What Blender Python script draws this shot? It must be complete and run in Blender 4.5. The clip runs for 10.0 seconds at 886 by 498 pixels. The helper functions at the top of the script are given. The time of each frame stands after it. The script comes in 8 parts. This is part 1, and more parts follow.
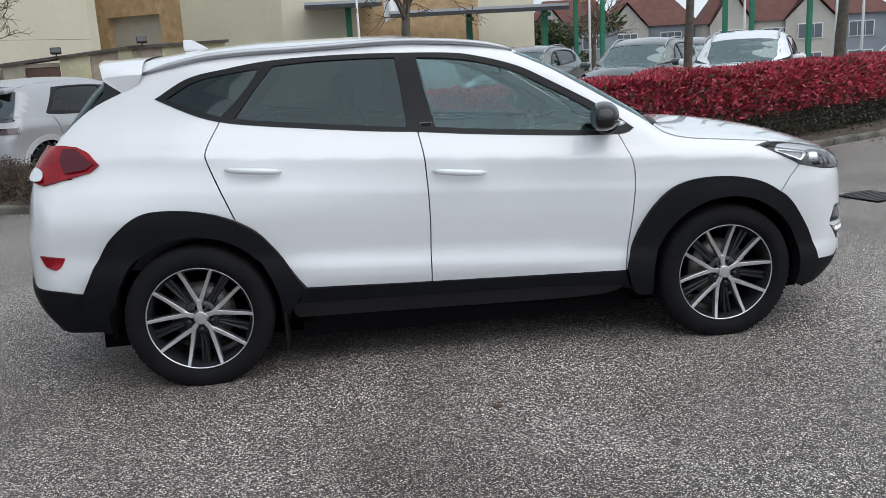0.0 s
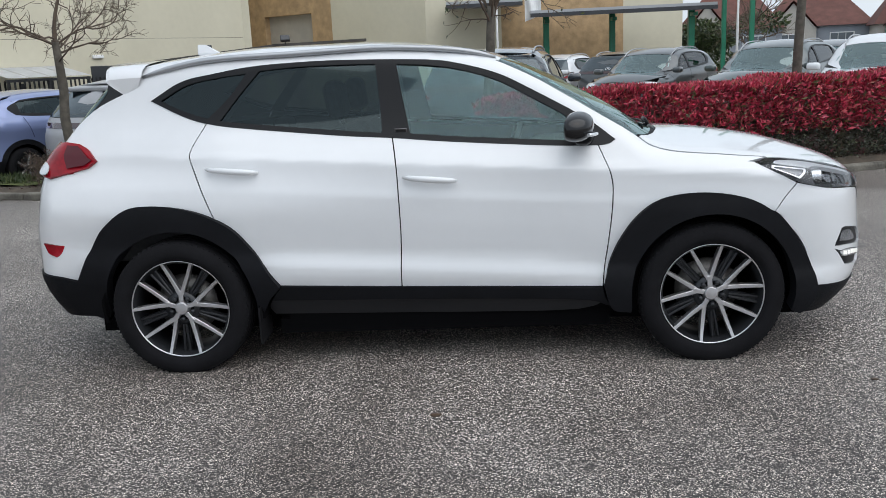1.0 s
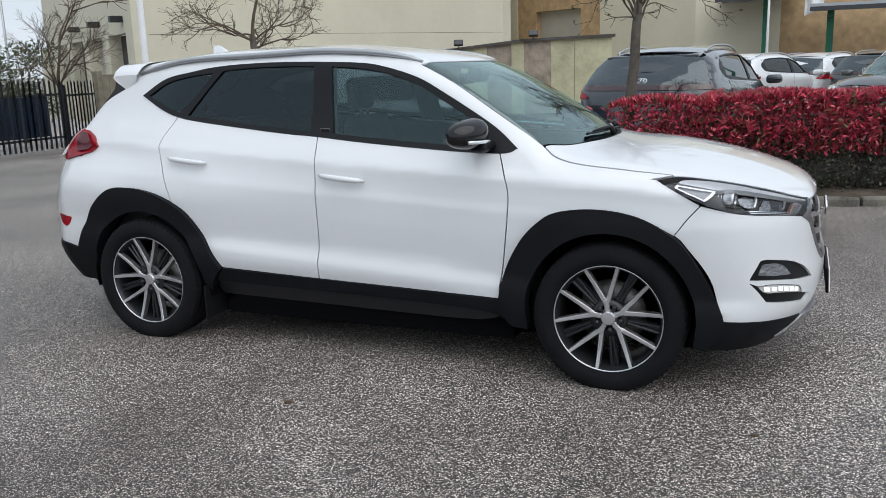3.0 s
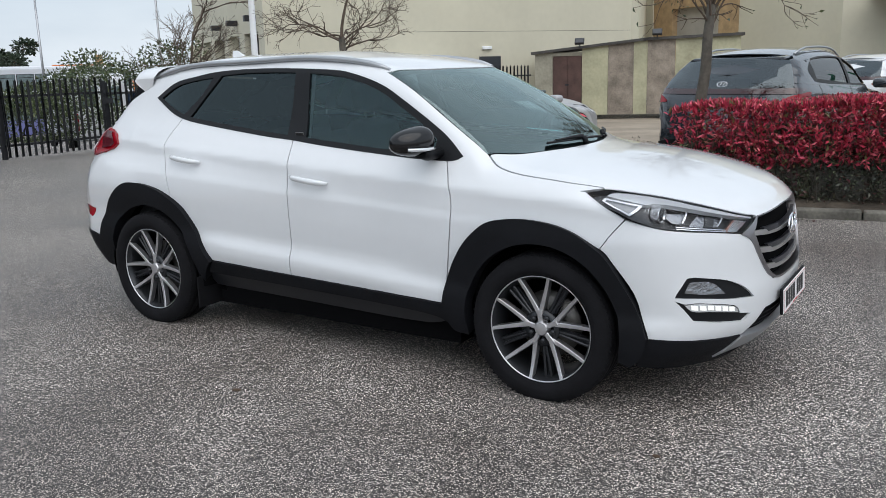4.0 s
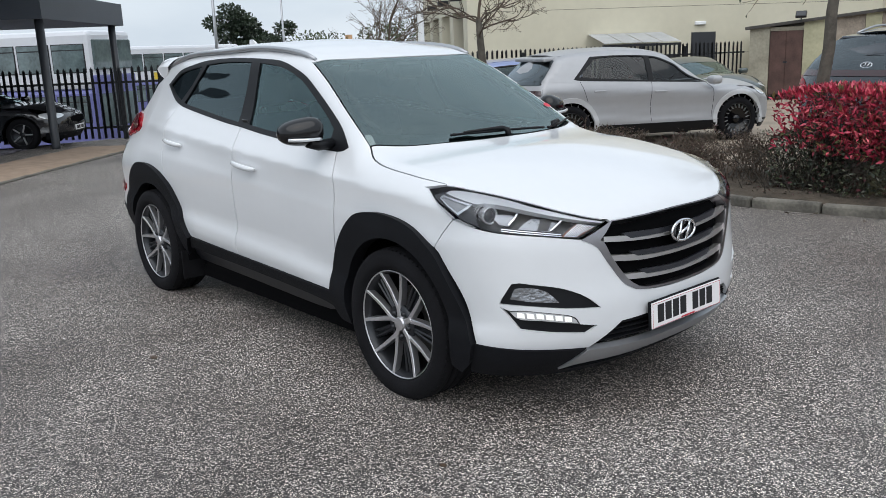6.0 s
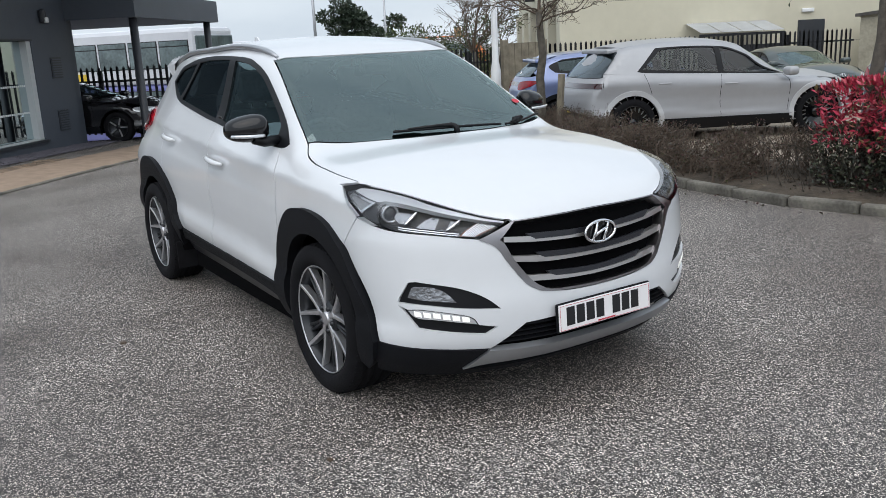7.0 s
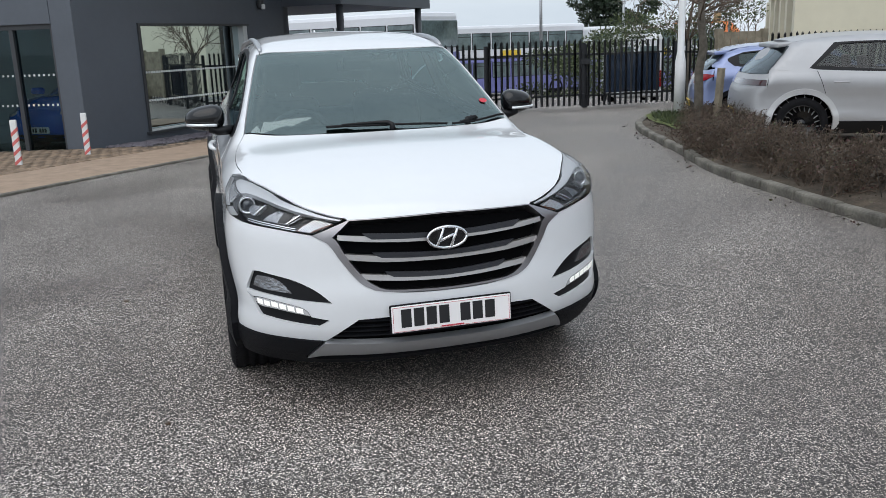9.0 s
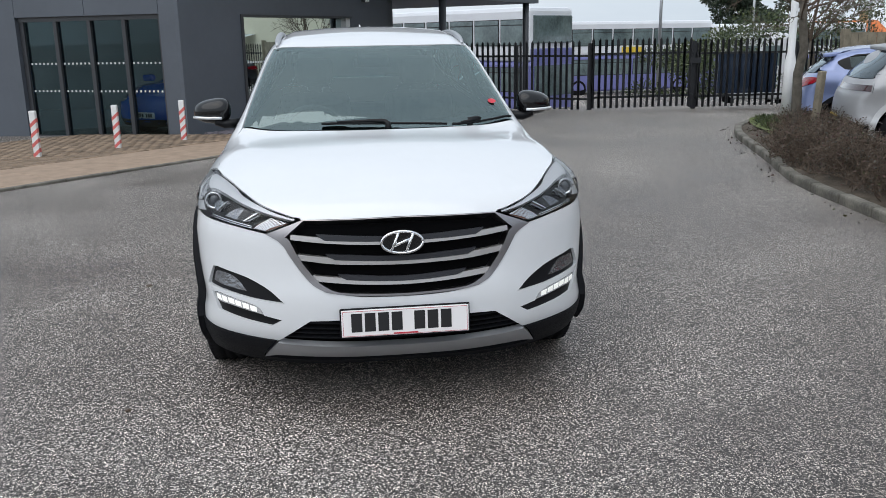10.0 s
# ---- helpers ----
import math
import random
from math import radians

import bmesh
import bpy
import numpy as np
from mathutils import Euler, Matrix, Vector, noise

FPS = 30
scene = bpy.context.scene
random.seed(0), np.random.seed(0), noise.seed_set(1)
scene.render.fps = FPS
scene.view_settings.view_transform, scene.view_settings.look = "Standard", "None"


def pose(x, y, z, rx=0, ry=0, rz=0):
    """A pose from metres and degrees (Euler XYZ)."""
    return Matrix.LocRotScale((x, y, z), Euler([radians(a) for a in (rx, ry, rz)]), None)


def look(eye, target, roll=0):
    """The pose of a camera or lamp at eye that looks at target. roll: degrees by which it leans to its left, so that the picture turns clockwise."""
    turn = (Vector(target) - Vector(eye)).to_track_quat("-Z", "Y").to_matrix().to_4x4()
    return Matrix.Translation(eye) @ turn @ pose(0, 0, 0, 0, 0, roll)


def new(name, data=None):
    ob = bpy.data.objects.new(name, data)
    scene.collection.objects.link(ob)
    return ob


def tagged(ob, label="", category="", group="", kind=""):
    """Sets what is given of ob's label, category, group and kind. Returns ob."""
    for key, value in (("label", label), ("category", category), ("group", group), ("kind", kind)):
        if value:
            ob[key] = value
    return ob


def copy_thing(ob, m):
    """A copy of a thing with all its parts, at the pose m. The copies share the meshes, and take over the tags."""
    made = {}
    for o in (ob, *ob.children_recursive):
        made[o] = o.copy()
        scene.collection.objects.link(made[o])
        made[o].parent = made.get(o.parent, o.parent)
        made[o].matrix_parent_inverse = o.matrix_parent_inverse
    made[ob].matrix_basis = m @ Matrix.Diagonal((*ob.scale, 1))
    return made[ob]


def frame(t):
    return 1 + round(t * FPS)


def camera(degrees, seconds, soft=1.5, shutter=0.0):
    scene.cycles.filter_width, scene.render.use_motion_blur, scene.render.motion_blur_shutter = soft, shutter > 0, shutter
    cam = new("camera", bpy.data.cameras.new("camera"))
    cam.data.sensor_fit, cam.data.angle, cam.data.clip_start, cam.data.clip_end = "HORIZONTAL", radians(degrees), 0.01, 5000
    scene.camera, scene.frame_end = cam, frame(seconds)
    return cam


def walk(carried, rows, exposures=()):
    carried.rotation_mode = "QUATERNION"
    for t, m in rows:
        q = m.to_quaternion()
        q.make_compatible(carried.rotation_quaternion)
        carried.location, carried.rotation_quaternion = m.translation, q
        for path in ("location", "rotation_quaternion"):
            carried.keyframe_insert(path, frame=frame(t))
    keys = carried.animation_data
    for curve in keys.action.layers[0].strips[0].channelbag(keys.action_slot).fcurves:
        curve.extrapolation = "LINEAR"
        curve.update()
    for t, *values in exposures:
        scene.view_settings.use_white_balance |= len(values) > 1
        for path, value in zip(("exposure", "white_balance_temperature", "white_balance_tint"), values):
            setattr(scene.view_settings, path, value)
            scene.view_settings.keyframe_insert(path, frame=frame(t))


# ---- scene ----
from mathutils.geometry import delaunay_2d_cdt
cam = camera(55.2, 10.0, soft=0.65)
PATH = [
    (0, (-0.628, -4.921, 1.529), (-0.393, -2.987, 1.077), -3.1),
    (0.5, (-0.177, -4.943, 1.516), (-0.12, -2.993, 1.075), -2.8),
    (1, (0.262, -4.962, 1.527), (0.146, -3.014, 1.089), -2.6),
    (1.5, (0.718, -4.896, 1.525), (0.435, -2.965, 1.087), -2.4),
    (2, (1.215, -4.884, 1.509), (0.766, -2.984, 1.075), -2.4),
    (2.5, (1.67, -4.757, 1.495), (1.061, -2.901, 1.065), -2.2),
    (4, (2.976, -4.253, 1.538), (1.923, -2.606, 1.113), -1.5),
    (4.5, (3.397, -4.009, 1.536), (2.214, -2.454, 1.109), -1.8),
    (5, (3.723, -3.731, 1.527), (2.43, -2.268, 1.093), -1.9),
    (5.5, (4.005, -3.434, 1.555), (2.617, -2.066, 1.107), -1.9),
    (7, (4.785, -2.434, 1.542), (3.153, -1.377, 1.075), -2.8),
    (7.5, (5.045, -2.089, 1.559), (3.341, -1.151, 1.093), -2.9),
    (8, (5.225, -1.702, 1.544), (3.457, -0.892, 1.08), -2.9),
    (8.5, (5.417, -1.323, 1.546), (3.592, -0.652, 1.077), -2.6),
    (9, (5.55, -0.951, 1.553), (3.681, -0.425, 1.075), -2.0),
    (9.5, (5.565, -0.592, 1.558), (3.662, -0.212, 1.074), -1.5),
    (10, (5.57, -0.265, 1.557), (3.646, -0.016, 1.073), -1.0),
]
walk(cam, [(t, look(eye, target, roll)) for t, eye, target, roll in PATH])

# ---- daylight under an even, bright overcast sky ----
world = bpy.data.worlds.new("overcast")
scene.world = world
world.use_nodes = True
wn, wl = world.node_tree.nodes, world.node_tree.links
back = wn["Background"]
sky = wn.new("ShaderNodeTexSky")
sky.sky_type, sky.sun_disc, sky.sun_elevation, sky.sun_rotation = "NISHITA", False, radians(58), radians(130)
sky.air_density, sky.dust_density, sky.ozone_density = 1.0, 4.0, 1.0
grey = wn.new("ShaderNodeRGBToBW")
wl.new(sky.outputs[0], grey.inputs[0])
wtc = wn.new("ShaderNodeTexCoord")
wmap = wn.new("ShaderNodeMapping")
wmap.inputs["Scale"].default_value = (1.2, 1.2, 4.0)
wl.new(wtc.outputs["Generated"], wmap.inputs[0])
cloud = wn.new("ShaderNodeTexNoise")
cloud.inputs["Scale"].default_value, cloud.inputs["Detail"].default_value, cloud.inputs["Roughness"].default_value = 2.2, 5, 0.55
wl.new(wmap.outputs[0], cloud.inputs["Vector"])
cramp = wn.new("ShaderNodeValToRGB")
cramp.color_ramp.elements[0].position, cramp.color_ramp.elements[0].color = 0.3, (4.5, 5.15, 5.85, 1)
cramp.color_ramp.elements[1].position, cramp.color_ramp.elements[1].color = 0.7, (5.8, 6.35, 6.9, 1)
wl.new(cloud.outputs[0], cramp.inputs[0])
wmix = wn.new("ShaderNodeMixRGB")
wmix.inputs[0].default_value = 0.86
wl.new(sky.outputs[0], wmix.inputs[1])
wl.new(cramp.outputs[0], wmix.inputs[2])
wl.new(wmix.outputs[0], back.inputs[0])
back.inputs[1].default_value = 0.113
sun = new("sun", bpy.data.lights.new("sun", "SUN"))
sun.data.energy, sun.data.angle, sun.data.color = 1.2, radians(85), (0.985, 0.985, 0.985)
sun.matrix_world = look((0, 0, 30), (-6.5, 5.5, 17))
scene.view_settings.exposure = 0.47


# ---- materials ----
def mat(name, color, rough=0.5, metal=0.0, vary=0.0, scale=8.0, bump=0.0, bump_scale=60.0, coat=0.0, emit=0.0, spec=0.5, other=None, detail=4.0, rand=0.0):
    """A surface with colour that varies at two scales and a fine relief."""
    m = bpy.data.materials.new(name)
    m.use_nodes = True
    n, l = m.node_tree.nodes, m.node_tree.links
    b = n["Principled BSDF"]
    b.inputs["Base Color"].default_value = (*color, 1)
    b.inputs["Roughness"].default_value, b.inputs["Metallic"].default_value = rough, metal
    b.inputs["Coat Weight"].default_value, b.inputs["Specular IOR Level"].default_value = coat, spec
    b.inputs["Coat Roughness"].default_value = 0.04
    if emit:
        b.inputs["Emission Color"].default_value, b.inputs["Emission Strength"].default_value = (*color, 1), emit
    tc = n.new("ShaderNodeTexCoord")
    if vary:
        wide = n.new("ShaderNodeTexNoise")
        wide.inputs["Scale"].default_value, wide.inputs["Detail"].default_value = scale, detail
        fine = n.new("ShaderNodeTexNoise")
        fine.inputs["Scale"].default_value, fine.inputs["Detail"].default_value = scale * 9, 3
        l.new(tc.outputs["Object"], wide.inputs["Vector"])
        l.new(tc.outputs["Object"], fine.inputs["Vector"])
        add = n.new("ShaderNodeMath")
        add.operation = "MULTIPLY_ADD"
        add.inputs[1].default_value = 0.4
        l.new(fine.outputs[0], add.inputs[0])
        l.new(wide.outputs[0], add.inputs[2])
        ramp = n.new("ShaderNodeValToRGB")
        lo = tuple(c * (1 - vary) for c in color)
        hi = tuple(min(1, c * (1 + vary)) for c in color) if other is None else other
        ramp.color_ramp.elements[0].position, ramp.color_ramp.elements[0].color = 0.45, (*lo, 1)
        ramp.color_ramp.elements[1].position, ramp.color_ramp.elements[1].color = 0.95, (*hi, 1)
        l.new(add.outputs[0], ramp.inputs[0])
        l.new(ramp.outputs[0], b.inputs["Base Color"])
        if rand:
            oi, ge, mr, mu = (n.new(k) for k in ("ShaderNodeObjectInfo", "ShaderNodeNewGeometry", "ShaderNodeMapRange", "ShaderNodeMixRGB"))
            sm = n.new("ShaderNodeMath")
            sm.operation = "ADD"
            l.new(oi.outputs["Random"], sm.inputs[0])
            l.new(ge.outputs["Random Per Island"], sm.inputs[1])
            mr.inputs[2].default_value, mr.inputs[3].default_value, mr.inputs[4].default_value = 2.0, 1 - rand, 1 + rand
            l.new(sm.outputs[0], mr.inputs[0])
            mu.blend_type, mu.inputs[0].default_value = "MULTIPLY", 1.0
            l.new(ramp.outputs[0], mu.inputs[1])
            l.new(mr.outputs[0], mu.inputs[2])
            l.new(mu.outputs[0], b.inputs["Base Color"])
    if bump:
        t = n.new("ShaderNodeTexNoise")
        t.inputs["Scale"].default_value, t.inputs["Detail"].default_value = bump_scale, 4
        l.new(tc.outputs["Object"], t.inputs["Vector"])
        bm = n.new("ShaderNodeBump")
        bm.inputs["Strength"].default_value, bm.inputs["Distance"].default_value = bump, 0.01
        l.new(t.outputs[0], bm.inputs["Height"])
        l.new(bm.outputs[0], b.inputs["Normal"])
    return m


def glass(name, tint, gloss=(1, 1, 1), ior=1.5):
    """A pane: tinted, with the gloss of its surface."""
    m = bpy.data.materials.new(name)
    m.use_nodes = True
    n, l = m.node_tree.nodes, m.node_tree.links
    n.remove(n["Principled BSDF"])
    tr, gl, fr, mx = (n.new(k) for k in ("ShaderNodeBsdfTransparent", "ShaderNodeBsdfGlossy", "ShaderNodeFresnel", "ShaderNodeMixShader"))
    tr.inputs[0].default_value = (*tint, 1)
    gl.inputs["Roughness"].default_value, gl.inputs[0].default_value = 0.015, (*gloss, 1)
    fr.inputs[0].default_value = ior
    l.new(fr.outputs[0], mx.inputs[0])
    l.new(tr.outputs[0], mx.inputs[1])
    l.new(gl.outputs[0], mx.inputs[2])
    l.new(mx.outputs[0], n["Material Output"].inputs[0])
    return m


def asphalt_material():
    """Worn tarmac: light chippings in a dark binder, damp and dry patches."""
    m = bpy.data.materials.new("tarmac")
    m.use_nodes = True
    n, l = m.node_tree.nodes, m.node_tree.links
    b = n["Principled BSDF"]
    geo = n.new("ShaderNodeNewGeometry")
    chips = n.new("ShaderNodeTexVoronoi")
    chips.inputs["Scale"].default_value = 215
    small = n.new("ShaderNodeTexVoronoi")
    small.inputs["Scale"].default_value = 350
    for v in (chips, small):
        l.new(geo.outputs["Position"], v.inputs["Vector"])
    sep = n.new("ShaderNodeSeparateColor")
    l.new(chips.outputs["Color"], sep.inputs[0])
    ramp = n.new("ShaderNodeValToRGB")
    e = ramp.color_ramp.elements
    e[0].position, e[0].color = 0.0, (0.026, 0.025, 0.025, 1)
    e[1].position, e[1].color = 1.0, (0.95, 0.92, 0.9, 1)
    for p, c in ((0.45, (0.045, 0.043, 0.043, 1)), (0.7, (0.145, 0.138, 0.133, 1)), (0.88, (0.58, 0.55, 0.525, 1))):
        q = e.new(p)
        q.color = c
    l.new(sep.outputs[0], ramp.inputs[0])
    sep2 = n.new("ShaderNodeSeparateColor")
    l.new(small.outputs["Color"], sep2.inputs[0])
    ramp2 = n.new("ShaderNodeValToRGB")
    ramp2.color_ramp.elements[0].color, ramp2.color_ramp.elements[1].color = (0.4, 0.4, 0.4, 1), (1.65, 1.6, 1.56, 1)
    l.new(sep2.outputs[1], ramp2.inputs[0])
    mul = n.new("ShaderNodeMixRGB")
    mul.blend_type, mul.inputs[0].default_value = "MULTIPLY", 0.8
    l.new(ramp.outputs[0], mul.inputs[1])
    l.new(ramp2.outputs[0], mul.inputs[2])
    # stains and drier, dustier patches
    wide = n.new("ShaderNodeTexNoise")
    wide.inputs["Scale"].default_value, wide.inputs["Detail"].default_value, wide.inputs["Roughness"].default_value = 0.55, 7, 0.62
    l.new(geo.outputs["Position"], wide.inputs["Vector"])
    tone = n.new("ShaderNodeValToRGB")
    tone.color_ramp.elements[0].position, tone.color_ramp.elements[0].color = 0.36, (0.62, 0.57, 0.53, 1)
    tone.color_ramp.elements[1].position, tone.color_ramp.elements[1].color = 0.66, (1.22, 1.19, 1.15, 1)
    l.new(wide.outputs[0], tone.inputs[0])
    mul2 = n.new("ShaderNodeMixRGB")
    mul2.blend_type, mul2.inputs[0].default_value = "MULTIPLY", 1.0
    l.new(mul.outputs[0], mul2.inputs[1])
    l.new(tone.outputs[0], mul2.inputs[2])
    l.new(mul2.outputs[0], b.inputs["Base Color"])
    rough = n.new("ShaderNodeMapRange")
    rough.inputs[1].default_value, rough.inputs[2].default_value, rough.inputs[3].default_value, rough.inputs[4].default_value = 0.35, 0.65, 0.42, 0.75
    l.new(wide.outputs[0], rough.inputs[0])
    l.new(rough.outputs[0], b.inputs["Roughness"])
    bump = n.new("ShaderNodeBump")
    bump.inputs["Strength"].default_value, bump.inputs["Distance"].default_value = 0.7, 0.004
    l.new(chips.outputs["Distance"], bump.inputs["Height"])
    bump.invert = True
    l.new(bump.outputs[0], b.inputs["Normal"])
    return m


white_paint = mat("white_paint", (0.68, 0.695, 0.715), 0.32, coat=1.0, vary=0.02, scale=2.0)
black_plastic = mat("black_plastic", (0.006, 0.0065, 0.0085), 0.62, vary=0.25, scale=5, bump=0.15, bump_scale=600, spec=0.16)
gloss_black = mat("gloss_black", (0.005, 0.005, 0.006), 0.14, coat=0.25, spec=0.35)
satin_black = mat("satin_black", (0.005, 0.0055, 0.007), 0.42, bump=0.03, bump_scale=200, spec=0.25)
skirt_black = mat("skirt_black", (0.012, 0.0125, 0.015), 0.38, bump=0.03, bump_scale=200, spec=0.35)
# near-black paints in the shade of gaps, wheel wells and grille depths
cavity_shade = mat("cavity_shade_black", (0.003, 0.003, 0.0035), 0.95, spec=0.05)
rubber = mat("tyre_rubber", (0.007, 0.007, 0.0085), 0.85, vary=0.3, scale=12, bump=0.2, bump_scale=120, spec=0.18)
chrome = mat("chrome", (0.8, 0.81, 0.83), 0.12, 1.0)
slat_chrome = mat("grille_bar_chrome", (0.52, 0.505, 0.5), 0.36, 0.85, bump=0.03)
panel_grey = mat("grille_panel_grey", (0.02, 0.021, 0.026), 0.35, spec=0.4)
satin_chrome = mat("satin_chrome", (0.31, 0.3, 0.31), 0.3, 1.0, bump=0.03)
silver_paint = mat("silver_trim", (0.42, 0.43, 0.45), 0.38, 0.75, bump=0.02)
machined = mat("machined_alloy", (0.6, 0.6, 0.62), 0.32, 0.9, bump=0.06, bump_scale=300)
dark_alloy = mat("dark_alloy", (0.03, 0.032, 0.036), 0.28, 0.5)
brake_steel = mat("brake_steel", (0.2, 0.19, 0.18), 0.45, 0.9, vary=0.3, scale=10)
dark_lens = mat("dark_red_lens", (0.03, 0.004, 0.006), 0.12, coat=1.0)
red_lens = mat("red_lens", (0.24, 0.003, 0.01), 0.2, coat=0.15, vary=0.45, scale=6, spec=0.3)
deep_red_lens = mat("deep_red_lens", (0.07, 0.003, 0.008), 0.16, coat=0.2, spec=0.35)
clear_lens = mat("clear_lens", (0.7, 0.72, 0.74), 0.12, 0.5, coat=1.0, bump=0.4, bump_scale=60)
lamp_white = mat("white_lamp", (0.8, 0.8, 0.76), 0.2, emit=0.3)
amber_lens = mat("amber_lens", (0.2, 0.085, 0.06), 0.25, coat=0.5)
fog_chrome = mat("fog_lamp_reflector", (0.3, 0.31, 0.33), 0.2, 0.9, bump=0.6, bump_scale=50)
satin_white = mat("lamp_brow_silver", (0.62, 0.63, 0.65), 0.35, 0.35)
bezel_reflection_grey = mat("lamp_bezel_reflection", (0.045, 0.046, 0.051), 0.4, bump=0.05, bump_scale=90)
marker_grey = mat("marker_lamp_grey", (0.3, 0.305, 0.32), 0.35, 0.3)
bright_trim = mat("bright_lamp_trim", (0.72, 0.73, 0.75), 0.22, 0.85)
dark_glass = mat("projector_lens", (0.05, 0.055, 0.065), 0.05, 0.2, coat=0.6)
lamp_chrome = mat("lamp_reflector", (0.27, 0.28, 0.3), 0.2, 1.0, bump=0.7, bump_scale=60)
screen_glass = glass("windscreen_glass", (0.66, 0.82, 0.8), (0.8, 0.98, 0.97), 2.55)
door_glass = glass("door_glass", (0.62, 0.76, 0.76), (0.7, 0.95, 0.98), 1.7)
privacy_glass = glass("privacy_glass", (0.16, 0.19, 0.2), (0.7, 0.88, 0.92), 1.55)
lamp_black = mat("lamp_bezel_black", (0.02, 0.021, 0.023), 0.4, bump=0.05, bump_scale=90)
lamp_glass = glass("lamp_glass", (0.95, 0.96, 0.97), (0.9, 0.9, 0.9), 1.28)
cabin_trim = mat("cabin_trim", (0.07, 0.072, 0.076), 0.7, vary=0.2, scale=10, bump=0.1)
seat_cloth = mat("seat_cloth", (0.06, 0.062, 0.066), 0.85, vary=0.3, scale=30, bump=0.3, bump_scale=250)
liner = mat("headliner", (0.3, 0.3, 0.29), 0.9)
plate_white = mat("plate_white", (0.82, 0.8, 0.8), 0.35)
ink = mat("black_ink", (0.01, 0.01, 0.012), 0.5)
red_ink = mat("red_ink", (0.5, 0.03, 0.05), 0.5)
tarmac = asphalt_material()

# ---- shaping tools ----
def spline(*knots):
    """A smooth curve through (a, b) knots, with no overshoot; straight on beyond its ends."""
    a = np.array([k[0] for k in knots], float)
    b = np.array([k[1] for k in knots], float)
    order = np.argsort(a)
    a, b = a[order], b[order]
    d = np.diff(b) / np.diff(a)
    m = np.empty_like(b)
    m[0], m[-1] = d[0], d[-1]
    for i in range(1, len(a) - 1):
        w0, w1 = a[i] - a[i - 1], a[i + 1] - a[i]
        m[i] = 0.0 if d[i - 1] * d[i] <= 0 else (w0 + w1) / (w1 / d[i - 1] + w0 / d[i]) if w0 + w1 else 0.0
    def f(v):
        v = np.asarray(v, float)
        c = np.clip(v, a[0], a[-1])
        i = np.clip(np.searchsorted(a, c) - 1, 0, len(a) - 2)
        h = a[i + 1] - a[i]
        t = (c - a[i]) / h
        r = ((2 * t**3 - 3 * t**2 + 1) * b[i] + (t**3 - 2 * t**2 + t) * h * m[i]
             + (3 * t**2 - 2 * t**3) * b[i + 1] + (t**3 - t**2) * h * m[i + 1])
        return r + np.where(v < a[0], (v - a[0]) * m[0], 0) + np.where(v > a[-1], (v - a[-1]) * m[-1], 0)
    return f


def smax(a, b, k):
    h = np.maximum(k - np.abs(a - b), 0) / k
    return np.maximum(a, b) + h * h * k * 0.25


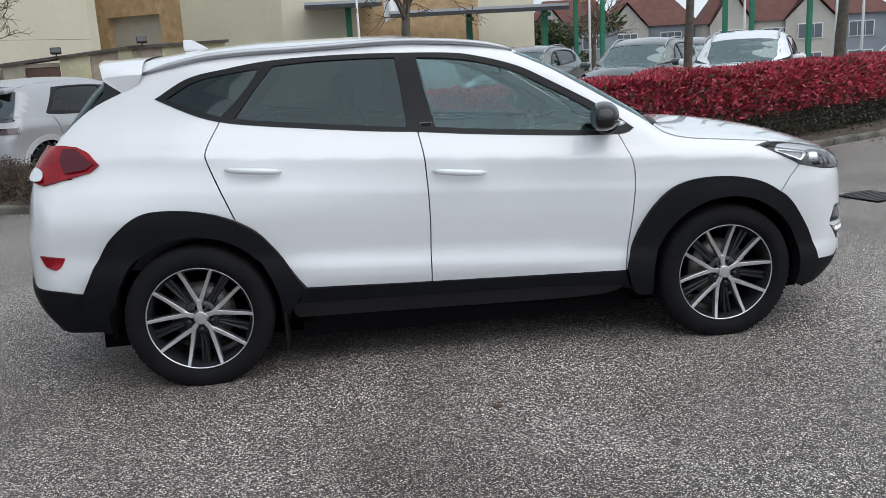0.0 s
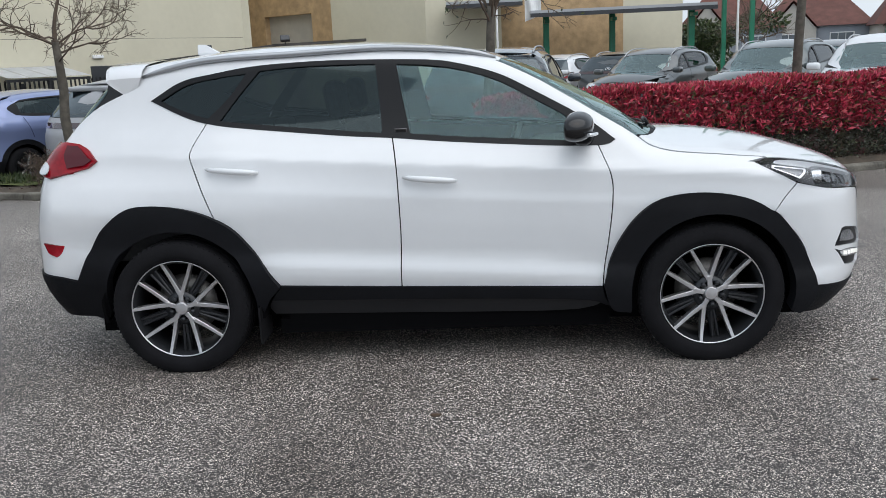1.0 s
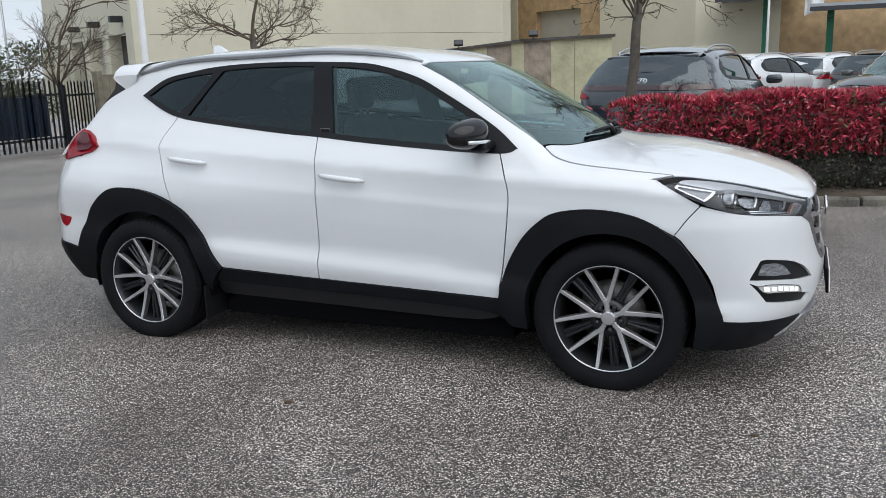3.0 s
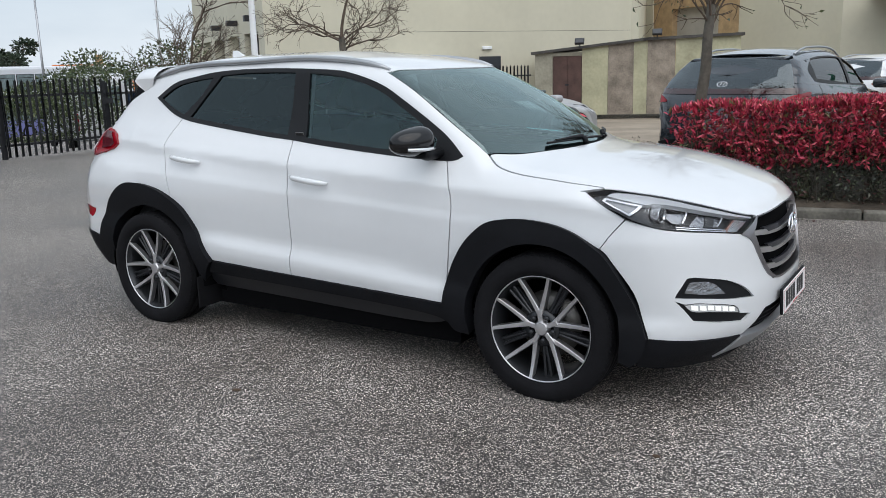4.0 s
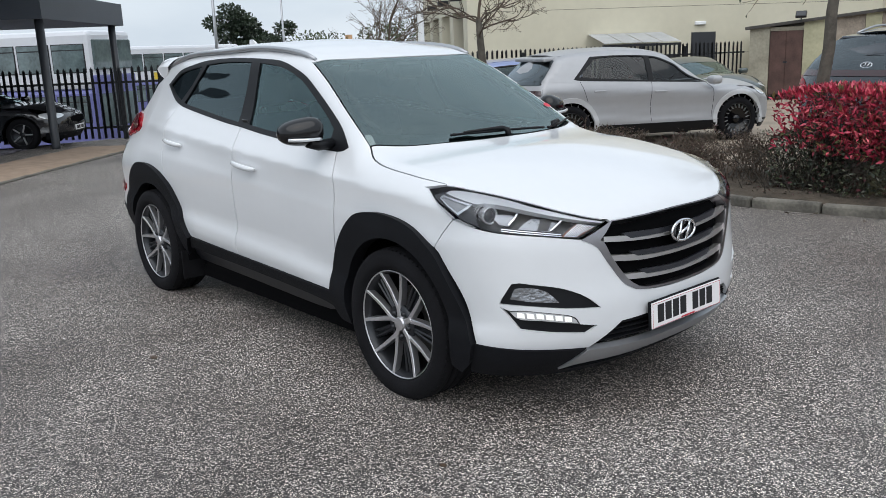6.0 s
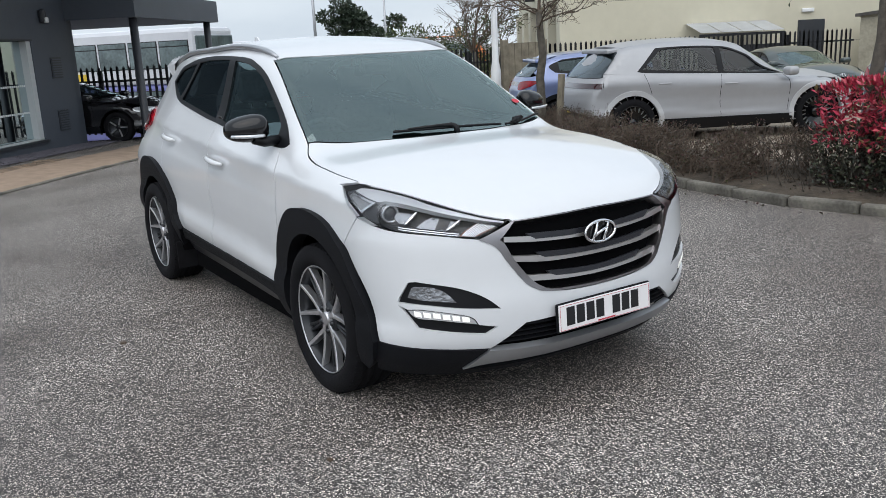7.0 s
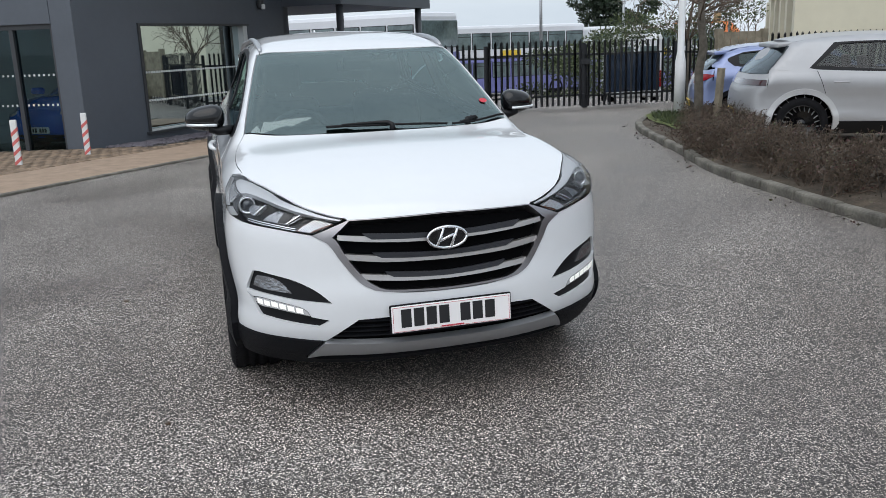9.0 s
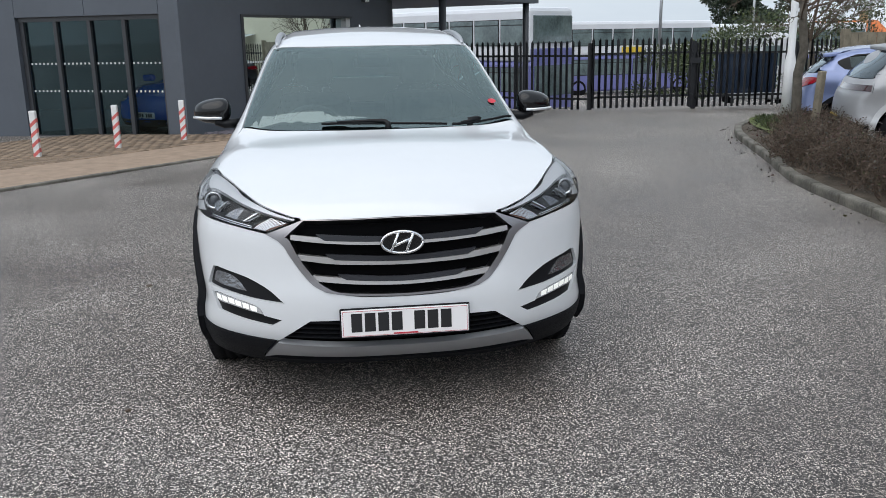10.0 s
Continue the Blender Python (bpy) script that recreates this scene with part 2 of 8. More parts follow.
class Shell:
    """The outer skin of a car, as the meeting of a top, two sides, a nose and a tail, rounded where they meet. x ahead, z up, metres."""

    def __init__(s, top, plan, sec, nose, rear, crown, rise=0.05, wrap=0.4, nose_curve=0.55, rear_curve=0.35, k_top=0.09, k_end=0.07, flare=0.0, axles=(1.335, -1.335), tuck=((-1, 0), (1, 0)), folds=()):
        s.top, s.plan, s.sec, s.nose, s.rear, s.crown = (spline(*c) for c in (top, plan, sec, nose, rear, crown))
        s.tuck = spline(*tuck)
        s.folds = [(np.array(line), up, down, amount) for line, up, down, amount in folds]
        s.rise, s.wrap, s.nose_curve, s.rear_curve, s.k_top, s.k_end, s.flare, s.axles = rise, wrap, nose_curve, rear_curve, k_top, k_end, flare, axles

    def F(s, p):
        x, y, z = p[:, 0], np.abs(p[:, 1]), p[:, 2]
        half = s.plan(x) + s.sec(z + s.rise * np.clip(x, -1.6, 1.6))
        for c in s.axles:
            half = half + s.flare * np.exp(-(((x - c) / 0.42) ** 2 + ((z - 0.5) / 0.36) ** 2) ** 2)
        u = np.clip((z - 0.8) / 0.35, 0, 1)
        half = half - s.tuck(x) * u * u * (3 - 2 * u)
        for line, up, down, amount in s.folds:
            u = z - np.interp(x, line[:, 0], line[:, 1])
            fade = np.clip((x - line[0, 0]) / 0.15, 0, 1) * np.clip((line[-1, 0] - x) / 0.25, 0, 1)
            w = np.clip(1 - (np.sqrt(u * u + 0.0004) - 0.02) / np.where(u > 0, up, down), 0, 1)
            half = half + amount * fade * w * w * (3 - 2 * w)
        side = y - half
        ahead = np.clip((x + 0.2) / 0.6, 0, 1)
        top = z - (s.top(x + s.wrap * ahead * y * y) - s.crown(x) * y * y)
        m = smax(side, top, s.k_top)
        m = smax(m, x - (s.nose(z) - s.nose_curve * y**3), s.k_end)
        return smax(m, s.rear(z) + s.rear_curve * y**3 - x, s.k_end)

    def grad(s, p):
        e = 1e-3
        g = np.stack([s.F(p + e * np.eye(3)[i]) - s.F(p - e * np.eye(3)[i]) for i in range(3)], 1)
        return g / np.maximum(np.linalg.norm(g, axis=1, keepdims=True), 1e-9)

    def onto(s, kind, uv):
        """The points of the skin met from outside: kind 'right', 'left' (x, z), 'top' (x, y), 'front', 'back' (degrees to the car's right, z)."""
        uv = np.asarray(uv, float)
        n = len(uv)
        o, d = np.zeros((n, 3)), np.zeros((n, 3))
        if kind in ("right", "left"):
            q = -1 if kind == "right" else 1
            o[:, 0], o[:, 2], o[:, 1], d[:, 1] = uv[:, 0], uv[:, 1], q * 1.4, -q
            far = 1.4
        elif kind == "top":
            o[:, 0], o[:, 1], o[:, 2], d[:, 2] = uv[:, 0], uv[:, 1], 2.4, -1
            far = 2.2
        else:
            q = 1 if kind == "front" else -1
            th = np.radians(uv[:, 0])
            d[:, 0], d[:, 1] = -q * np.cos(th), np.sin(th)
            o[:, 0], o[:, 2] = q * 1.0, uv[:, 1]
            o, far = o - 2.2 * d, 2.2
        lo = np.zeros(n)
        hit = np.zeros(n, bool)
        at = np.full(n, far)
        for i in range(1, 41):
            tt = far * i / 40
            inside = s.F(o + d * tt) < 0
            at[inside & ~hit] = tt
            hit |= inside
        lo, hi = at - far / 40, at
        for _ in range(14):
            mid = (lo + hi) / 2
            inside = s.F(o + d * mid[:, None]) < 0
            hi, lo = np.where(inside, mid, hi), np.where(inside, lo, mid)
        return o + d * ((lo + hi) / 2)[:, None]


def run(pts, n=8):
    """An open smooth curve through a few points."""
    p = np.array(pts, float)
    if len(p) < 3:
        return [tuple(q) for q in p]
    e = np.vstack([2 * p[0] - p[1], p, 2 * p[-1] - p[-2]])
    out = []
    for i in range(len(p) - 1):
        a, b, c, d = e[i:i + 4]
        for t in np.linspace(0, 1, n, endpoint=False):
            out.append(tuple(0.5 * (2 * b + (c - a) * t + (2 * a - 5 * b + 4 * c - d) * t * t + (3 * b - a - 3 * c + d) * t**3)))
    return out + [tuple(p[-1])]


def loop(*runs):
    """A closed outline of smooth runs, with a corner where two runs meet."""
    out = []
    for r in runs:
        for q in run(r):
            if not out or math.dist(q, out[-1]) > 1e-4:
                out.append(q)
    if math.dist(out[0], out[-1]) < 1e-4:
        out.pop()
    return out


def closed(pts, n=8):
    """A closed outline smooth all round."""
    p = [tuple(q) for q in pts]
    r = run(p[-2:] + p + p[:3], n)
    return r[2 * n:2 * n + len(p) * n]


def spaced(outline, step):
    out = []
    for a, b in zip(outline, outline[1:] + outline[:1]):
        k = max(1, math.ceil(math.dist(a, b) / step))
        out += [(a[0] + (b[0] - a[0]) * i / k, a[1] + (b[1] - a[1]) * i / k) for i in range(k)]
    return out


def inside(poly, pts):
    p, q = np.asarray(poly, float), np.asarray(pts, float)
    r = np.zeros(len(q), bool)
    for (x0, y0), (x1, y1) in zip(p, np.roll(p, -1, 0)):
        c = (y0 > q[:, 1]) != (y1 > q[:, 1])
        if c.any():
            r[c] ^= q[c, 0] < (x1 - x0) * (q[c, 1] - y0) / (y1 - y0) + x0
    return r


def fill(outline, holes=(), step=0.05, scale=(1, 1)):
    """Triangles that fill an outline less its holes: points, triangles."""
    sc = np.array(scale, float)
    rings = [spaced([(a * sc[0], b * sc[1]) for a, b in o], step) for o in (outline, *holes)]
    verts, edges = [], []
    for r in rings:
        k = len(verts)
        verts += r
        edges += [(k + i, k + (i + 1) % len(r)) for i in range(len(r))]
    p = np.array(verts)
    lo, hi = p.min(0), p.max(0)
    gx, gy = np.meshgrid(np.arange(lo[0] + step / 2, hi[0], step), np.arange(lo[1] + step / 2, hi[1], step))
    g = np.stack([gx.ravel(), gy.ravel()], 1)
    def within(q):
        r = inside(rings[0], q)
        for h in rings[1:]:
            r &= ~inside(h, q)
        return r
    if len(g):
        g = g[within(g)]
    if len(g):
        near = np.min((g[:, :1] - p[:, 0]) ** 2 + (g[:, 1:] - p[:, 1]) ** 2, axis=1)
        g = g[near > (0.5 * step) ** 2]
    allv = [Vector(v) for v in verts] + [Vector((a, b)) for a, b in g]
    v, _, f, *_ = delaunay_2d_cdt(allv, edges, [], 0, 1e-7)
    v = np.array([tuple(q) for q in v])
    f = [t for t in f if len(t) == 3]
    c = np.array([v[list(t)].mean(0) for t in f])
    f = [t for t, ok in zip(f, within(c)) if ok]
    f = [t if (v[t[1]][0] - v[t[0]][0]) * (v[t[2]][1] - v[t[0]][1]) > (v[t[1]][1] - v[t[0]][1]) * (v[t[2]][0] - v[t[0]][0]) else [t[0], t[2], t[1]] for t in f]
    used = sorted({i for t in f for i in t})
    back = {i: k for k, i in enumerate(used)}
    return v[used] / sc, [[back[i] for i in t] for t in f]


def ready(name, verts, faces, material, parent=None, normals=None, label=""):
    """One mesh object from points and faces, with given normals face corner by face corner where there are any."""
    me = bpy.data.meshes.new(name)
    me.from_pydata([tuple(v) for v in verts], [], [tuple(f) for f in faces])
    me.materials.append(material)
    me.polygons.foreach_set("use_smooth", [True] * len(me.polygons))
    if normals is not None:
        me.normals_split_custom_set([tuple(n) for n in normals])
    ob = new(name, me)
    ob.parent = parent
    if label:
        ob["label"] = label
    return ob


def panel(name, shell, kind, outline, material, parent, holes=(), step=0.05, off=0.0, thick=0.015, label="", bulge=0.0, both=True):
    """A pressed sheet, lamp glass or trim piece that follows the shell, with a turned-in rim. Returns the right and the left one."""
    scale = (0.016, 1.0) if kind in ("front", "back") else (1, 1)
    uv, tri = fill(outline, holes, step, scale)
    use = {}
    for t in tri:
        for a, b in zip(t, t[1:] + t[:1]):
            use[(a, b)] = use.get((a, b), 0) + 1
    rim = [(a, b) for a, b in use if (b, a) not in use]
    edge = np.zeros(len(uv), bool)
    edge[[i for e in rim for i in e]] = True
    made = []
    sides = {"right": ("right", "left"), "left": ("left",), "top": ("top",), "front": ("front", "mirror"), "back": ("back", "mirror")}[kind]
    if not both:
        sides = sides[:1]
    for sd in sides:
        p = shell.onto(kind if sd == "mirror" else sd, uv)
        n = shell.grad(p)
        if sd == "mirror":
            p[:, 1] *= -1
            n[:, 1] *= -1
        lift = np.full(len(p), off)
        if bulge:
            q = np.array(outline) * np.array(scale)
            dist = np.array([np.sqrt(np.min(np.sum((q - u) ** 2, 1))) for u in uv * np.array(scale)])
            lift += bulge * (1 - np.exp(-dist / 0.03))
        lift[edge] -= 0.0015
        p = p + n * lift[:, None]
        t0 = tri[0]
        fn = np.cross(p[t0[1]] - p[t0[0]], p[t0[2]] - p[t0[0]])
        faces = [list(t) for t in tri]
        rr = list(rim)
        if fn @ n[t0[0]] < 0:
            faces = [t[::-1] for t in faces]
            rr = [(b, a) for a, b in rr]
        verts = [tuple(q) for q in p]
        normals = [n[i] for t in faces for i in t]
        for a, b in rr:
            k = len(verts)
            verts += [tuple(p[a]), tuple(p[b]), tuple(p[b] - n[b] * thick), tuple(p[a] - n[a] * thick)]
            faces.append([k + 1, k, k + 3, k + 2])
            m = np.cross(p[b] - p[a], n[a])
            m /= max(np.linalg.norm(m), 1e-9)
            normals += [m] * 4
        made.append(ready(name, verts, faces, material, parent, normals, label))
    return made

# ---- the white car: its shell ----
hero_shell = Shell(
    top=[(-2.3, 1.42), (-1.8, 1.535), (-1.4, 1.6), (-0.9, 1.637), (-0.4, 1.638), (0.0, 1.605), (0.3, 1.55), (0.5, 1.475), (0.75, 1.352), (1.0, 1.21),
         (1.14, 1.118), (1.2, 1.102), (1.5, 1.072), (1.8, 1.02), (2.05, 0.945), (2.3, 0.84)],
    plan=[(-2.3, 0.8), (-2.0, 0.842), (-1.6, 0.883), (-1.0, 0.892), (0.0, 0.882), (0.9, 0.889), (1.35, 0.909), (1.7, 0.906), (2.0, 0.848), (2.3, 0.8)],
    sec=[(0.15, -0.13), (0.25, -0.08), (0.36, -0.041), (0.41, -0.026), (0.47, -0.022), (0.485, -0.022), (0.55, -0.035), (0.562, -0.036), (0.66, -0.029), (0.755, -0.023), (0.85, -0.022), (0.91, -0.031), (0.975, -0.0405), (1.008, -0.0435), (1.018, -0.045), (1.03, -0.05), (1.062, -0.069), (1.12, -0.104),
         (1.2, -0.15), (1.35, -0.212), (1.5, -0.267), (1.6, -0.319), (1.75, -0.45)],
    nose=[(0.2, 2.1), (0.3, 2.2), (0.4, 2.245), (0.5, 2.25), (0.62, 2.235), (0.8, 2.215), (0.9, 2.18), (0.98, 2.08), (1.1, 1.85)],
    rear=[(0.2, -2.05), (0.35, -2.17), (0.5, -2.225), (0.7, -2.225), (0.85, -2.2), (1.0, -2.165), (1.12, -2.08), (1.3, -1.93), (1.48, -1.77), (1.6, -1.66)],
    crown=[(-2.2, 0.12), (-1.0, 0.13), (-0.1, 0.09), (0.4, 0.02), (0.9, 0.06), (1.3, 0.068), (2.2, 0.07)],
    rise=0.06, wrap=0.154, nose_curve=0.5, rear_curve=0.3, k_top=0.089, k_end=0.08, flare=0.0,
    tuck=[(-2.2, 0.14), (-1.6, 0.1), (-1.2, 0.062), (-0.9, 0.052), (0.0, 0.0), (0.9, -0.011), (1.6, -0.014), (2.2, 0.0)],
    folds=[([(-0.88, 0.523), (-0.22, 0.497), (0.27, 0.483), (0.72, 0.46)], 0.1, 0.07, 0.0095),
           ([(-1.75, 1.165), (-1.2, 1.14), (-0.7, 1.092), (-0.2, 1.055), (0.285, 1.0), (0.824, 0.942), (1.2, 0.92)], 0.07, 0.12, 0.005)])

# ---- the white car ----
def part(name, bm, material, parent, label=""):
    """Links a bmesh as one mesh object under a thing or a part."""
    me = bpy.data.meshes.new(name)
    bm.to_mesh(me)
    bm.free()
    me.materials.append(material)
    ob = new(name, me)
    ob.parent = parent
    if label:
        ob["label"] = label
    return ob


def box(bm, lo, hi, m=None, bevel=0.0, seg=2):
    """A box between two corners, edges rounded, put through m."""
    r = bmesh.ops.create_cube(bm, size=1.0)["verts"]
    d = [b - a for a, b in zip(lo, hi)]
    bmesh.ops.scale(bm, vec=d, verts=r)
    bmesh.ops.translate(bm, vec=[(a + b) / 2 for a, b in zip(lo, hi)], verts=r)
    if bevel:
        es = list({e for v in r for e in v.link_edges})
        g = bmesh.ops.bevel(bm, geom=es, offset=min(bevel, 0.49 * min(abs(q) for q in d)), segments=seg, affect="EDGES", profile=0.5)
        r = list({v for f in g["faces"] for v in f.verts} | {v for v in r if v.is_valid})
    if m is not None:
        bmesh.ops.transform(bm, matrix=m, verts=r)
        if m.determinant() < 0:
            bmesh.ops.reverse_faces(bm, faces=list({f for v in r for f in v.link_faces}))
    return r


def lathe(bm, profile, n=32, m=None, close=False):
    """A profile of (radius, height) turned about z."""
    rings = []
    for r, h in profile:
        rings.append([bm.verts.new((r * math.cos(2 * math.pi * i / n), r * math.sin(2 * math.pi * i / n), h)) for i in range(n)])
    for a, b in zip(rings, rings[1:]):
        for i in range(n):
            bm.faces.new((a[i], a[(i + 1) % n], b[(i + 1) % n], b[i]))
    if close:
        bm.faces.new(rings[0][::-1])
        bm.faces.new(rings[-1])
    vs = [v for r in rings for v in r]
    if m is not None:
        bmesh.ops.transform(bm, matrix=m, verts=vs)
    for f in {f for v in vs for f in v.link_faces}:
        f.smooth = True
    return vs


def tube(bm, pts, radius, n=8, taper=None, squash=None):
    """A round bar along points."""
    pts = [Vector(p) for p in pts]
    rings = []
    side = None
    for i, p in enumerate(pts):
        d = (pts[min(i + 1, len(pts) - 1)] - pts[max(i - 1, 0)]).normalized()
        if side is None:
            side = d.orthogonal().normalized() if squash is None else (Vector(squash) - d * d.dot(Vector(squash))).normalized()
        else:
            side = (side - d * d.dot(side)).normalized()
        up = d.cross(side)
        r = radius if taper is None else radius * taper[min(i, len(taper) - 1)]
        k = 1.0 if squash is None else Vector(squash).length
        rings.append([bm.verts.new(p + side * (r * k * math.cos(2 * math.pi * j / n)) + up * (r * math.sin(2 * math.pi * j / n))) for j in range(n)])
    for a, b in zip(rings, rings[1:]):
        for j in range(n):
            f = bm.faces.new((a[j], a[(j + 1) % n], b[(j + 1) % n], b[j]))
            f.smooth = True
    bm.faces.new(rings[0][::-1])
    bm.faces.new(rings[-1])
    return [v for r in rings for v in r]


def thing(name, label, category, at=None, group="", kind=""):
    ob = new(name)
    ob.empty_display_size = 0.1
    if at is not None:
        ob.matrix_world = at
    return tagged(ob, label, category, group, kind)


def hero_wheel(parent, x, y, spin):
    """A 19 inch wheel with five pairs of machined spokes on a dark alloy, seen from the side that faces away from the car."""
    q = -1 if y < 0 else 1
    base = pose(x, y, 0.338, 90 * -q, 0, 0) @ pose(0, 0, 0, 0, 0, spin) @ Matrix.Diagonal((1.022, 1.022, 1, 1))
    hold = new("wheel")
    hold.parent = parent
    hold.matrix_local = base
    bm = bmesh.new()
    prof = [(0.245, -0.21), (0.262, -0.222), (0.3, -0.222), (0.325, -0.212), (0.343, -0.185), (0.347, -0.15)]
    for g in (-0.135, -0.085, -0.04):
        prof += [(0.347, g - 0.012), (0.338, g - 0.008), (0.338, g + 0.008), (0.347, g + 0.012)]
    prof += [(0.347, -0.015), (0.343, 0.008), (0.333, 0.024), (0.31, 0.035), (0.285, 0.038), (0.27, 0.034), (0.256, 0.022), (0.247, 0.01)]
    lathe(bm, prof, 72)
    for i in range(72):
        a = 2 * math.pi * i / 72
        box(bm, (0.322, -0.011, 0.0), (0.3435, -0.003, 0.018), pose(0, 0, 0, 0, 0, math.degrees(a)))
    part("tyre", bm, rubber, hold)
    bm = bmesh.new()
    lathe(bm, [(0.247, 0.012), (0.249, 0.017), (0.246, 0.019), (0.243, 0.014)], 72)
    part("rim_lip", bm, machined, hold)
    bm = bmesh.new()
    lathe(bm, [(0.243, 0.014), (0.236, 0.002), (0.228, -0.02), (0.222, -0.08), (0.222, -0.19), (0.245, -0.21)], 64)
    lathe(bm, [(0.0, -0.05), (0.07, -0.05), (0.085, -0.03), (0.085, -0.012), (0.06, -0.008)], 40)
    for i in range(5):
        for da, w, z in ((-3.6, 0.0065, -0.022), (3.6, 0.0065, -0.022), (0, 0.02, -0.04)):
            m = pose(0, 0, 0, 0, 0, 72 * i + 90 + 36 + da)
            box(bm, (0.06, -w, z - 0.02), (0.232, w, z + 0.006), m, 0.004, 1)
    part("rim_barrel", bm, dark_alloy, hold)
    for i in range(5):
        for q2 in (-1, 1):
            bm = bmesh.new()
            a0, a1 = math.radians(72 * i + 90 + 3.5 * q2), math.radians(72 * i + 90 + 17.6 * q2)
            p0, p1 = Vector((0.072 * math.cos(a0), 0.072 * math.sin(a0), 0)), Vector((0.2455 * math.cos(a1), 0.2455 * math.sin(a1), 0))
            d = (p1 - p0).normalized()
            nrm = Vector((-d.y, d.x, 0))
            rows = []
            for k in range(7):
                t = k / 6
                c = p0.lerp(p1, t)
                w = 0.0108 - 0.0028 * t
                z = -0.006 + 0.02 * t - 0.006 * math.sin(math.pi * t)
                rows.append([bm.verts.new((c.x + nrm.x * e, c.y + nrm.y * e, z + h)) for e, h in ((-w * 1.2, -0.03), (-w, -0.001), (-w * 0.8, 0.001), (w * 0.8, 0.001), (w, -0.001), (w * 1.2, -0.03))])
            for r0, r1 in zip(rows, rows[1:]):
                for j in range(5):
                    bm.faces.new((r0[j], r0[j + 1], r1[j + 1], r1[j]))
            bm.faces.new(rows[0])
            bm.faces.new(rows[-1][::-1])
            bmesh.ops.recalc_face_normals(bm, faces=list(bm.faces))
            part("spoke", bm, machined, hold, "machined silver spoke")
    for i in range(5):
        bm = bmesh.new()
        vs = box(bm, (0.026, -0.0125, -0.03), (0.088, 0.0125, -0.003), pose(0, 0, 0, 0, 0, 72 * i + 90), 0.003, 1)
        part("spoke_root", bm, machined, hold)
    bm = bmesh.new()
    lathe(bm, [(0.042, -0.02), (0.034, -0.004), (0.0305, 0.002), (0.029, 0.004), (0.026, 0.0035), (0.02, 0.0045), (0.0, 0.005)], 40)
    part("centre_cap", bm, machined, hold, "silver wheel centre cap")
    for i in range(5):
        bm = bmesh.new()
        lathe(bm, [(0.014, -0.02), (0.012, 0.0), (0.007, 0.004), (0.0, 0.004)], 6, pose(0.057 * math.cos(math.radians(72 * i + 126)), 0.057 * math.sin(math.radians(72 * i + 126)), 0))
        part("wheel_nut", bm, dark_alloy, hold)
    bm = bmesh.new()
    lathe(bm, [(0.06, -0.1), (0.155, -0.1), (0.155, -0.12), (0.06, -0.12)], 48)
    part("brake_disc", bm, brake_steel, hold)
    return hold


car = thing("car", "white family SUV with black wheel-arch cladding parked on tarmac", "car")
S = hero_shell


def seam(xy):
    """A line drawn on the top of the shell, as (x, z)."""
    return [(p[0], p[2]) for p in S.onto("top", run(xy))]


lamp_top = [(57.2, 0.976), (52.5, 0.988), (48.7, 0.984), (41.2, 0.962), (34.1, 0.93), (27.4, 0.891), (21.9, 0.862), (19.7, 0.854)]
lamp_back = [(50.2, 0.875), (57.2, 0.976)]
bumper_cut = [(50.2, 0.873), (51.6, 0.838), (53.2, 0.797), (55.0, 0.744)]


def nose_line(pts, a, b, grow=0.0):
    """A line on the nose as two of its three coordinates."""
    return [(float(p[a]), float(p[b]) + grow) for p in S.onto("front", run(pts))]


roof_y = 0.553
roof_seam = seam([(0.33, -0.566), (0.2, -0.558)] + [(x, -roof_y) for x in (0.05, -0.1, -0.4, -0.8, -1.2, -1.545)])
screen_edge = [(0.306, -0.580), (0.569, -0.639), (0.772, -0.685), (0.994, -0.729)]
hood_edge = [(0.994, -0.729), (1.080, -0.769), (1.236, -0.790), (1.428, -0.796), (1.595, -0.781)]
dlo_top = [(-1.470, 1.379), (-1.308, 1.468), (-1.125, 1.504), (-0.934, 1.530), (-0.694, 1.541), (-0.415, 1.541), (-0.045, 1.526), (0.118, 1.502), (0.311, 1.446), (0.468, 1.368), (0.738, 1.214), (0.880, 1.106)]
dlo_low = [(0.880, 1.106), (0.811, 1.083), (0.549, 1.091), (0.082, 1.126), (-0.223, 1.155), (-0.493, 1.176), (-0.975, 1.227), (-1.170, 1.258), (-1.303, 1.301), (-1.470, 1.379)]
rear_cut = [(-1.170, 1.258), (-1.236, 1.138), (-1.234, 1.072), (-1.167, 0.908), (-1.125, 0.802)]
mid_cut = [(-0.218, 1.155), (-0.199, 1.010), (-0.191, 0.732), (-0.198, 0.526), (-0.200, 0.420)]
front_cut = [(0.798, 1.083), (0.853, 0.932), (0.856, 0.802), (0.835, 0.605), (0.814, 0.463), (0.809, 0.392)]
rear_arch = [(-1.888, 0.452), (-1.785, 0.628), (-1.694, 0.765), (-1.562, 0.853), (-1.418, 0.869), (-1.264, 0.850), (-1.133, 0.806), (-1.024, 0.738), (-0.932, 0.624), (-0.866, 0.519), (-0.813, 0.443)]
front_arch = [(0.809, 0.392), (0.848, 0.547), (0.926, 0.691), (1.031, 0.794), (1.147, 0.836), (1.299, 0.845), (1.449, 0.822), (1.574, 0.768), (1.666, 0.699), (1.766, 0.544), (1.814, 0.430), (1.836, 0.366)]
def wheel_gap(c, a0, a1, r=0.392):
    return [(c + r * math.cos(math.radians(a)), 0.352 + r * math.sin(math.radians(a))) for a in np.linspace(a0, a1, 15)]


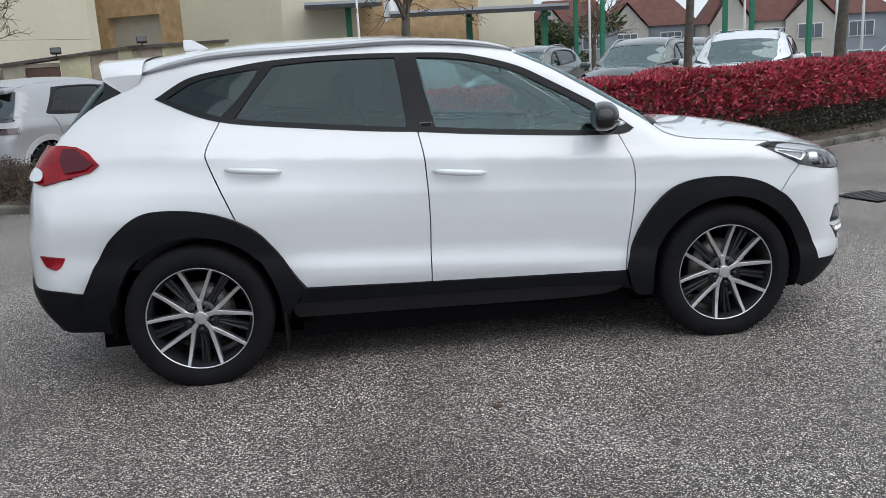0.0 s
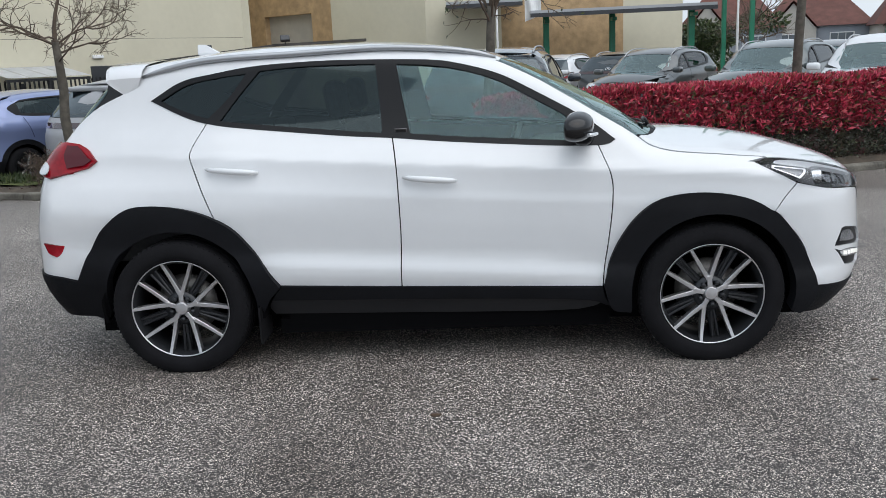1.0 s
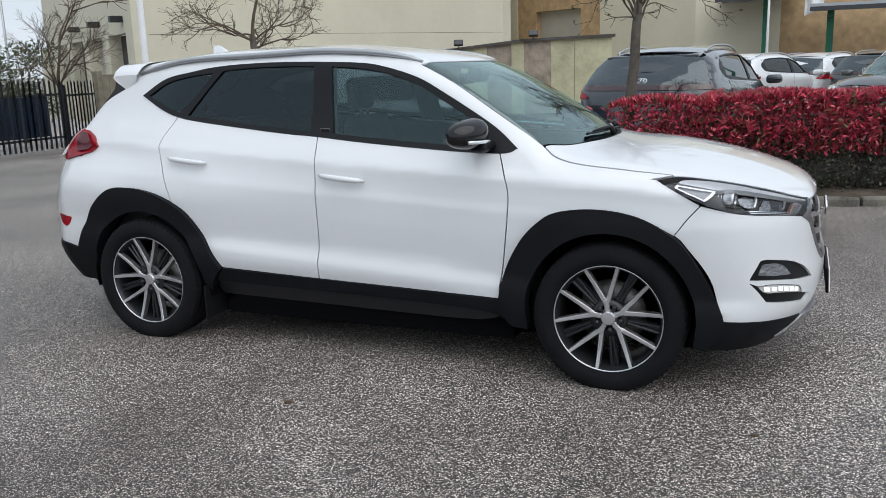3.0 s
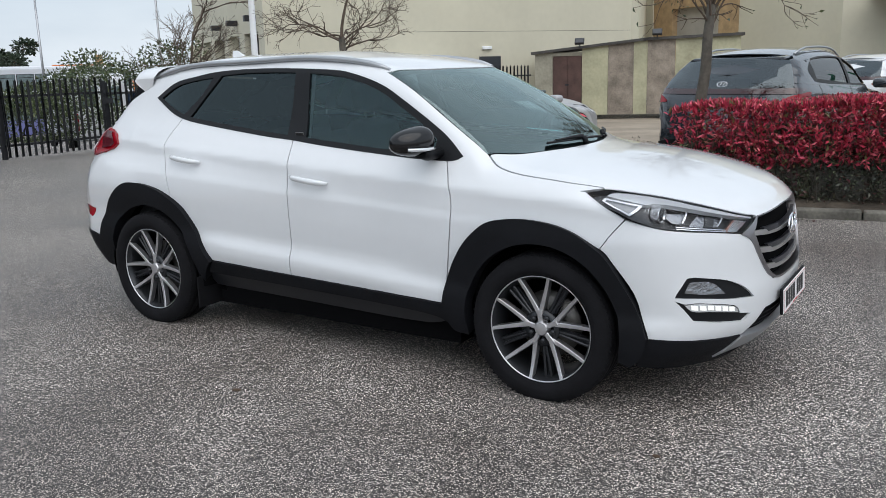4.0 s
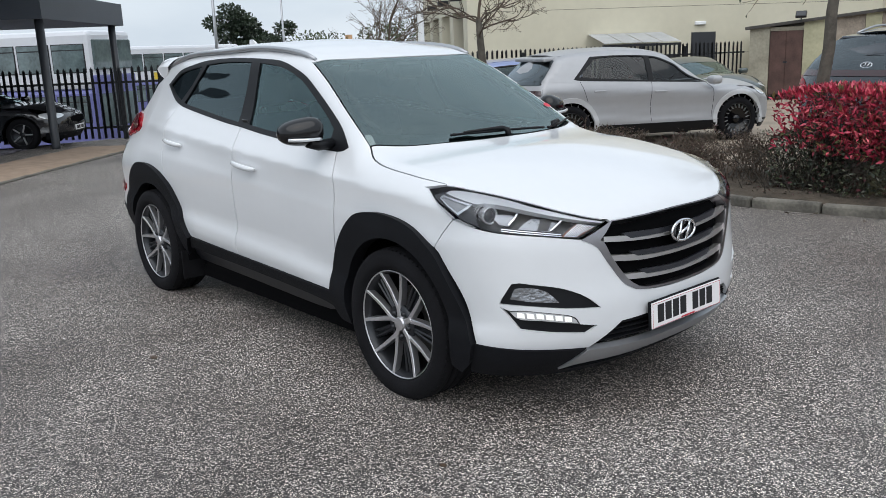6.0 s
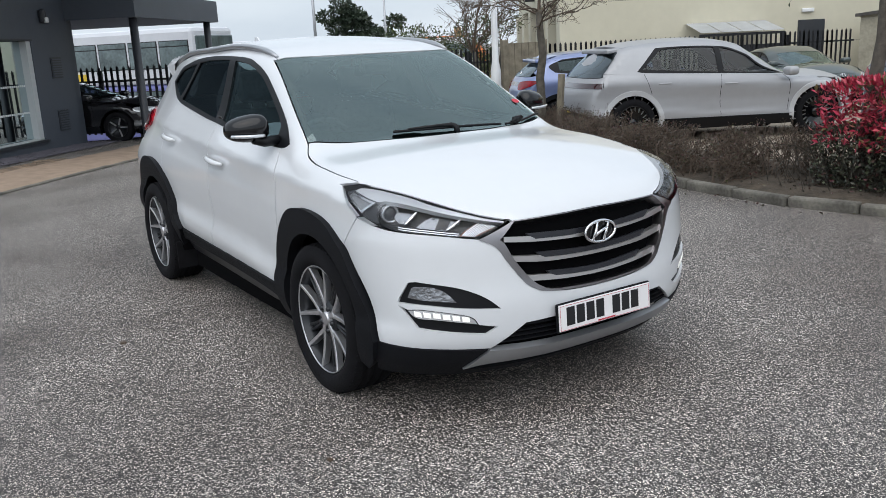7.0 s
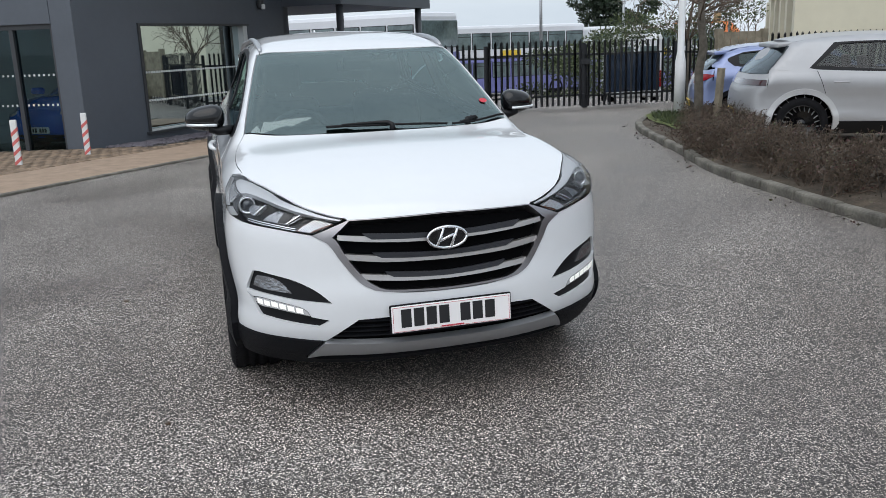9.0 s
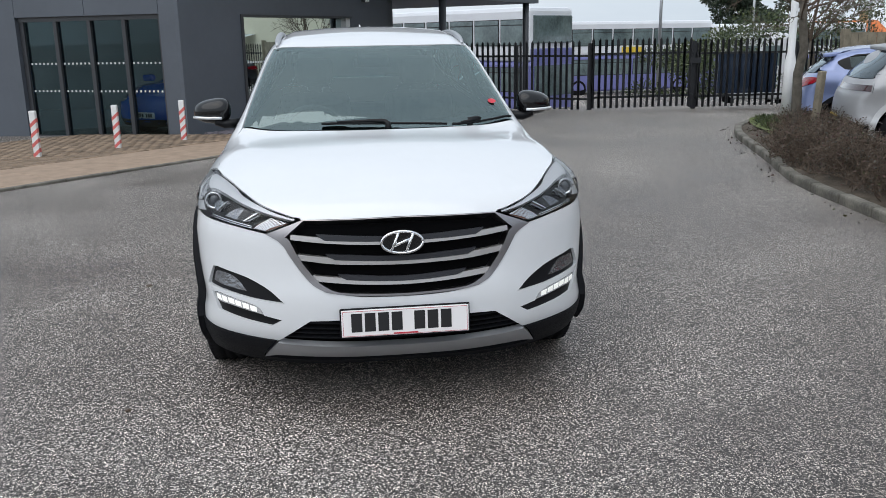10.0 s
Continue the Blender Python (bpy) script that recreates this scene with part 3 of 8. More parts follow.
panel("body_side", S, "right", loop(seam(screen_edge[::-1]), roof_seam, [(-1.545, 1.5), (-1.57, 1.452), (-1.615, 1.423)], [(-1.615, 1.423), (-1.7, 1.388), (-1.778, 1.352)], [(-1.778, 1.352), (-1.87, 1.285), (-1.958, 1.202)],
      [(-1.958, 1.202), (-2.003, 1.101), (-1.862, 1.033)], [(-1.856, 1.035), (-1.777, 0.927), (-1.696, 0.797)], [(-1.694, 0.765), (-1.562, 0.853), (-1.418, 0.869), (-1.264, 0.850), (-1.125, 0.802)],
      rear_cut[::-1], dlo_low[-3:], dlo_top), white_paint, car, step=0.025)
panel("rear_door", S, "right", loop(dlo_low[4:8][::-1], mid_cut, [(-0.2, 0.42), (-0.813, 0.443)], rear_arch[:5:-1], [(p[0] + 0.007, p[1]) for p in rear_cut[::-1]]), white_paint, car, step=0.016, off=0.001)
panel("front_door", S, "right", loop([(-0.211, 1.154), (0.082, 1.126), (0.549, 1.091), (0.792, 1.082)], [(p[0] - 0.006, p[1]) for p in front_cut], [(0.803, 0.392), (-0.194, 0.42)],
      [(p[0] + 0.006, p[1]) for p in mid_cut[::-1]]), white_paint, car, step=0.016, off=0.001)
panel("front_wing", S, "right", loop([(0.798, 1.083), (0.880, 1.106)], [(0.880, 1.106), seam(screen_edge)[-1]], seam(hood_edge), [seam(hood_edge)[-1], (1.498, 0.982)], nose_line(lamp_back[::-1], 0, 2, 0.002), nose_line(bumper_cut, 0, 2), front_arch[:8][::-1], front_cut[::-1]), white_paint, car, step=0.025)
panel("bonnet", S, "top", loop([(1.004, -0.719), (1.077, -0.572), (1.130, -0.419), (1.181, -0.203), (1.195, 0.000), (1.181, 0.203), (1.130, 0.419), (1.077, 0.572), (1.004, 0.719)], [(1.003, 0.725), (1.086, 0.764), (1.244, 0.786), (1.433, 0.792), (1.596, 0.779)],
      [(x, -y) for x, y in nose_line(lamp_top[1:], 0, 1, 0.004)], [(2.153, 0.407), (2.164, 0.395)], nose_line([(-18.8, 0.849), (-8, 0.8515), (0, 0.8535), (8, 0.8515), (18.8, 0.849)], 0, 1),
      [(2.164, -0.395), (2.153, -0.407)], nose_line(lamp_top[1:], 0, 1, 0.004)[::-1], [(1.596, -0.779), (1.433, -0.792), (1.244, -0.786), (1.086, -0.764), (1.003, -0.725)]),
      white_paint, car, step=0.045, off=0.003, both=False)
panel("roof", S, "top", loop([(0.33, -0.562), (0.375, -0.29), (0.39, 0), (0.375, 0.29), (0.33, 0.562)], [(0.2, 0.555), (0.05, 0.549), (-0.8, 0.549), (-1.66, 0.549)],
      [(-1.66, 0.549), (-1.69, 0.3), (-1.7, 0), (-1.69, -0.3), (-1.66, -0.549)], [(-1.66, -0.549), (-0.8, -0.549), (0.05, -0.549), (0.2, -0.555)]), white_paint, car, step=0.06, both=False)
screen_line = loop([(0.316, -0.575), (0.384, -0.296), (0.395, 0.000), (0.384, 0.296), (0.316, 0.575)], [(0.316, 0.575), (0.574, 0.634), (0.777, 0.680), (0.988, 0.723)],
                   [(0.988, 0.723), (1.061, 0.567), (1.109, 0.418), (1.151, 0.203), (1.165, 0.000), (1.151, -0.203), (1.109, -0.418), (1.061, -0.567), (0.988, -0.723)], [(0.988, -0.723), (0.777, -0.680), (0.574, -0.634), (0.316, -0.575)])
panel("windscreen", S, "top", screen_line, screen_glass, car, step=0.06, off=-0.004, thick=0.004, both=False)
screen_in = loop([(0.378, -0.559), (0.419, -0.286), (0.430, 0.000), (0.419, 0.286), (0.378, 0.559)], [(0.378, 0.559), (0.591, 0.606), (0.793, 0.651), (0.937, 0.683)],
                 [(0.937, 0.683), (0.998, 0.541), (1.045, 0.386), (1.085, 0.202), (1.100, 0.000), (1.085, -0.202), (1.045, -0.386), (0.998, -0.541), (0.937, -0.683)], [(0.937, -0.683), (0.793, -0.651), (0.591, -0.606), (0.378, -0.559)])
panel("screen_border", S, "top", screen_line, satin_black, car, holes=(screen_in,), step=0.05, off=-0.009, thick=0.003, both=False)
panel("scuttle", S, "top", loop([(0.982, -0.721), (1.060, -0.551), (1.145, -0.203), (1.155, 0.000), (1.145, 0.203), (1.060, 0.551), (0.982, 0.721)], [(1.026, 0.722), (1.103, 0.573), (1.207, 0.203), (1.225, 0.000), (1.207, -0.203), (1.103, -0.573), (1.026, -0.722)]),
      black_plastic, car, step=0.06, off=-0.012, both=False)

# windows of the doors
trim_in_q = loop([(-1.416, 1.377), (-1.278, 1.449), (-1.117, 1.480), (-0.964, 1.496)], [(-0.964, 1.496), (-1.048, 1.385), (-1.160, 1.280)], [(-1.160, 1.280), (-1.282, 1.320), (-1.416, 1.377)])
trim_in_r = loop([(-0.896, 1.506), (-0.696, 1.518), (-0.468, 1.519), (-0.298, 1.515)], [(-0.298, 1.515), (-0.278, 1.345), (-0.265, 1.180)], [(-0.265, 1.180), (-0.494, 1.200), (-0.945, 1.247), (-1.097, 1.267)], [(-1.097, 1.267), (-0.995, 1.395), (-0.896, 1.506)])
trim_in_f = loop([(-0.190, 1.510), (-0.046, 1.499), (0.117, 1.473), (0.301, 1.416), (0.444, 1.341), (0.608, 1.249), (0.710, 1.182)], [(0.710, 1.182), (0.710, 1.103)], [(0.710, 1.103), (0.550, 1.116), (0.081, 1.152), (-0.126, 1.172)], [(-0.126, 1.172), (-0.162, 1.345), (-0.190, 1.510)])
panel("window_trim", S, "right", loop(dlo_top, dlo_low), satin_black, car, holes=(trim_in_q, trim_in_r, trim_in_f), step=0.04, off=0.004, thick=0.02)
panel("quarter_window", S, "right", trim_in_q, privacy_glass, car, step=0.06, off=-0.004, thick=0.003)
panel("rear_door_window", S, "right", trim_in_r, privacy_glass, car, step=0.06, off=-0.004, thick=0.003)
panel("front_door_window", S, "right", trim_in_f, door_glass, car, step=0.06, off=-0.004, thick=0.003)

# black cladding
panel("rear_arch_cladding", S, "right", loop(rear_arch, [(-0.813, 0.443), (-0.872, 0.378), (-0.943, 0.257)], wheel_gap(-1.335, -10, 183), [(-1.750, 0.291), (-1.804, 0.291), (-1.854, 0.362), (-1.888, 0.452)]), black_plastic, car, step=0.045, off=0.032, thick=0.07)
panel("sill_cladding", S, "right", loop([(-0.807, 0.440), (0.804, 0.388)], [(0.804, 0.388), (0.821, 0.328), (0.846, 0.287)], [(0.846, 0.287), (0.604, 0.331), (-0.610, 0.359), (-0.867, 0.363)], [(-0.867, 0.363), (-0.841, 0.404), (-0.807, 0.440)]), black_plastic, car, step=0.05, off=0.012, thick=0.04)
panel("side_skirt", S, "right", loop([(-0.872, 0.358), (-0.610, 0.353), (0.604, 0.325), (0.806, 0.297)], [(0.806, 0.297), (0.766, 0.274), (0.685, 0.255)], [(0.685, 0.255), (0.402, 0.249), (-0.509, 0.260), (-0.872, 0.265)], [(-0.872, 0.265), (-0.892, 0.308), (-0.872, 0.358)]), skirt_black, car, step=0.05, off=-0.012, thick=0.05)
panel("front_arch_cladding", S, "right", loop(front_arch, [(1.836, 0.366), (1.811, 0.289), (1.760, 0.235)], wheel_gap(1.335, -14, 190), [(0.947, 0.258), (0.856, 0.277), (0.809, 0.392)]), black_plastic, car, step=0.045, off=0.032, thick=0.07)

# nose
fog_upper = loop([(41.2, 0.545), (40.9, 0.563)], [(40.9, 0.563), (39.2, 0.622)], [(39.2, 0.622), (38.8, 0.631), (37.4, 0.634)], [(37.4, 0.634), (31.0, 0.61), (27.4, 0.584), (24.7, 0.552), (22.3, 0.508)], [(22.3, 0.508), (28.9, 0.52), (35.5, 0.538), (41.2, 0.545)])
fog_lower = loop([(41.2, 0.534), (39.3, 0.519)], [(39.3, 0.519), (36.2, 0.521), (29.6, 0.497), (27.4, 0.478), (26.5, 0.449)], [(26.5, 0.449), (23.0, 0.434)], [(23.0, 0.434), (25.3, 0.406)], [(25.3, 0.406), (31.4, 0.422), (37.5, 0.443)], [(37.5, 0.443), (39.6, 0.499), (41.2, 0.534)])
flip = lambda o: [(-a, b) for a, b in o][::-1]
nose_top = [(49.9, 0.873), (43.1, 0.838), (33.2, 0.815), (25.6, 0.791)]
grille_side = [(24.9, 0.784), (22.2, 0.748), (20.1, 0.682), (16.8, 0.591), (14.2, 0.556)]
panel("front_bumper", S, "front", loop(nose_top, grille_side, [(14.2, 0.555), (8.0, 0.536), (0.0, 0.53), (-8.0, 0.536), (-14.2, 0.555)], flip(grille_side), flip(nose_top),
      [(-49.9, 0.873), (-51.35, 0.838), (-52.95, 0.797), (-54.8, 0.744)], [(-53.6, 0.723), (-48.0, 0.548), (-45.7, 0.365)], [(-45.7, 0.365), (-37.6, 0.354), (-24.3, 0.336)], [(-24.3, 0.336), (-17.6, 0.434)], [(-17.6, 0.434), (-8.0, 0.439), (8.0, 0.439), (17.6, 0.434)],
      [(17.6, 0.434), (24.3, 0.336)], [(24.3, 0.336), (37.6, 0.354), (45.7, 0.365)], [(45.7, 0.365), (48.0, 0.548), (53.6, 0.723)], [(54.8, 0.744), (52.95, 0.797), (51.35, 0.838), (49.9, 0.873)]),
      white_paint, car, holes=(fog_upper, fog_lower, flip(fog_upper), flip(fog_lower)), step=0.04, both=False, thick=0.03)
panel("fog_lamp_recess", S, "front", closed([(43.1, 0.539), (40.5, 0.649), (34.0, 0.645), (21.5, 0.520), (21.5, 0.420), (25.0, 0.390), (38.7, 0.425), (41.5, 0.487)]), satin_black, car, step=0.04, off=-0.013, thick=0.01)
panel("fog_lamp", S, "front", loop([(39.3, 0.567), (38.5, 0.605), (37.6, 0.613)], [(37.6, 0.613), (34.7, 0.609), (32.4, 0.59), (30.3, 0.547)], [(30.3, 0.547), (35.5, 0.556), (39.3, 0.567)]), fog_chrome, car, step=0.015, off=-0.007, thick=0.02, label="clear fog lamp with faceted reflector")
panel("daytime_lamp", S, "front", loop([(39.3, 0.513), (36.2, 0.517), (29.6, 0.493), (27.6, 0.475), (26.8, 0.452)], [(26.8, 0.452), (29.0, 0.46), (34.0, 0.477), (37.7, 0.485), (39.3, 0.513)]), clear_lens, car, step=0.02, off=-0.003, thick=0.02, label="lit daytime running lamp strip")
for i in range(6):
    c = 37.4 - 1.72 * i
    zz = float(np.interp(c, (27.3, 29.0, 34.0, 38.0), (0.466, 0.477, 0.496, 0.503)))
    panel("led", S, "front", loop([(c - 0.72, zz - 0.013), (c + 0.62, zz - 0.009)], [(c + 0.62, zz - 0.009), (c + 0.72, zz + 0.012)], [(c + 0.72, zz + 0.012), (c - 0.62, zz + 0.007)], [(c - 0.62, zz + 0.007), (c - 0.72, zz - 0.013)]), lamp_white, car, step=0.012, off=0.0, thick=0.004)
panel("lower_grille", S, "front", loop([(26.0, 0.340), (19.6, 0.440), (0.0, 0.445), (-19.6, 0.440), (-26.0, 0.340)], [(-26.0, 0.330), (0.0, 0.305), (26.0, 0.330)]), cavity_shade, car, step=0.05, off=-0.03, both=False)
for zz in (0.345, 0.37, 0.395, 0.42):
    w = 25.6 - (zz - 0.338) * 58
    panel("grille_bar", S, "front", loop([(w, zz), (0, zz - 0.012), (-w, zz)], [(-w, zz + 0.007), (0, zz - 0.005), (w, zz + 0.007)]), black_plastic, car, step=0.03, off=-0.015, both=False)
panel("skid_plate", S, "front", loop([(24.5, 0.332), (12.0, 0.318), (0.0, 0.314), (-12.0, 0.318), (-24.5, 0.332)], [(-24.5, 0.332), (-29.5, 0.24)], [(-29.5, 0.24), (-24.0, 0.262), (-10.0, 0.255), (0.0, 0.253), (10.0, 0.255), (24.0, 0.262), (29.5, 0.24)], [(29.5, 0.24), (24.5, 0.332)]),
      silver_paint, car, step=0.03, off=0.012, thick=0.03, both=False)
panel("lower_bumper", S, "front", loop([(46.3, 0.365), (37.6, 0.352), (24.9, 0.335)], [(24.9, 0.335), (30.0, 0.237)], [(30.0, 0.237), (25.0, 0.225), (0.0, 0.225)], [(0.0, 0.200), (28.0, 0.200), (46.1, 0.223)], [(47.1, 0.228), (46.6, 0.298), (46.3, 0.365)]),
      black_plastic, car, step=0.04, off=0.006, thick=0.04)
grille_in = loop([(21.9, 0.782), (18.7, 0.845)], [(18.7, 0.845), (8.0, 0.847), (0.0, 0.849), (-8.0, 0.847), (-18.7, 0.845)], [(-18.7, 0.845), (-21.9, 0.782)], [(-21.9, 0.782), (-21.0, 0.765), (-19.1, 0.69), (-15.9, 0.603), (-13.4, 0.566)],
                 [(-13.4, 0.566), (-11.4, 0.555), (-6.0, 0.547), (0.0, 0.543), (6.0, 0.547), (11.4, 0.555), (13.4, 0.566)], [(13.4, 0.566), (15.9, 0.603), (19.1, 0.69), (21.0, 0.765), (21.9, 0.782)])
grille_out = loop([(25.8, 0.791), (18.9, 0.848)], [(18.9, 0.848), (8.0, 0.849), (0.0, 0.851), (-8.0, 0.849), (-18.9, 0.848)], [(-18.9, 0.848), (-25.8, 0.791)], [(-25.8, 0.791), (-22.7, 0.755), (-20.5, 0.686), (-17.2, 0.595), (-14.4, 0.557)],
                  [(-14.4, 0.557), (-11.4, 0.546), (-6.0, 0.538), (0.0, 0.534), (6.0, 0.538), (11.4, 0.546), (14.4, 0.557)], [(14.4, 0.557), (17.2, 0.595), (20.5, 0.686), (22.7, 0.755), (25.8, 0.791)])
panel("grille_surround", S, "front", grille_out, satin_chrome, car, holes=(grille_in,), step=0.03, off=0.004, thick=0.05, both=False)
panel("grille_back", S, "front", grille_in, cavity_shade, car, step=0.06, off=-0.045, both=False)
# end, notch and middle of each bar: angle and upper edge, then the lower edge
for (w, ze), (nx, zn), (mx, zk), zm, le, ln, lm in (((21.0, 0.792), (15.7, 0.782), (14.5, 0.767), 0.756, 0.771, 0.757, 0.743), ((19.7, 0.712), (13.9, 0.699), (12.7, 0.687), 0.675, 0.689, 0.671, 0.661), ((17.1, 0.627), (11.7, 0.616), (10.6, 0.605), 0.592, 0.604, 0.59, 0.579)):
    panel("grille_slat", S, "front", loop([(w, ze), (nx, zn)], [(nx, zn), (mx, zk)], [(mx, zk), (mx / 2, zk * 0.3 + zm * 0.7), (0, zm), (-mx / 2, zk * 0.3 + zm * 0.7), (-mx, zk)], [(-mx, zk), (-nx, zn)], [(-nx, zn), (-w, ze)], [(-w, ze), (-w, le)],
          [(-w, le), (-mx, ln), (-mx / 2, ln * 0.3 + lm * 0.7), (0, lm), (mx / 2, ln * 0.3 + lm * 0.7), (mx, ln), (w, le)], [(w, le), (w, ze)]), slat_chrome, car, step=0.025, off=-0.004, thick=0.03, both=False)
    panel("slat_panel", S, "front", loop([(nx + 0.6, zn + 0.013), (0, zm + 0.021), (-nx - 0.6, zn + 0.013)], [(-nx - 0.6, zn + 0.013), (-nx, zn)], [(-nx, zn), (-mx, zk)], [(-mx, zk), (0, zm), (mx, zk)], [(mx, zk), (nx, zn)], [(nx, zn), (nx + 0.6, zn + 0.013)]), panel_grey, car, step=0.03, off=-0.012, both=False)

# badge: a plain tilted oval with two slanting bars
badge = new("badge")
badge.parent = car
badge.matrix_local = pose(2.243, 0, 0.757, 86, 0, 90)
bm = bmesh.new()
ring = [(0.084 * math.cos(a), 0.044 * math.sin(a), 0) for a in np.linspace(0, 2 * math.pi, 41)]
tube(bm, ring, 0.0065, 8)
part("ring", bm, chrome, badge, "chrome oval badge ring")
for pts in ([(-0.046, -0.034, 0), (-0.03, 0, 0.004), (-0.014, 0.04, 0)], [(0.014, -0.04, 0), (0.03, 0, 0.004), (0.046, 0.034, 0)], [(-0.034, -0.014, 0.002), (0.0, 0.0, 0.004), (0.034, 0.014, 0.002)]):
    bm = bmesh.new()
    tube(bm, pts, 0.007, 8)
    part("badge_bar", bm, chrome, badge)
bm = bmesh.new()
bmesh.ops.create_circle(bm, cap_ends=True, segments=40, radius=1.0, matrix=Matrix.Diagonal((0.082, 0.042, 1, 1)))
bmesh.ops.translate(bm, vec=(0, 0, -0.006), verts=list(bm.verts))
part("badge_back", bm, gloss_black, badge)

# number plate with plain bars for its characters
plate = new("number_plate")
plate.parent = car
plate.matrix_local = pose(2.272, 0.002, 0.432, 87, 0, 90)
bm = bmesh.new()
box(bm, (-0.268, -0.062, -0.016), (0.268, 0.062, -0.002), None, 0.006)
part("plate_holder", bm, black_plastic, plate)
bm = bmesh.new()
box(bm, (-0.262, -0.0565, -0.003), (0.262, 0.0565, 0.003), None, 0.003)
part("plate_board", bm, plate_white, plate, "white plate board")
for x in (-0.222, -0.167, -0.112, -0.057, 0.036, 0.091, 0.146):
    bm = bmesh.new()
    box(bm, (x, -0.036, 0.002), (x + 0.044, 0.042, 0.0042))
    part("plate_bar", bm, ink, plate, "plain black bar")
bm = bmesh.new()
box(bm, (-0.05, -0.051, 0.002), (0.05, -0.046, 0.0042))
part("plate_footer", bm, red_ink, plate)
bm = bmesh.new()
for a, b in (((-0.256, 0.05), (0.256, 0.0515)), ((-0.256, -0.0535), (0.256, -0.052))):
    box(bm, (a[0], a[1], 0.002), (b[0], b[1], 0.0036))
for x in (-0.256, 0.2545):
    box(bm, (x, -0.052, 0.002), (x + 0.0015, 0.05, 0.0036))
part("plate_edge", bm, red_ink, plate)

# headlamps
lamp_line = loop(lamp_top, [(19.7, 0.854), (25.6, 0.794)], [(25.6, 0.794), (33.2, 0.818), (43.0, 0.841), (50.3, 0.876), (57.2, 0.976)])
panel("headlamp_glass", S, "front", lamp_line, lamp_glass, car, step=0.03, off=0.004, thick=0.004, bulge=0.01)
panel("headlamp_housing", S, "front", lamp_line, lamp_black, car, step=0.04, off=-0.05, thick=-0.05)
panel("headlamp_brow", S, "front", loop([(52.6, 0.971), (50.6, 0.981), (46.2, 0.977), (42.0, 0.964), (37.8, 0.947), (34.1, 0.926), (29.1, 0.9), (24.4, 0.872), (20.4, 0.853)], [(20.4, 0.853), (20.6, 0.848)],
      [(20.6, 0.848), (24.7, 0.864), (30.1, 0.889), (35.3, 0.915), (39.6, 0.934), (43.3, 0.944), (45.4, 0.942), (49.0, 0.956), (52.6, 0.971)]), satin_white, car, step=0.015, off=-0.006, thick=0.02)
# bezel whose grey carries the smoky reflection at the lamp's rear tip
panel("lamp_bezel", S, "front", loop([(56.3, 0.97), (52.8, 0.983), (48.5, 0.98)], [(48.5, 0.98), (44.4, 0.95), (45.6, 0.9), (45.2, 0.857)], [(45.2, 0.857), (49.6, 0.883), (56.3, 0.97)]), bezel_reflection_grey, car, step=0.025, off=-0.024, thick=0.006)
marker_in = loop([(53.3, 0.952), (52.8, 0.958)], [(52.8, 0.958), (46.9, 0.937)], [(46.9, 0.937), (49.3, 0.903)], [(49.3, 0.903), (53.3, 0.952)])
panel("marker_frame", S, "front", loop([(53.9, 0.953), (53.1, 0.965)], [(53.1, 0.965), (45.9, 0.941)], [(45.9, 0.941), (49.2, 0.893)], [(49.2, 0.893), (53.9, 0.953)]), bright_trim, car, holes=(marker_in,), step=0.012, off=-0.008, thick=0.014)
panel("marker_fill", S, "front", marker_in, marker_grey, car, step=0.02, off=-0.016)
panel("indicator", S, "front", loop([(28.2, 0.832), (25.8, 0.861)], [(25.8, 0.861), (21.9, 0.841)], [(21.9, 0.841), (26.2, 0.802)], [(26.2, 0.802), (29.2, 0.81)], [(29.2, 0.81), (28.2, 0.832)]), amber_lens, car, step=0.02, off=-0.022)
for k in range(7):
    f = (k + 0.3) / 7
    x0, z0, x1, z1 = 25.6 - 3.6 * f, 0.86 - 0.019 * f, 28.9 - 2.6 * f, 0.812 - 0.008 * f
    panel("lamp_fin", S, "front", loop([(x0, z0), (x1 - 1.1, (z0 + z1) / 2 - 0.004), (x1, z1)], [(x1, z1), (x1 - 0.22, z1 - 0.001)], [(x1 - 0.22, z1 - 0.001), (x1 - 1.32, (z0 + z1) / 2 - 0.005), (x0 - 0.22, z0 - 0.001)], [(x0 - 0.22, z0 - 0.001), (x0, z0)]), bright_trim, car, step=0.015, off=-0.014, thick=0.012)
panel("high_beam", S, "front", loop([(41.1, 0.919), (36.9, 0.914)], [(36.9, 0.914), (39.1, 0.867)], [(39.1, 0.867), (40.8, 0.871)], [(40.8, 0.871), (41.7, 0.894), (41.1, 0.919)]), lamp_chrome, car, step=0.012, off=-0.03)
panel("reflector", S, "front", loop([(34.0, 0.905), (28.6, 0.876)], [(28.6, 0.876), (31.2, 0.839)], [(31.2, 0.839), (37.4, 0.854)], [(37.4, 0.854), (35.6, 0.887), (34.0, 0.905)]), lamp_chrome, car, step=0.012, off=-0.034)
# black band painted over the reflector for the dark part of its reflection
panel("reflector_shade", S, "front", loop([(32.6, 0.893), (30.4, 0.884)], [(30.4, 0.884), (31.6, 0.843)], [(31.6, 0.843), (33.6, 0.846)], [(33.6, 0.846), (32.6, 0.893)]), lamp_black, car, step=0.015, off=-0.028)
for a, b in (((37.2, 0.912), (39.3, 0.867)), ((28.9, 0.877), (31.5, 0.84))):
    panel("lamp_blade", S, "front", loop([a, b], [b, (b[0] - 0.35, b[1] - 0.001)], [(b[0] - 0.35, b[1] - 0.001), (a[0] - 0.35, a[1] - 0.001)], [(a[0] - 0.35, a[1] - 0.001), a]), bright_trim, car, step=0.012, off=-0.012, thick=0.012)
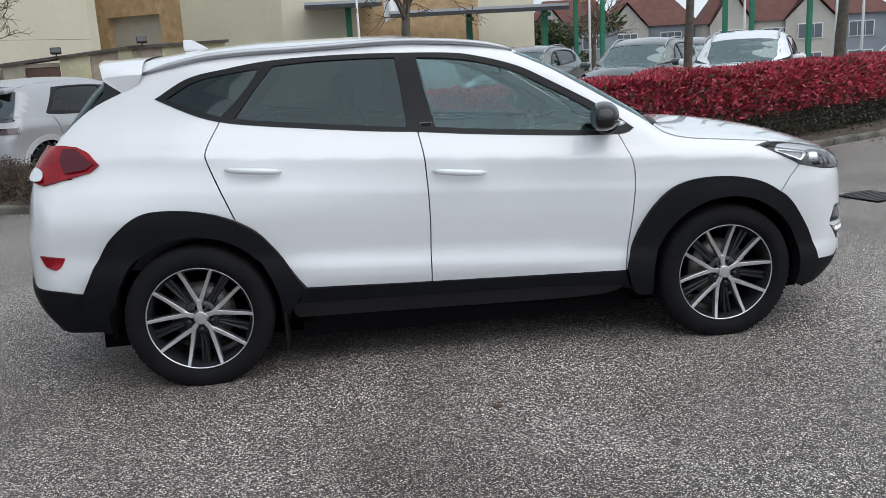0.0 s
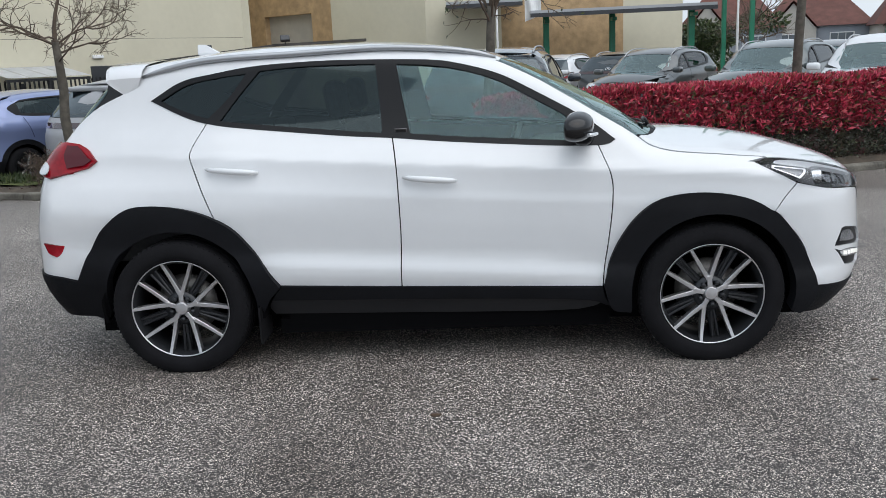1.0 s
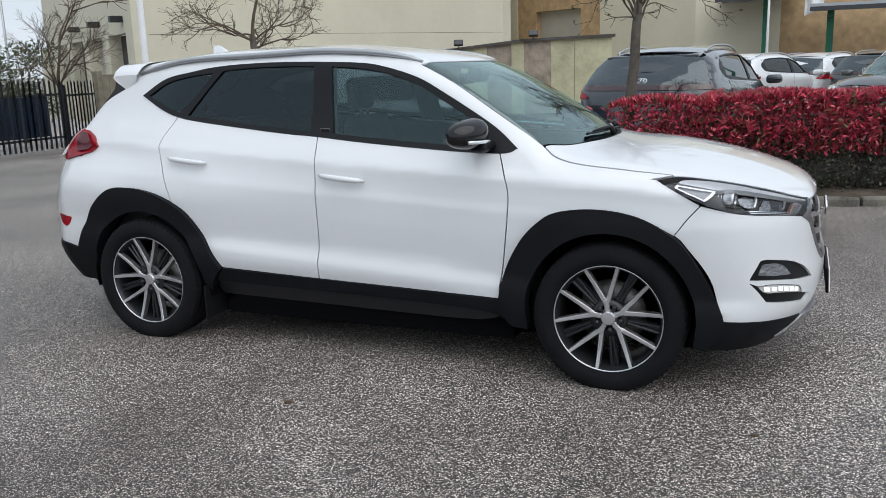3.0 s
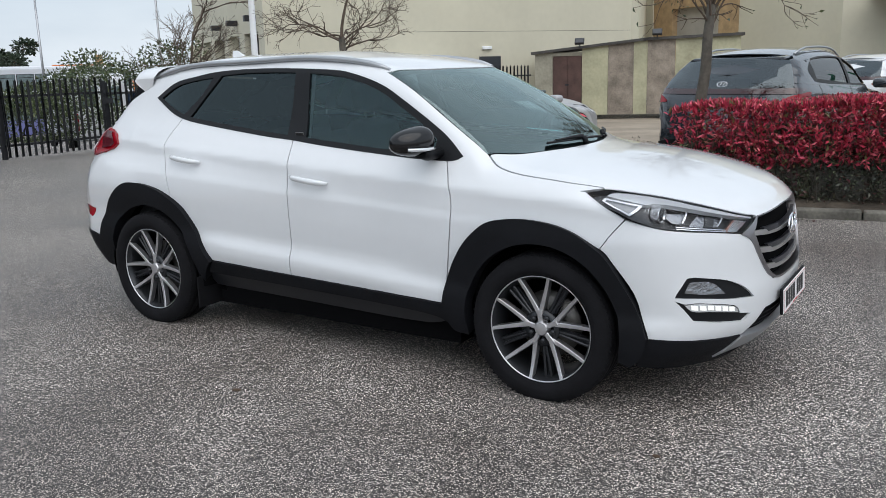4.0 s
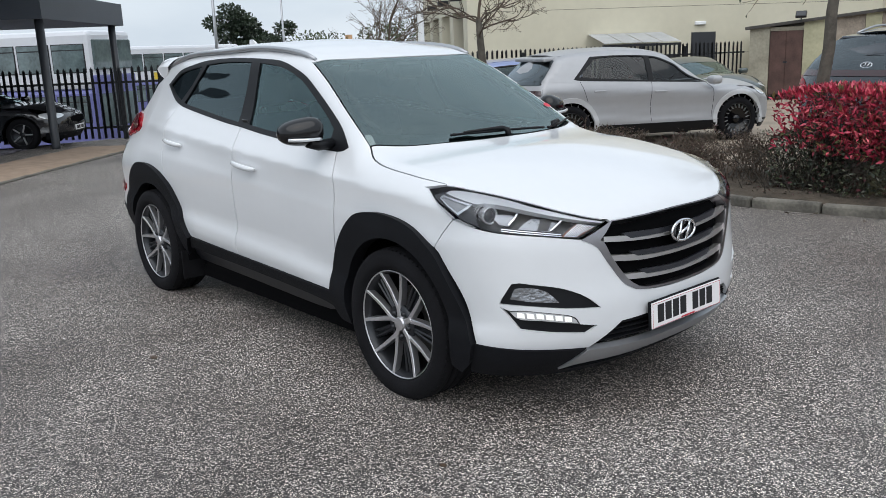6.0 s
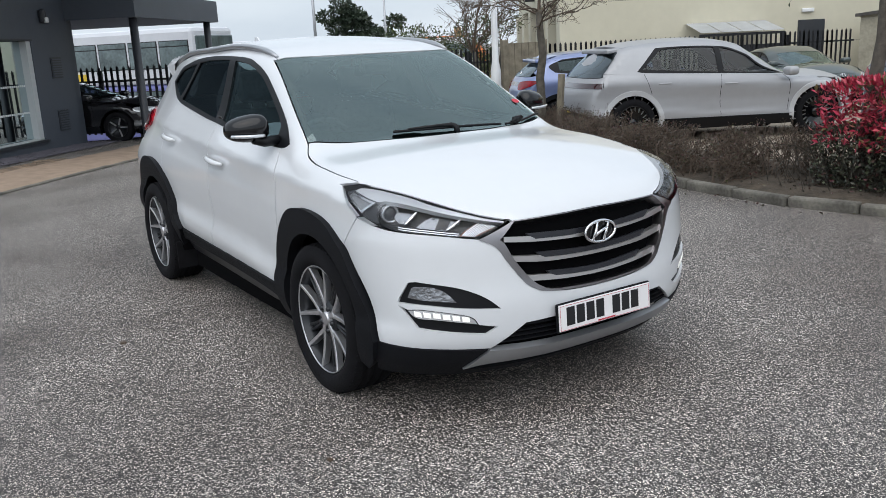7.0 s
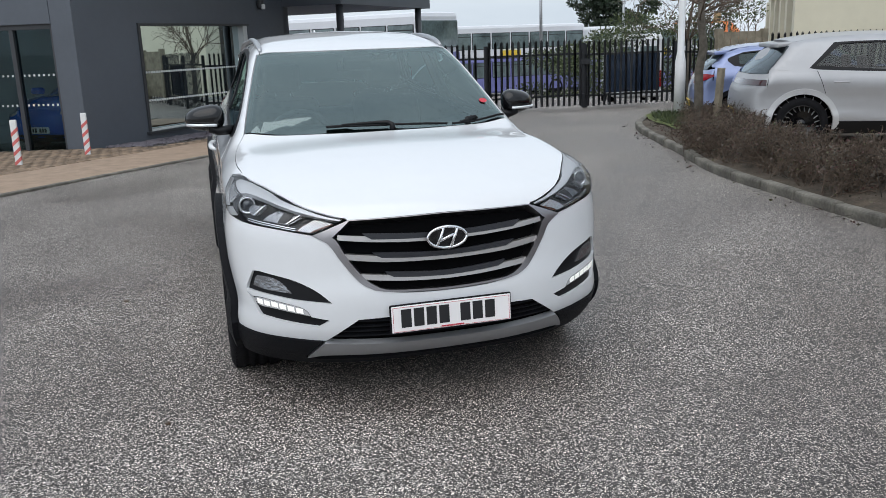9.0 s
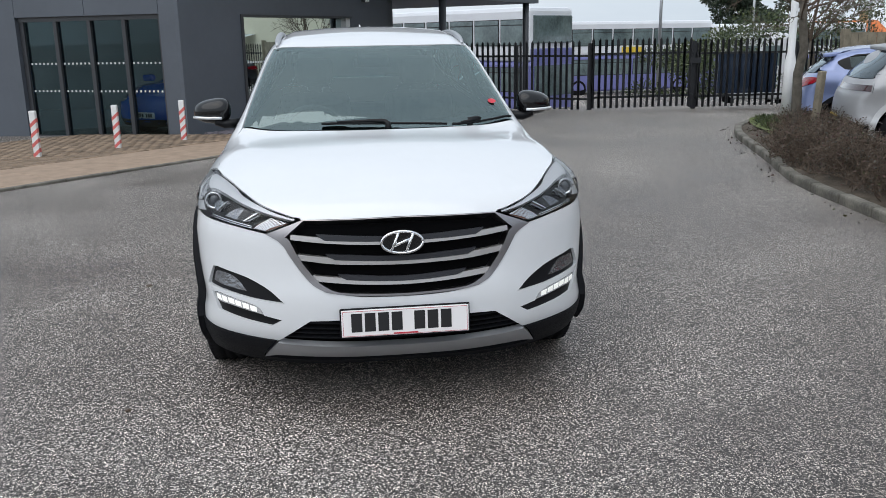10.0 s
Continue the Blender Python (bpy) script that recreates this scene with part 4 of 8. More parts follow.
for a in (0.0, 0.008):
    panel("lamp_sill", S, "front", loop([(40.6, 0.853 - a), (35.0, 0.839 - a), (29.3, 0.822 - a)], [(29.3, 0.8185 - a), (35.0, 0.8355 - a), (40.6, 0.8495 - a)]), bright_trim, car, step=0.015, off=-0.012, thick=0.01)
for q in (-1, 1):
    eye = Vector((1.854, 0.781 * q, 0.89))
    aim = look(eye, eye - Vector((0.985, 0.16 * q, 0.05)))
    lens = new("projector")
    lens.parent = car
    lens.matrix_local = aim
    bm = bmesh.new()
    lathe(bm, [(0.033, -0.034), (0.035, -0.004), (0.0365, 0.006), (0.035, 0.009), (0.028, 0.005), (0.026, -0.004)], 36)
    part("bezel", bm, bright_trim, lens, "chrome lens bezel")
    for back, r in ((-0.042, 0.037), (-0.054, 0.041)):
        bm = bmesh.new()
        tube(bm, [(r * math.cos(a), r * math.sin(a), back) for a in np.linspace(0, 2 * math.pi, 33)], 0.0014, 6)
        part("ring", bm, bright_trim, lens)
    bm = bmesh.new()
    lathe(bm, [(0.027, -0.006), (0.022, 0.0), (0.012, 0.004), (0.0, 0.005)], 32)
    part("lens", bm, dark_glass, lens)

# tail
panel("rear_bumper", S, "back", loop([(-41.7, 1.035), (-47.6, 0.927), (-51.9, 0.793)], [(-51.9, 0.767), (-47.7, 0.628), (-43.6, 0.494)], [(-43.6, 0.494), (-34.6, 0.526), (0.0, 0.540), (34.6, 0.526), (43.6, 0.494)], [(43.6, 0.494), (47.7, 0.628), (52.3, 0.767)], [(51.9, 0.793), (47.6, 0.927), (41.7, 1.035)], [(41.7, 1.035), (30.0, 1.020), (0.0, 1.000), (-30.0, 1.020), (-42.0, 1.035)]), white_paint, car, step=0.06, both=False)
panel("rear_lower_bumper", S, "back", loop([(-44.8, 0.453), (-43.0, 0.491), (-34.6, 0.523), (0.0, 0.535), (34.6, 0.523), (43.0, 0.491), (44.8, 0.453)], [(44.8, 0.453), (45.2, 0.362), (44.6, 0.281)], [(44.6, 0.281), (0.0, 0.300), (-44.6, 0.281)], [(-44.6, 0.281), (-45.2, 0.362), (-44.8, 0.453)]), black_plastic, car, step=0.06, off=0.01, both=False)
panel("tailgate", S, "back", loop([(-37.8, 1.044), (-30.0, 1.030), (0.0, 1.010), (30.0, 1.030), (37.8, 1.044)], [(37.8, 1.044), (34.2, 1.199)], [(34.2, 1.199), (20.0, 1.240), (0.0, 1.245), (-20.0, 1.240), (-34.2, 1.199)], [(-34.2, 1.199), (-37.8, 1.044)]), white_paint, car, step=0.06, both=False)
panel("rear_window", S, "back", loop([(-34.2, 1.201), (-20.0, 1.245), (0.0, 1.250), (20.0, 1.245), (34.2, 1.201)], [(34.2, 1.201), (35.5, 1.332), (38.0, 1.468)], [(38.0, 1.468), (0.0, 1.500), (-38.0, 1.468)], [(-38.0, 1.468), (-35.5, 1.332), (-34.2, 1.201)]), privacy_glass, car, step=0.06, off=-0.004, both=False)
panel("tail_lamp", S, "back", loop([(31.0, 1.178), (35, 1.182), (38.3, 1.174)], [(38.3, 1.174), (41.6, 1.143), (44.7, 1.093)], [(44.7, 1.093), (43.2, 1.058)], [(43.2, 1.058), (39.5, 1.035), (35.8, 1.009)], [(35.8, 1.009), (30, 1.03), (22, 1.07)], [(22, 1.07), (21, 1.13), (24, 1.16)], [(24, 1.16), (31.0, 1.178)]), red_lens, car, step=0.025, off=0.014, thick=0.03, bulge=0.016)
panel("tail_lamp_inner", S, "back", loop([(36.3, 1.161), (38.8, 1.158)], [(38.8, 1.158), (43.9, 1.092)], [(43.9, 1.092), (42.6, 1.066)], [(42.6, 1.066), (38.9, 1.051)], [(38.9, 1.051), (37.4, 1.1), (36.3, 1.161)]), deep_red_lens, car, step=0.03, off=0.031, thick=0.004, label="dark red inner lens")
panel("reversing_lamp", S, "back", closed([(35.4, 1.024), (33, 1.022), (31, 1.045), (31.5, 1.075), (34.4, 1.065)]), clear_lens, car, step=0.02, off=0.032, thick=0.004)
panel("rear_reflector", S, "back", loop([(37.0, 0.688), (39.7, 0.68), (41.3, 0.674)], [(41.3, 0.674), (40.5, 0.63), (39.9, 0.616)], [(39.9, 0.616), (38.0, 0.64), (37.0, 0.688)]), red_lens, car, step=0.02, off=0.006)
bm = bmesh.new()
top_r = []
for y in np.linspace(-0.585, 0.585, 29):
    k = abs(y) / 0.585
    e = 0.1 * (1 - k * k)
    z0 = float(S.onto("top", [(-1.5, y * 0.94)])[0][2]) - 0.01 * max(0.0, (k - 0.8) / 0.2)
    top_r.append([bm.verts.new(p) for p in ((-1.52, y, z0 + 0.002), (-1.6, y, z0 + 0.001), (-1.69 - e, y, z0 - 0.004), (-1.705 - e, y, z0 - 0.012), (-1.698 - e, y, z0 - 0.024), (-1.665 - e * 0.5, y, z0 - 0.05), (-1.615, y * 0.985, z0 - 0.088), (-1.55, y * 0.98, z0 - 0.06))])
for a, b in zip(top_r, top_r[1:]):
    for i in range(7):
        bm.faces.new((a[i], a[i + 1], b[i + 1], b[i])).smooth = i not in (2, 4)
bm.faces.new(top_r[0][::-1])
bm.faces.new(top_r[-1])
bmesh.ops.recalc_face_normals(bm, faces=list(bm.faces))
part("roof_spoiler", bm, white_paint, car)
for q in (-1, 1):
    bm = bmesh.new()
    ring = [(-1.6, 1.45), (-1.7, 1.49), (-1.715, 1.42), (-1.79, 1.345), (-1.7, 1.375)]
    out = [bm.verts.new((x, q * (0.568 + (z - 1.44) * -0.12), z)) for x, z in ring]
    inn = [bm.verts.new((x + 0.01, q * 0.5, z)) for x, z in ring]
    bm.faces.new(out)
    bm.faces.new(inn[::-1])
    for i in range(5):
        bm.faces.new((out[i], inn[i], inn[(i + 1) % 5], out[(i + 1) % 5]))
    bmesh.ops.recalc_face_normals(bm, faces=list(bm.faces))
    part("spoiler_end", bm, gloss_black, car)
bm = bmesh.new()
r = box(bm, (-0.1, -0.022, 0), (0.075, 0.022, 0.06), pose(-1.3, 0, float(S.onto("top", [(-1.3, 0)])[0][2]) - 0.004), 0.012)
for v in bm.verts:
    h = (v.co.z - 1.59) / 0.06
    v.co.y *= 1 - 0.72 * max(0, min(1, h))
    v.co.x = v.co.x - 0.1 * max(0, h) * (v.co.x + 1.4) / 0.175
part("aerial_fin", bm, white_paint, car)

# roof rails, handles, mirrors, wipers
for q in (-1, 1):
    bm = bmesh.new()
    xs = np.linspace(0.31, -1.52, 30)
    zz = [float(S.onto("top", [(x, 0.553)])[0][2]) for x in xs]
    lift = [0.001 + 0.015 * min(1, min(i, 29 - i) / 5) ** 0.7 for i in range(30)]
    tube(bm, [(x, q * 0.556, z + h) for x, z, h in zip(xs, zz, lift)], 0.015, 10, [0.5, 0.8] + [1.0] * 26 + [0.8, 0.5], squash=(0, 1.2, 0))
    part("roof_rail", bm, silver_paint, car, "brushed silver roof rail")
for q in (-1, 1):
    for xa, za, xb, zb in ((-1.15, 1.041, -0.886, 1.017), (-0.163, 0.97, 0.099, 0.945)):
        ya = [float(S.onto("right", [(x, z)])[0][1]) for x, z in ((xa, za), (xb, zb))]
        bm = bmesh.new()
        pts = []
        for t in np.linspace(0, 1, 9):
            out = 0.014 + 0.028 * math.sin(math.pi * min(1, max(0, t))) ** 0.5
            pts.append((xa + (xb - xa) * t, -q * (ya[0] + (ya[1] - ya[0]) * t - out), za + (zb - za) * t))
        tube(bm, pts, 0.0145, 12, [0.5, 0.9, 1, 1.05, 1.1, 1.1, 1.05, 0.95, 0.5])
        part("door_handle", bm, white_paint, car, "white door handle")
bm = bmesh.new()
bmesh.ops.create_uvsphere(bm, u_segments=10, v_segments=6, radius=0.006, matrix=pose(-0.127, S.onto("right", [(-0.127, 0.967)])[0][1] - 0.038, 0.967))
part("key_lock", bm, gloss_black, car)
for q in (-1, 1):
    holdm = new("door_mirror")
    holdm.parent = car
    bm = bmesh.new()
    bmesh.ops.create_uvsphere(bm, u_segments=32, v_segments=20, radius=1.0)
    for v in bm.verts:
        x, y, z = v.co
        e = lambda c, p: math.copysign(abs(c) ** p, c)
        u, w = e(y, 0.75), e(z, 0.8)
        v.co = Vector((0.678 + 0.078 * (x if x > 0 else max(x, -0.55)) - 0.03 * u, q * (0.912 + 0.105 * u), 1.182 + 0.068 * w * (1.0 - 0.18 * u) - 0.006 * u))
    for f in bm.faces:
        f.smooth = True
    if q < 0:
        bmesh.ops.reverse_faces(bm, faces=list(bm.faces))
    bmesh.ops.recalc_face_normals(bm, faces=list(bm.faces))
    part("mirror_shell", bm, gloss_black, holdm, "gloss black mirror shell")
    bm = bmesh.new()
    tube(bm, [(0.772 - 0.01 * abs(t) - 0.045 * max(0, t) ** 2, q * (0.912 + 0.1 * t), 1.15 + 0.003 * t) for t in np.linspace(-0.6, 0.95, 10)], 0.0085, 8)
    part("repeater", bm, clear_lens, holdm, "clear indicator repeater strip")
    bm = bmesh.new()
    tube(bm, [(0.71, q * 0.89, 1.13), (0.715, q * 0.84, 1.112), (0.735, q * 0.765, 1.118)], 0.026, 10, squash=(1.6, 0, 0))
    part("mirror_arm", bm, satin_black, holdm)
    bm = bmesh.new()
    bmesh.ops.create_circle(bm, cap_ends=True, segments=28, radius=1, matrix=pose(0.634, q * 0.915, 1.184, 0, -90, 0) @ Matrix.Diagonal((0.054, 0.085, 1, 1)))
    part("mirror_glass", bm, chrome, holdm)
for pivot, blade in (((1.175, 0.03), ((1.098, -0.31), (1.125, -0.1), (1.135, 0.1), (1.13, 0.34))), ((1.1, 0.47), ((1.13, 0.37), (1.085, 0.5), (1.035, 0.61), (0.985, 0.715)))):
    arm = new("wiper")
    arm.parent = car
    pts = [Vector(p) for p in S.onto("top", run(blade))]
    mid = pts[len(pts) // 2]
    bm = bmesh.new()
    tube(bm, [p + Vector((0.004, 0, 0.01)) for p in pts], 0.0065, 6)
    part("wiper_blade", bm, satin_black, arm)
    base_at = Vector(S.onto("top", [pivot])[0])
    bm = bmesh.new()
    tube(bm, [base_at + Vector((0, 0, -0.005)), base_at + Vector((-0.015, 0, 0.026)), base_at.lerp(mid, 0.6) + Vector((0, 0, 0.03)), mid.lerp(pts[3], 0.2) + Vector((0.006, 0, 0.024)), pts[3] + Vector((0.006, 0, 0.016))], 0.009, 8, [1.9, 1.7, 1.2, 0.9, 0.7])
    part("wiper_arm", bm, satin_black, arm)

# inside and underneath
def inner(name, outline, kind, off, material, holes=(), both=True):
    panel(name, S, kind, outline, material, car, holes=holes, step=0.08, off=off, thick=0.002, both=both)
# near-black sheet behind the whole flank, so open seams come out dark
inner("door_card", loop([(0.870, 1.083), (0.075, 1.125), (-0.943, 1.224), (-1.683, 1.185)], [(-1.987, 1.083), (-1.962, 0.494), (-1.864, 0.292)], [(-1.734, 0.241)], wheel_gap(-1.335, 195, -15, 0.41), [(-0.912, 0.226), (0.906, 0.217)], wheel_gap(1.335, 195, -15, 0.41), [(1.750, 0.220), (1.796, 0.852), (1.495, 0.962), (0.955, 1.066)]), "right", -0.045, cavity_shade)
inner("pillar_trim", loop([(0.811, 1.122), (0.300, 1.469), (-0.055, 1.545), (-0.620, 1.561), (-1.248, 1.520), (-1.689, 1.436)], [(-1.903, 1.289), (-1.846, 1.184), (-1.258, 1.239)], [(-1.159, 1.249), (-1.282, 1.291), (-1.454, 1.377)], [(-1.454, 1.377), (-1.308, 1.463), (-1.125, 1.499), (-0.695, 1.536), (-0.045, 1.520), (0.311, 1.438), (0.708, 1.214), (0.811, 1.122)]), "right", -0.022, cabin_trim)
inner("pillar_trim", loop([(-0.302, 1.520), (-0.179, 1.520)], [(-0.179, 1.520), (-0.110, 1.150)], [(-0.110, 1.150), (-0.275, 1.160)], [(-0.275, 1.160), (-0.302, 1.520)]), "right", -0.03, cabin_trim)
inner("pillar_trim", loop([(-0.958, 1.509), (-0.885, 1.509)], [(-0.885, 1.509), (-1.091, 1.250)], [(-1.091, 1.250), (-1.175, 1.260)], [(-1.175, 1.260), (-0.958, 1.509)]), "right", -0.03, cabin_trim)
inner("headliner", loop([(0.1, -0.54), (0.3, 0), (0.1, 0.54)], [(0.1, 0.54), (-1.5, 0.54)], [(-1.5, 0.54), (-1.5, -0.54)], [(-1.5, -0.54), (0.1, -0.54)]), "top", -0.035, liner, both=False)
inner("nose_core", loop([(54, 0.86), (-54, 0.86)], [(-54, 0.86), (-46, 0.25)], [(-46, 0.25), (46, 0.25)], [(46, 0.25), (54, 0.86)]), "front", -0.075, cavity_shade, both=False)
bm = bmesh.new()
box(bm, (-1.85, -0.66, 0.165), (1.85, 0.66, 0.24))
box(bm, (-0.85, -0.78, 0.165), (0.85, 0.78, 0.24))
part("underbody", bm, cavity_shade, car)
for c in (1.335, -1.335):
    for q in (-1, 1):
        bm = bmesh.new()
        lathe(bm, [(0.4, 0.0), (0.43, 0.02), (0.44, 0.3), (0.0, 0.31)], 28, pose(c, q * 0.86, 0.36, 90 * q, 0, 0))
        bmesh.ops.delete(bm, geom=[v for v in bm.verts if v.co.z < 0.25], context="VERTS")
        part("wheel_well", bm, cavity_shade, car)
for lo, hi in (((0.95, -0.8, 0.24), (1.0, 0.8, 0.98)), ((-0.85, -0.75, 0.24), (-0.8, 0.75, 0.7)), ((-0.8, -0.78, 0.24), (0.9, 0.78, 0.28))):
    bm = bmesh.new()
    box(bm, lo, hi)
    part("bulkhead", bm, cavity_shade, car)
bm = bmesh.new()
box(bm, (0.5, -0.72, 0.72), (1.05, 0.72, 1.02), None, 0.1, 3)
box(bm, (0.45, -0.6, 0.95), (0.75, -0.15, 1.06), None, 0.05, 3)
part("dashboard", bm, cabin_trim, car)
bm = bmesh.new()
box(bm, (-1.95, -0.68, 0.55), (-1.0, 0.68, 0.72), None, 0.02)
box(bm, (-1.05, -0.66, 0.5), (-0.85, 0.66, 1.1), pose(0, 0, 0, 0, 0, 0), 0.07, 3)
part("rear_bench", bm, seat_cloth, car)
for y in (-0.36, 0.36):
    bm = bmesh.new()
    box(bm, (-0.35, y - 0.25, 0.5), (0.2, y + 0.25, 0.66), None, 0.06, 3)
    box(bm, (-0.07, y - 0.24, 0), (0.07, y + 0.24, 0.66), pose(-0.36, 0, 0.56, 0, -14, 0), 0.06, 3)
    part("front_seat", bm, seat_cloth, car)
    bm = bmesh.new()
    box(bm, (-0.05, y - 0.13, 0), (0.05, y + 0.13, 0.2), pose(-0.535, 0, 1.24, 0, -8, 0), 0.05, 3)
    part("head_restraint", bm, seat_cloth, car)
    for d in (-0.05, 0.05):
        bm = bmesh.new()
        tube(bm, [(-0.52, y + d, 1.18), (-0.535, y + d, 1.26)], 0.007, 6)
        part("restraint_post", bm, chrome, car)
    bm = bmesh.new()
    box(bm, (-0.05, y - 0.12, 0), (0.05, y + 0.12, 0.14), pose(-1.0, 0, 1.08, 0, -8, 0), 0.04, 3)
    part("head_restraint", bm, seat_cloth, car)
bm = bmesh.new()
tube(bm, [(0.36 + 0.075 * math.cos(a), -0.37 + 0.185 * math.sin(a), 1.0 + 0.17 * math.cos(a)) for a in np.linspace(0, 2 * math.pi, 33)], 0.016, 8)
box(bm, (0.36, -0.5, 0.97), (0.42, -0.24, 1.03), None, 0.02)
part("steering_wheel", bm, cabin_trim, car)
bm = bmesh.new()
box(bm, (-0.05, -0.09, -0.05), (0.03, 0.09, 0.03), pose(0.42, 0, 1.45, 0, 20, 0), 0.02, 2)
box(bm, (-0.01, -0.11, -0.03), (0.01, 0.11, 0.03), pose(0.34, 0, 1.42), 0.01, 2)
part("rear_view_mirror", bm, satin_black, car)
bm = bmesh.new()
p0 = S.onto("top", [(0.9, 0.625)])[0]
bmesh.ops.create_circle(bm, cap_ends=True, segments=20, radius=0.022, matrix=Matrix.Translation(p0 + np.array([0.0, 0, 0.003])) @ Matrix(((0.86, 0, 0.5, 0), (0, 1, 0, 0), (-0.5, 0, 0.86, 0), (0, 0, 0, 1))))
part("screen_sticker", bm, red_ink, car, "small round red sticker")
for y in (-0.79, 0.79):
    for x, spin in ((1.335, 7.5), (-1.335, 0)):
        hero_wheel(car, x, math.copysign(0.868, y), spin)
bm = bmesh.new()
box(bm, (-0.03, -0.0015, -0.014), (0.03, 0.0015, 0.014), pose(-0.172, S.onto("right", [(-0.172, 1.186)])[0][1] - 0.007, 1.186, 25, 0, 0), 0.001)
part("pillar_badge", bm, satin_chrome, car, "small silver pillar badge")
bm = bmesh.new()
box(bm, (-0.026, -0.002, -0.0105), (0.026, 0.002, 0.0105), pose(-0.172, S.onto("right", [(-0.172, 1.186)])[0][1] - 0.0075, 1.186, 25, 0, 0))
part("badge_fill", bm, ink, car)
for q in (-1, 1):
    bm = bmesh.new()
    box(bm, (-0.006, -0.11, 0.14), (0.006, 0.11, 0.33), pose(-0.93, q * 0.78, 0), 0.004)
    part("mud_flap", bm, rubber, car)

# ---- ground ----
def gz(x, y):
    """The height of the ground, which falls gently away from the car and lies lower behind the planting bed."""
    r = math.hypot(x, y)
    u = max(0.0, min(1.0, (y - 5.7 + 0.75 * min(0.0, x + 4.0)) / 1.4)) * max(0.0, min(1.0, (17.0 - r) / 4.0)) * max(0.0, min(1.0, (5.0 - x) / 3.0))
    fall = 0.013 * max(0.0, min(1.0, (1.0 - x) / 6.0)) * max(0.0, min(r, 25.0) - 6.5)
    return -0.012 * max(0.0, r - 9.0) - fall - min(1.1, 0.075 * max(0.0, -x - 16.5)) - 0.055 * u * u * (3 - 2 * u)


bm = bmesh.new()
rad = [0, 2, 4, 5, 5.5, 6, 6.5, 7, 7.5, 8, 8.5, 9, 9.5, 10, 11, 12, 13, 14.5, 16, 20, 25, 32, 42, 60, 90, 150, 300, 800, 2500]
prev = None
for r in rad:
    if r == 0:
        ring = [bm.verts.new((0, 0, 0))]
    else:
        ring = [bm.verts.new((r * math.cos(a), r * math.sin(a), gz(min(r, 60) * math.cos(a), min(r, 60) * math.sin(a)))) for a in np.linspace(0, 2 * math.pi, 97)[:-1]]
    if prev:
        for i in range(96):
            if len(prev) == 1:
                bm.faces.new((prev[0], ring[i], ring[(i + 1) % 96]))
            else:
                bm.faces.new((prev[i], ring[i], ring[(i + 1) % 96], prev[(i + 1) % 96]))
    prev = ring
for f in bm.faces:
    f.smooth = True
ground = part("ground", bm, tarmac, None)
tagged(ground, "grey tarmac car park with light chippings and damp patches", "ground", kind="structure")

# ---- other cars ----
def car_shell(length, wheelbase, width, height, front, bonnet_z, nose_z, cowl, header, roof_end, belt, tail_rake=0.45, soft=0.1):
    """A shell from a car's main measures. front: the nose ahead of the front axle; cowl, header, roof_end: where the screen starts and ends and the roof ends."""
    nose = wheelbase / 2 + front
    tail = nose - length
    w = width / 2
    mid = (header + roof_end) / 2
    h = height
    top = [(tail - 0.1, h - 0.3), (roof_end, h - 0.07), ((roof_end + mid) / 2, h - 0.015), (mid + 0.1, h), (header, h - 0.1), ((header + cowl) / 2, (h - 0.1 + bonnet_z) / 2 + 0.02), (cowl, bonnet_z + 0.02),
           (cowl + 0.07, bonnet_z), ((cowl + nose) / 2, bonnet_z - 0.025), (nose - 0.2, nose_z + 0.05), (nose + 0.1, nose_z - 0.1)]
    plan = [(tail, w - 0.1), (tail + 0.35, w - 0.035), (tail + 1.2, w - 0.005), (0, w), (nose - 1.0, w - 0.008), (nose - 0.45, w - 0.04), (nose, w - 0.12)]
    sec = [(0.15, -0.1), (0.27, -0.05), (0.42, -0.02), (0.52, -0.035), (0.64, -0.035), (0.8, -0.01), (belt - 0.16, 0), (belt - 0.06, -0.018), (belt, -0.045), (belt + 0.2, -0.125), (belt + 0.36, -0.21), (belt + 0.48, -0.3), (belt + 0.65, -0.48)]
    nos = [(0.2, nose - 0.13), (0.32, nose - 0.03), (0.5, nose), (0.68, nose - 0.015), (nose_z - 0.04, nose - 0.06), (nose_z + 0.05, nose - 0.2), (nose_z + 0.2, nose - 0.5)]
    rea = [(0.2, tail + 0.16), (0.4, tail + 0.02), (0.6, tail), (0.8, tail + 0.02), (belt - 0.1, tail + 0.07), (belt + 0.02, tail + 0.14), (h - 0.12, tail + 0.14 + tail_rake), (h + 0.05, tail + 0.2 + tail_rake)]
    s = Shell(top, plan, sec, nos, rea, [(tail, 0.13), (0, 0.12), (nose, 0.13)], rise=0.045, wrap=0.4, nose_curve=0.42, rear_curve=0.28, k_top=soft, k_end=0.07, flare=0.012, axles=(wheelbase / 2, -wheelbase / 2))
    s.dims = dict(nose=nose, tail=tail, wb=wheelbase, w=w, h=h, cowl=cowl, header=header, roof_end=roof_end, belt=belt, bonnet_z=bonnet_z, nose_z=nose_z)
    return s


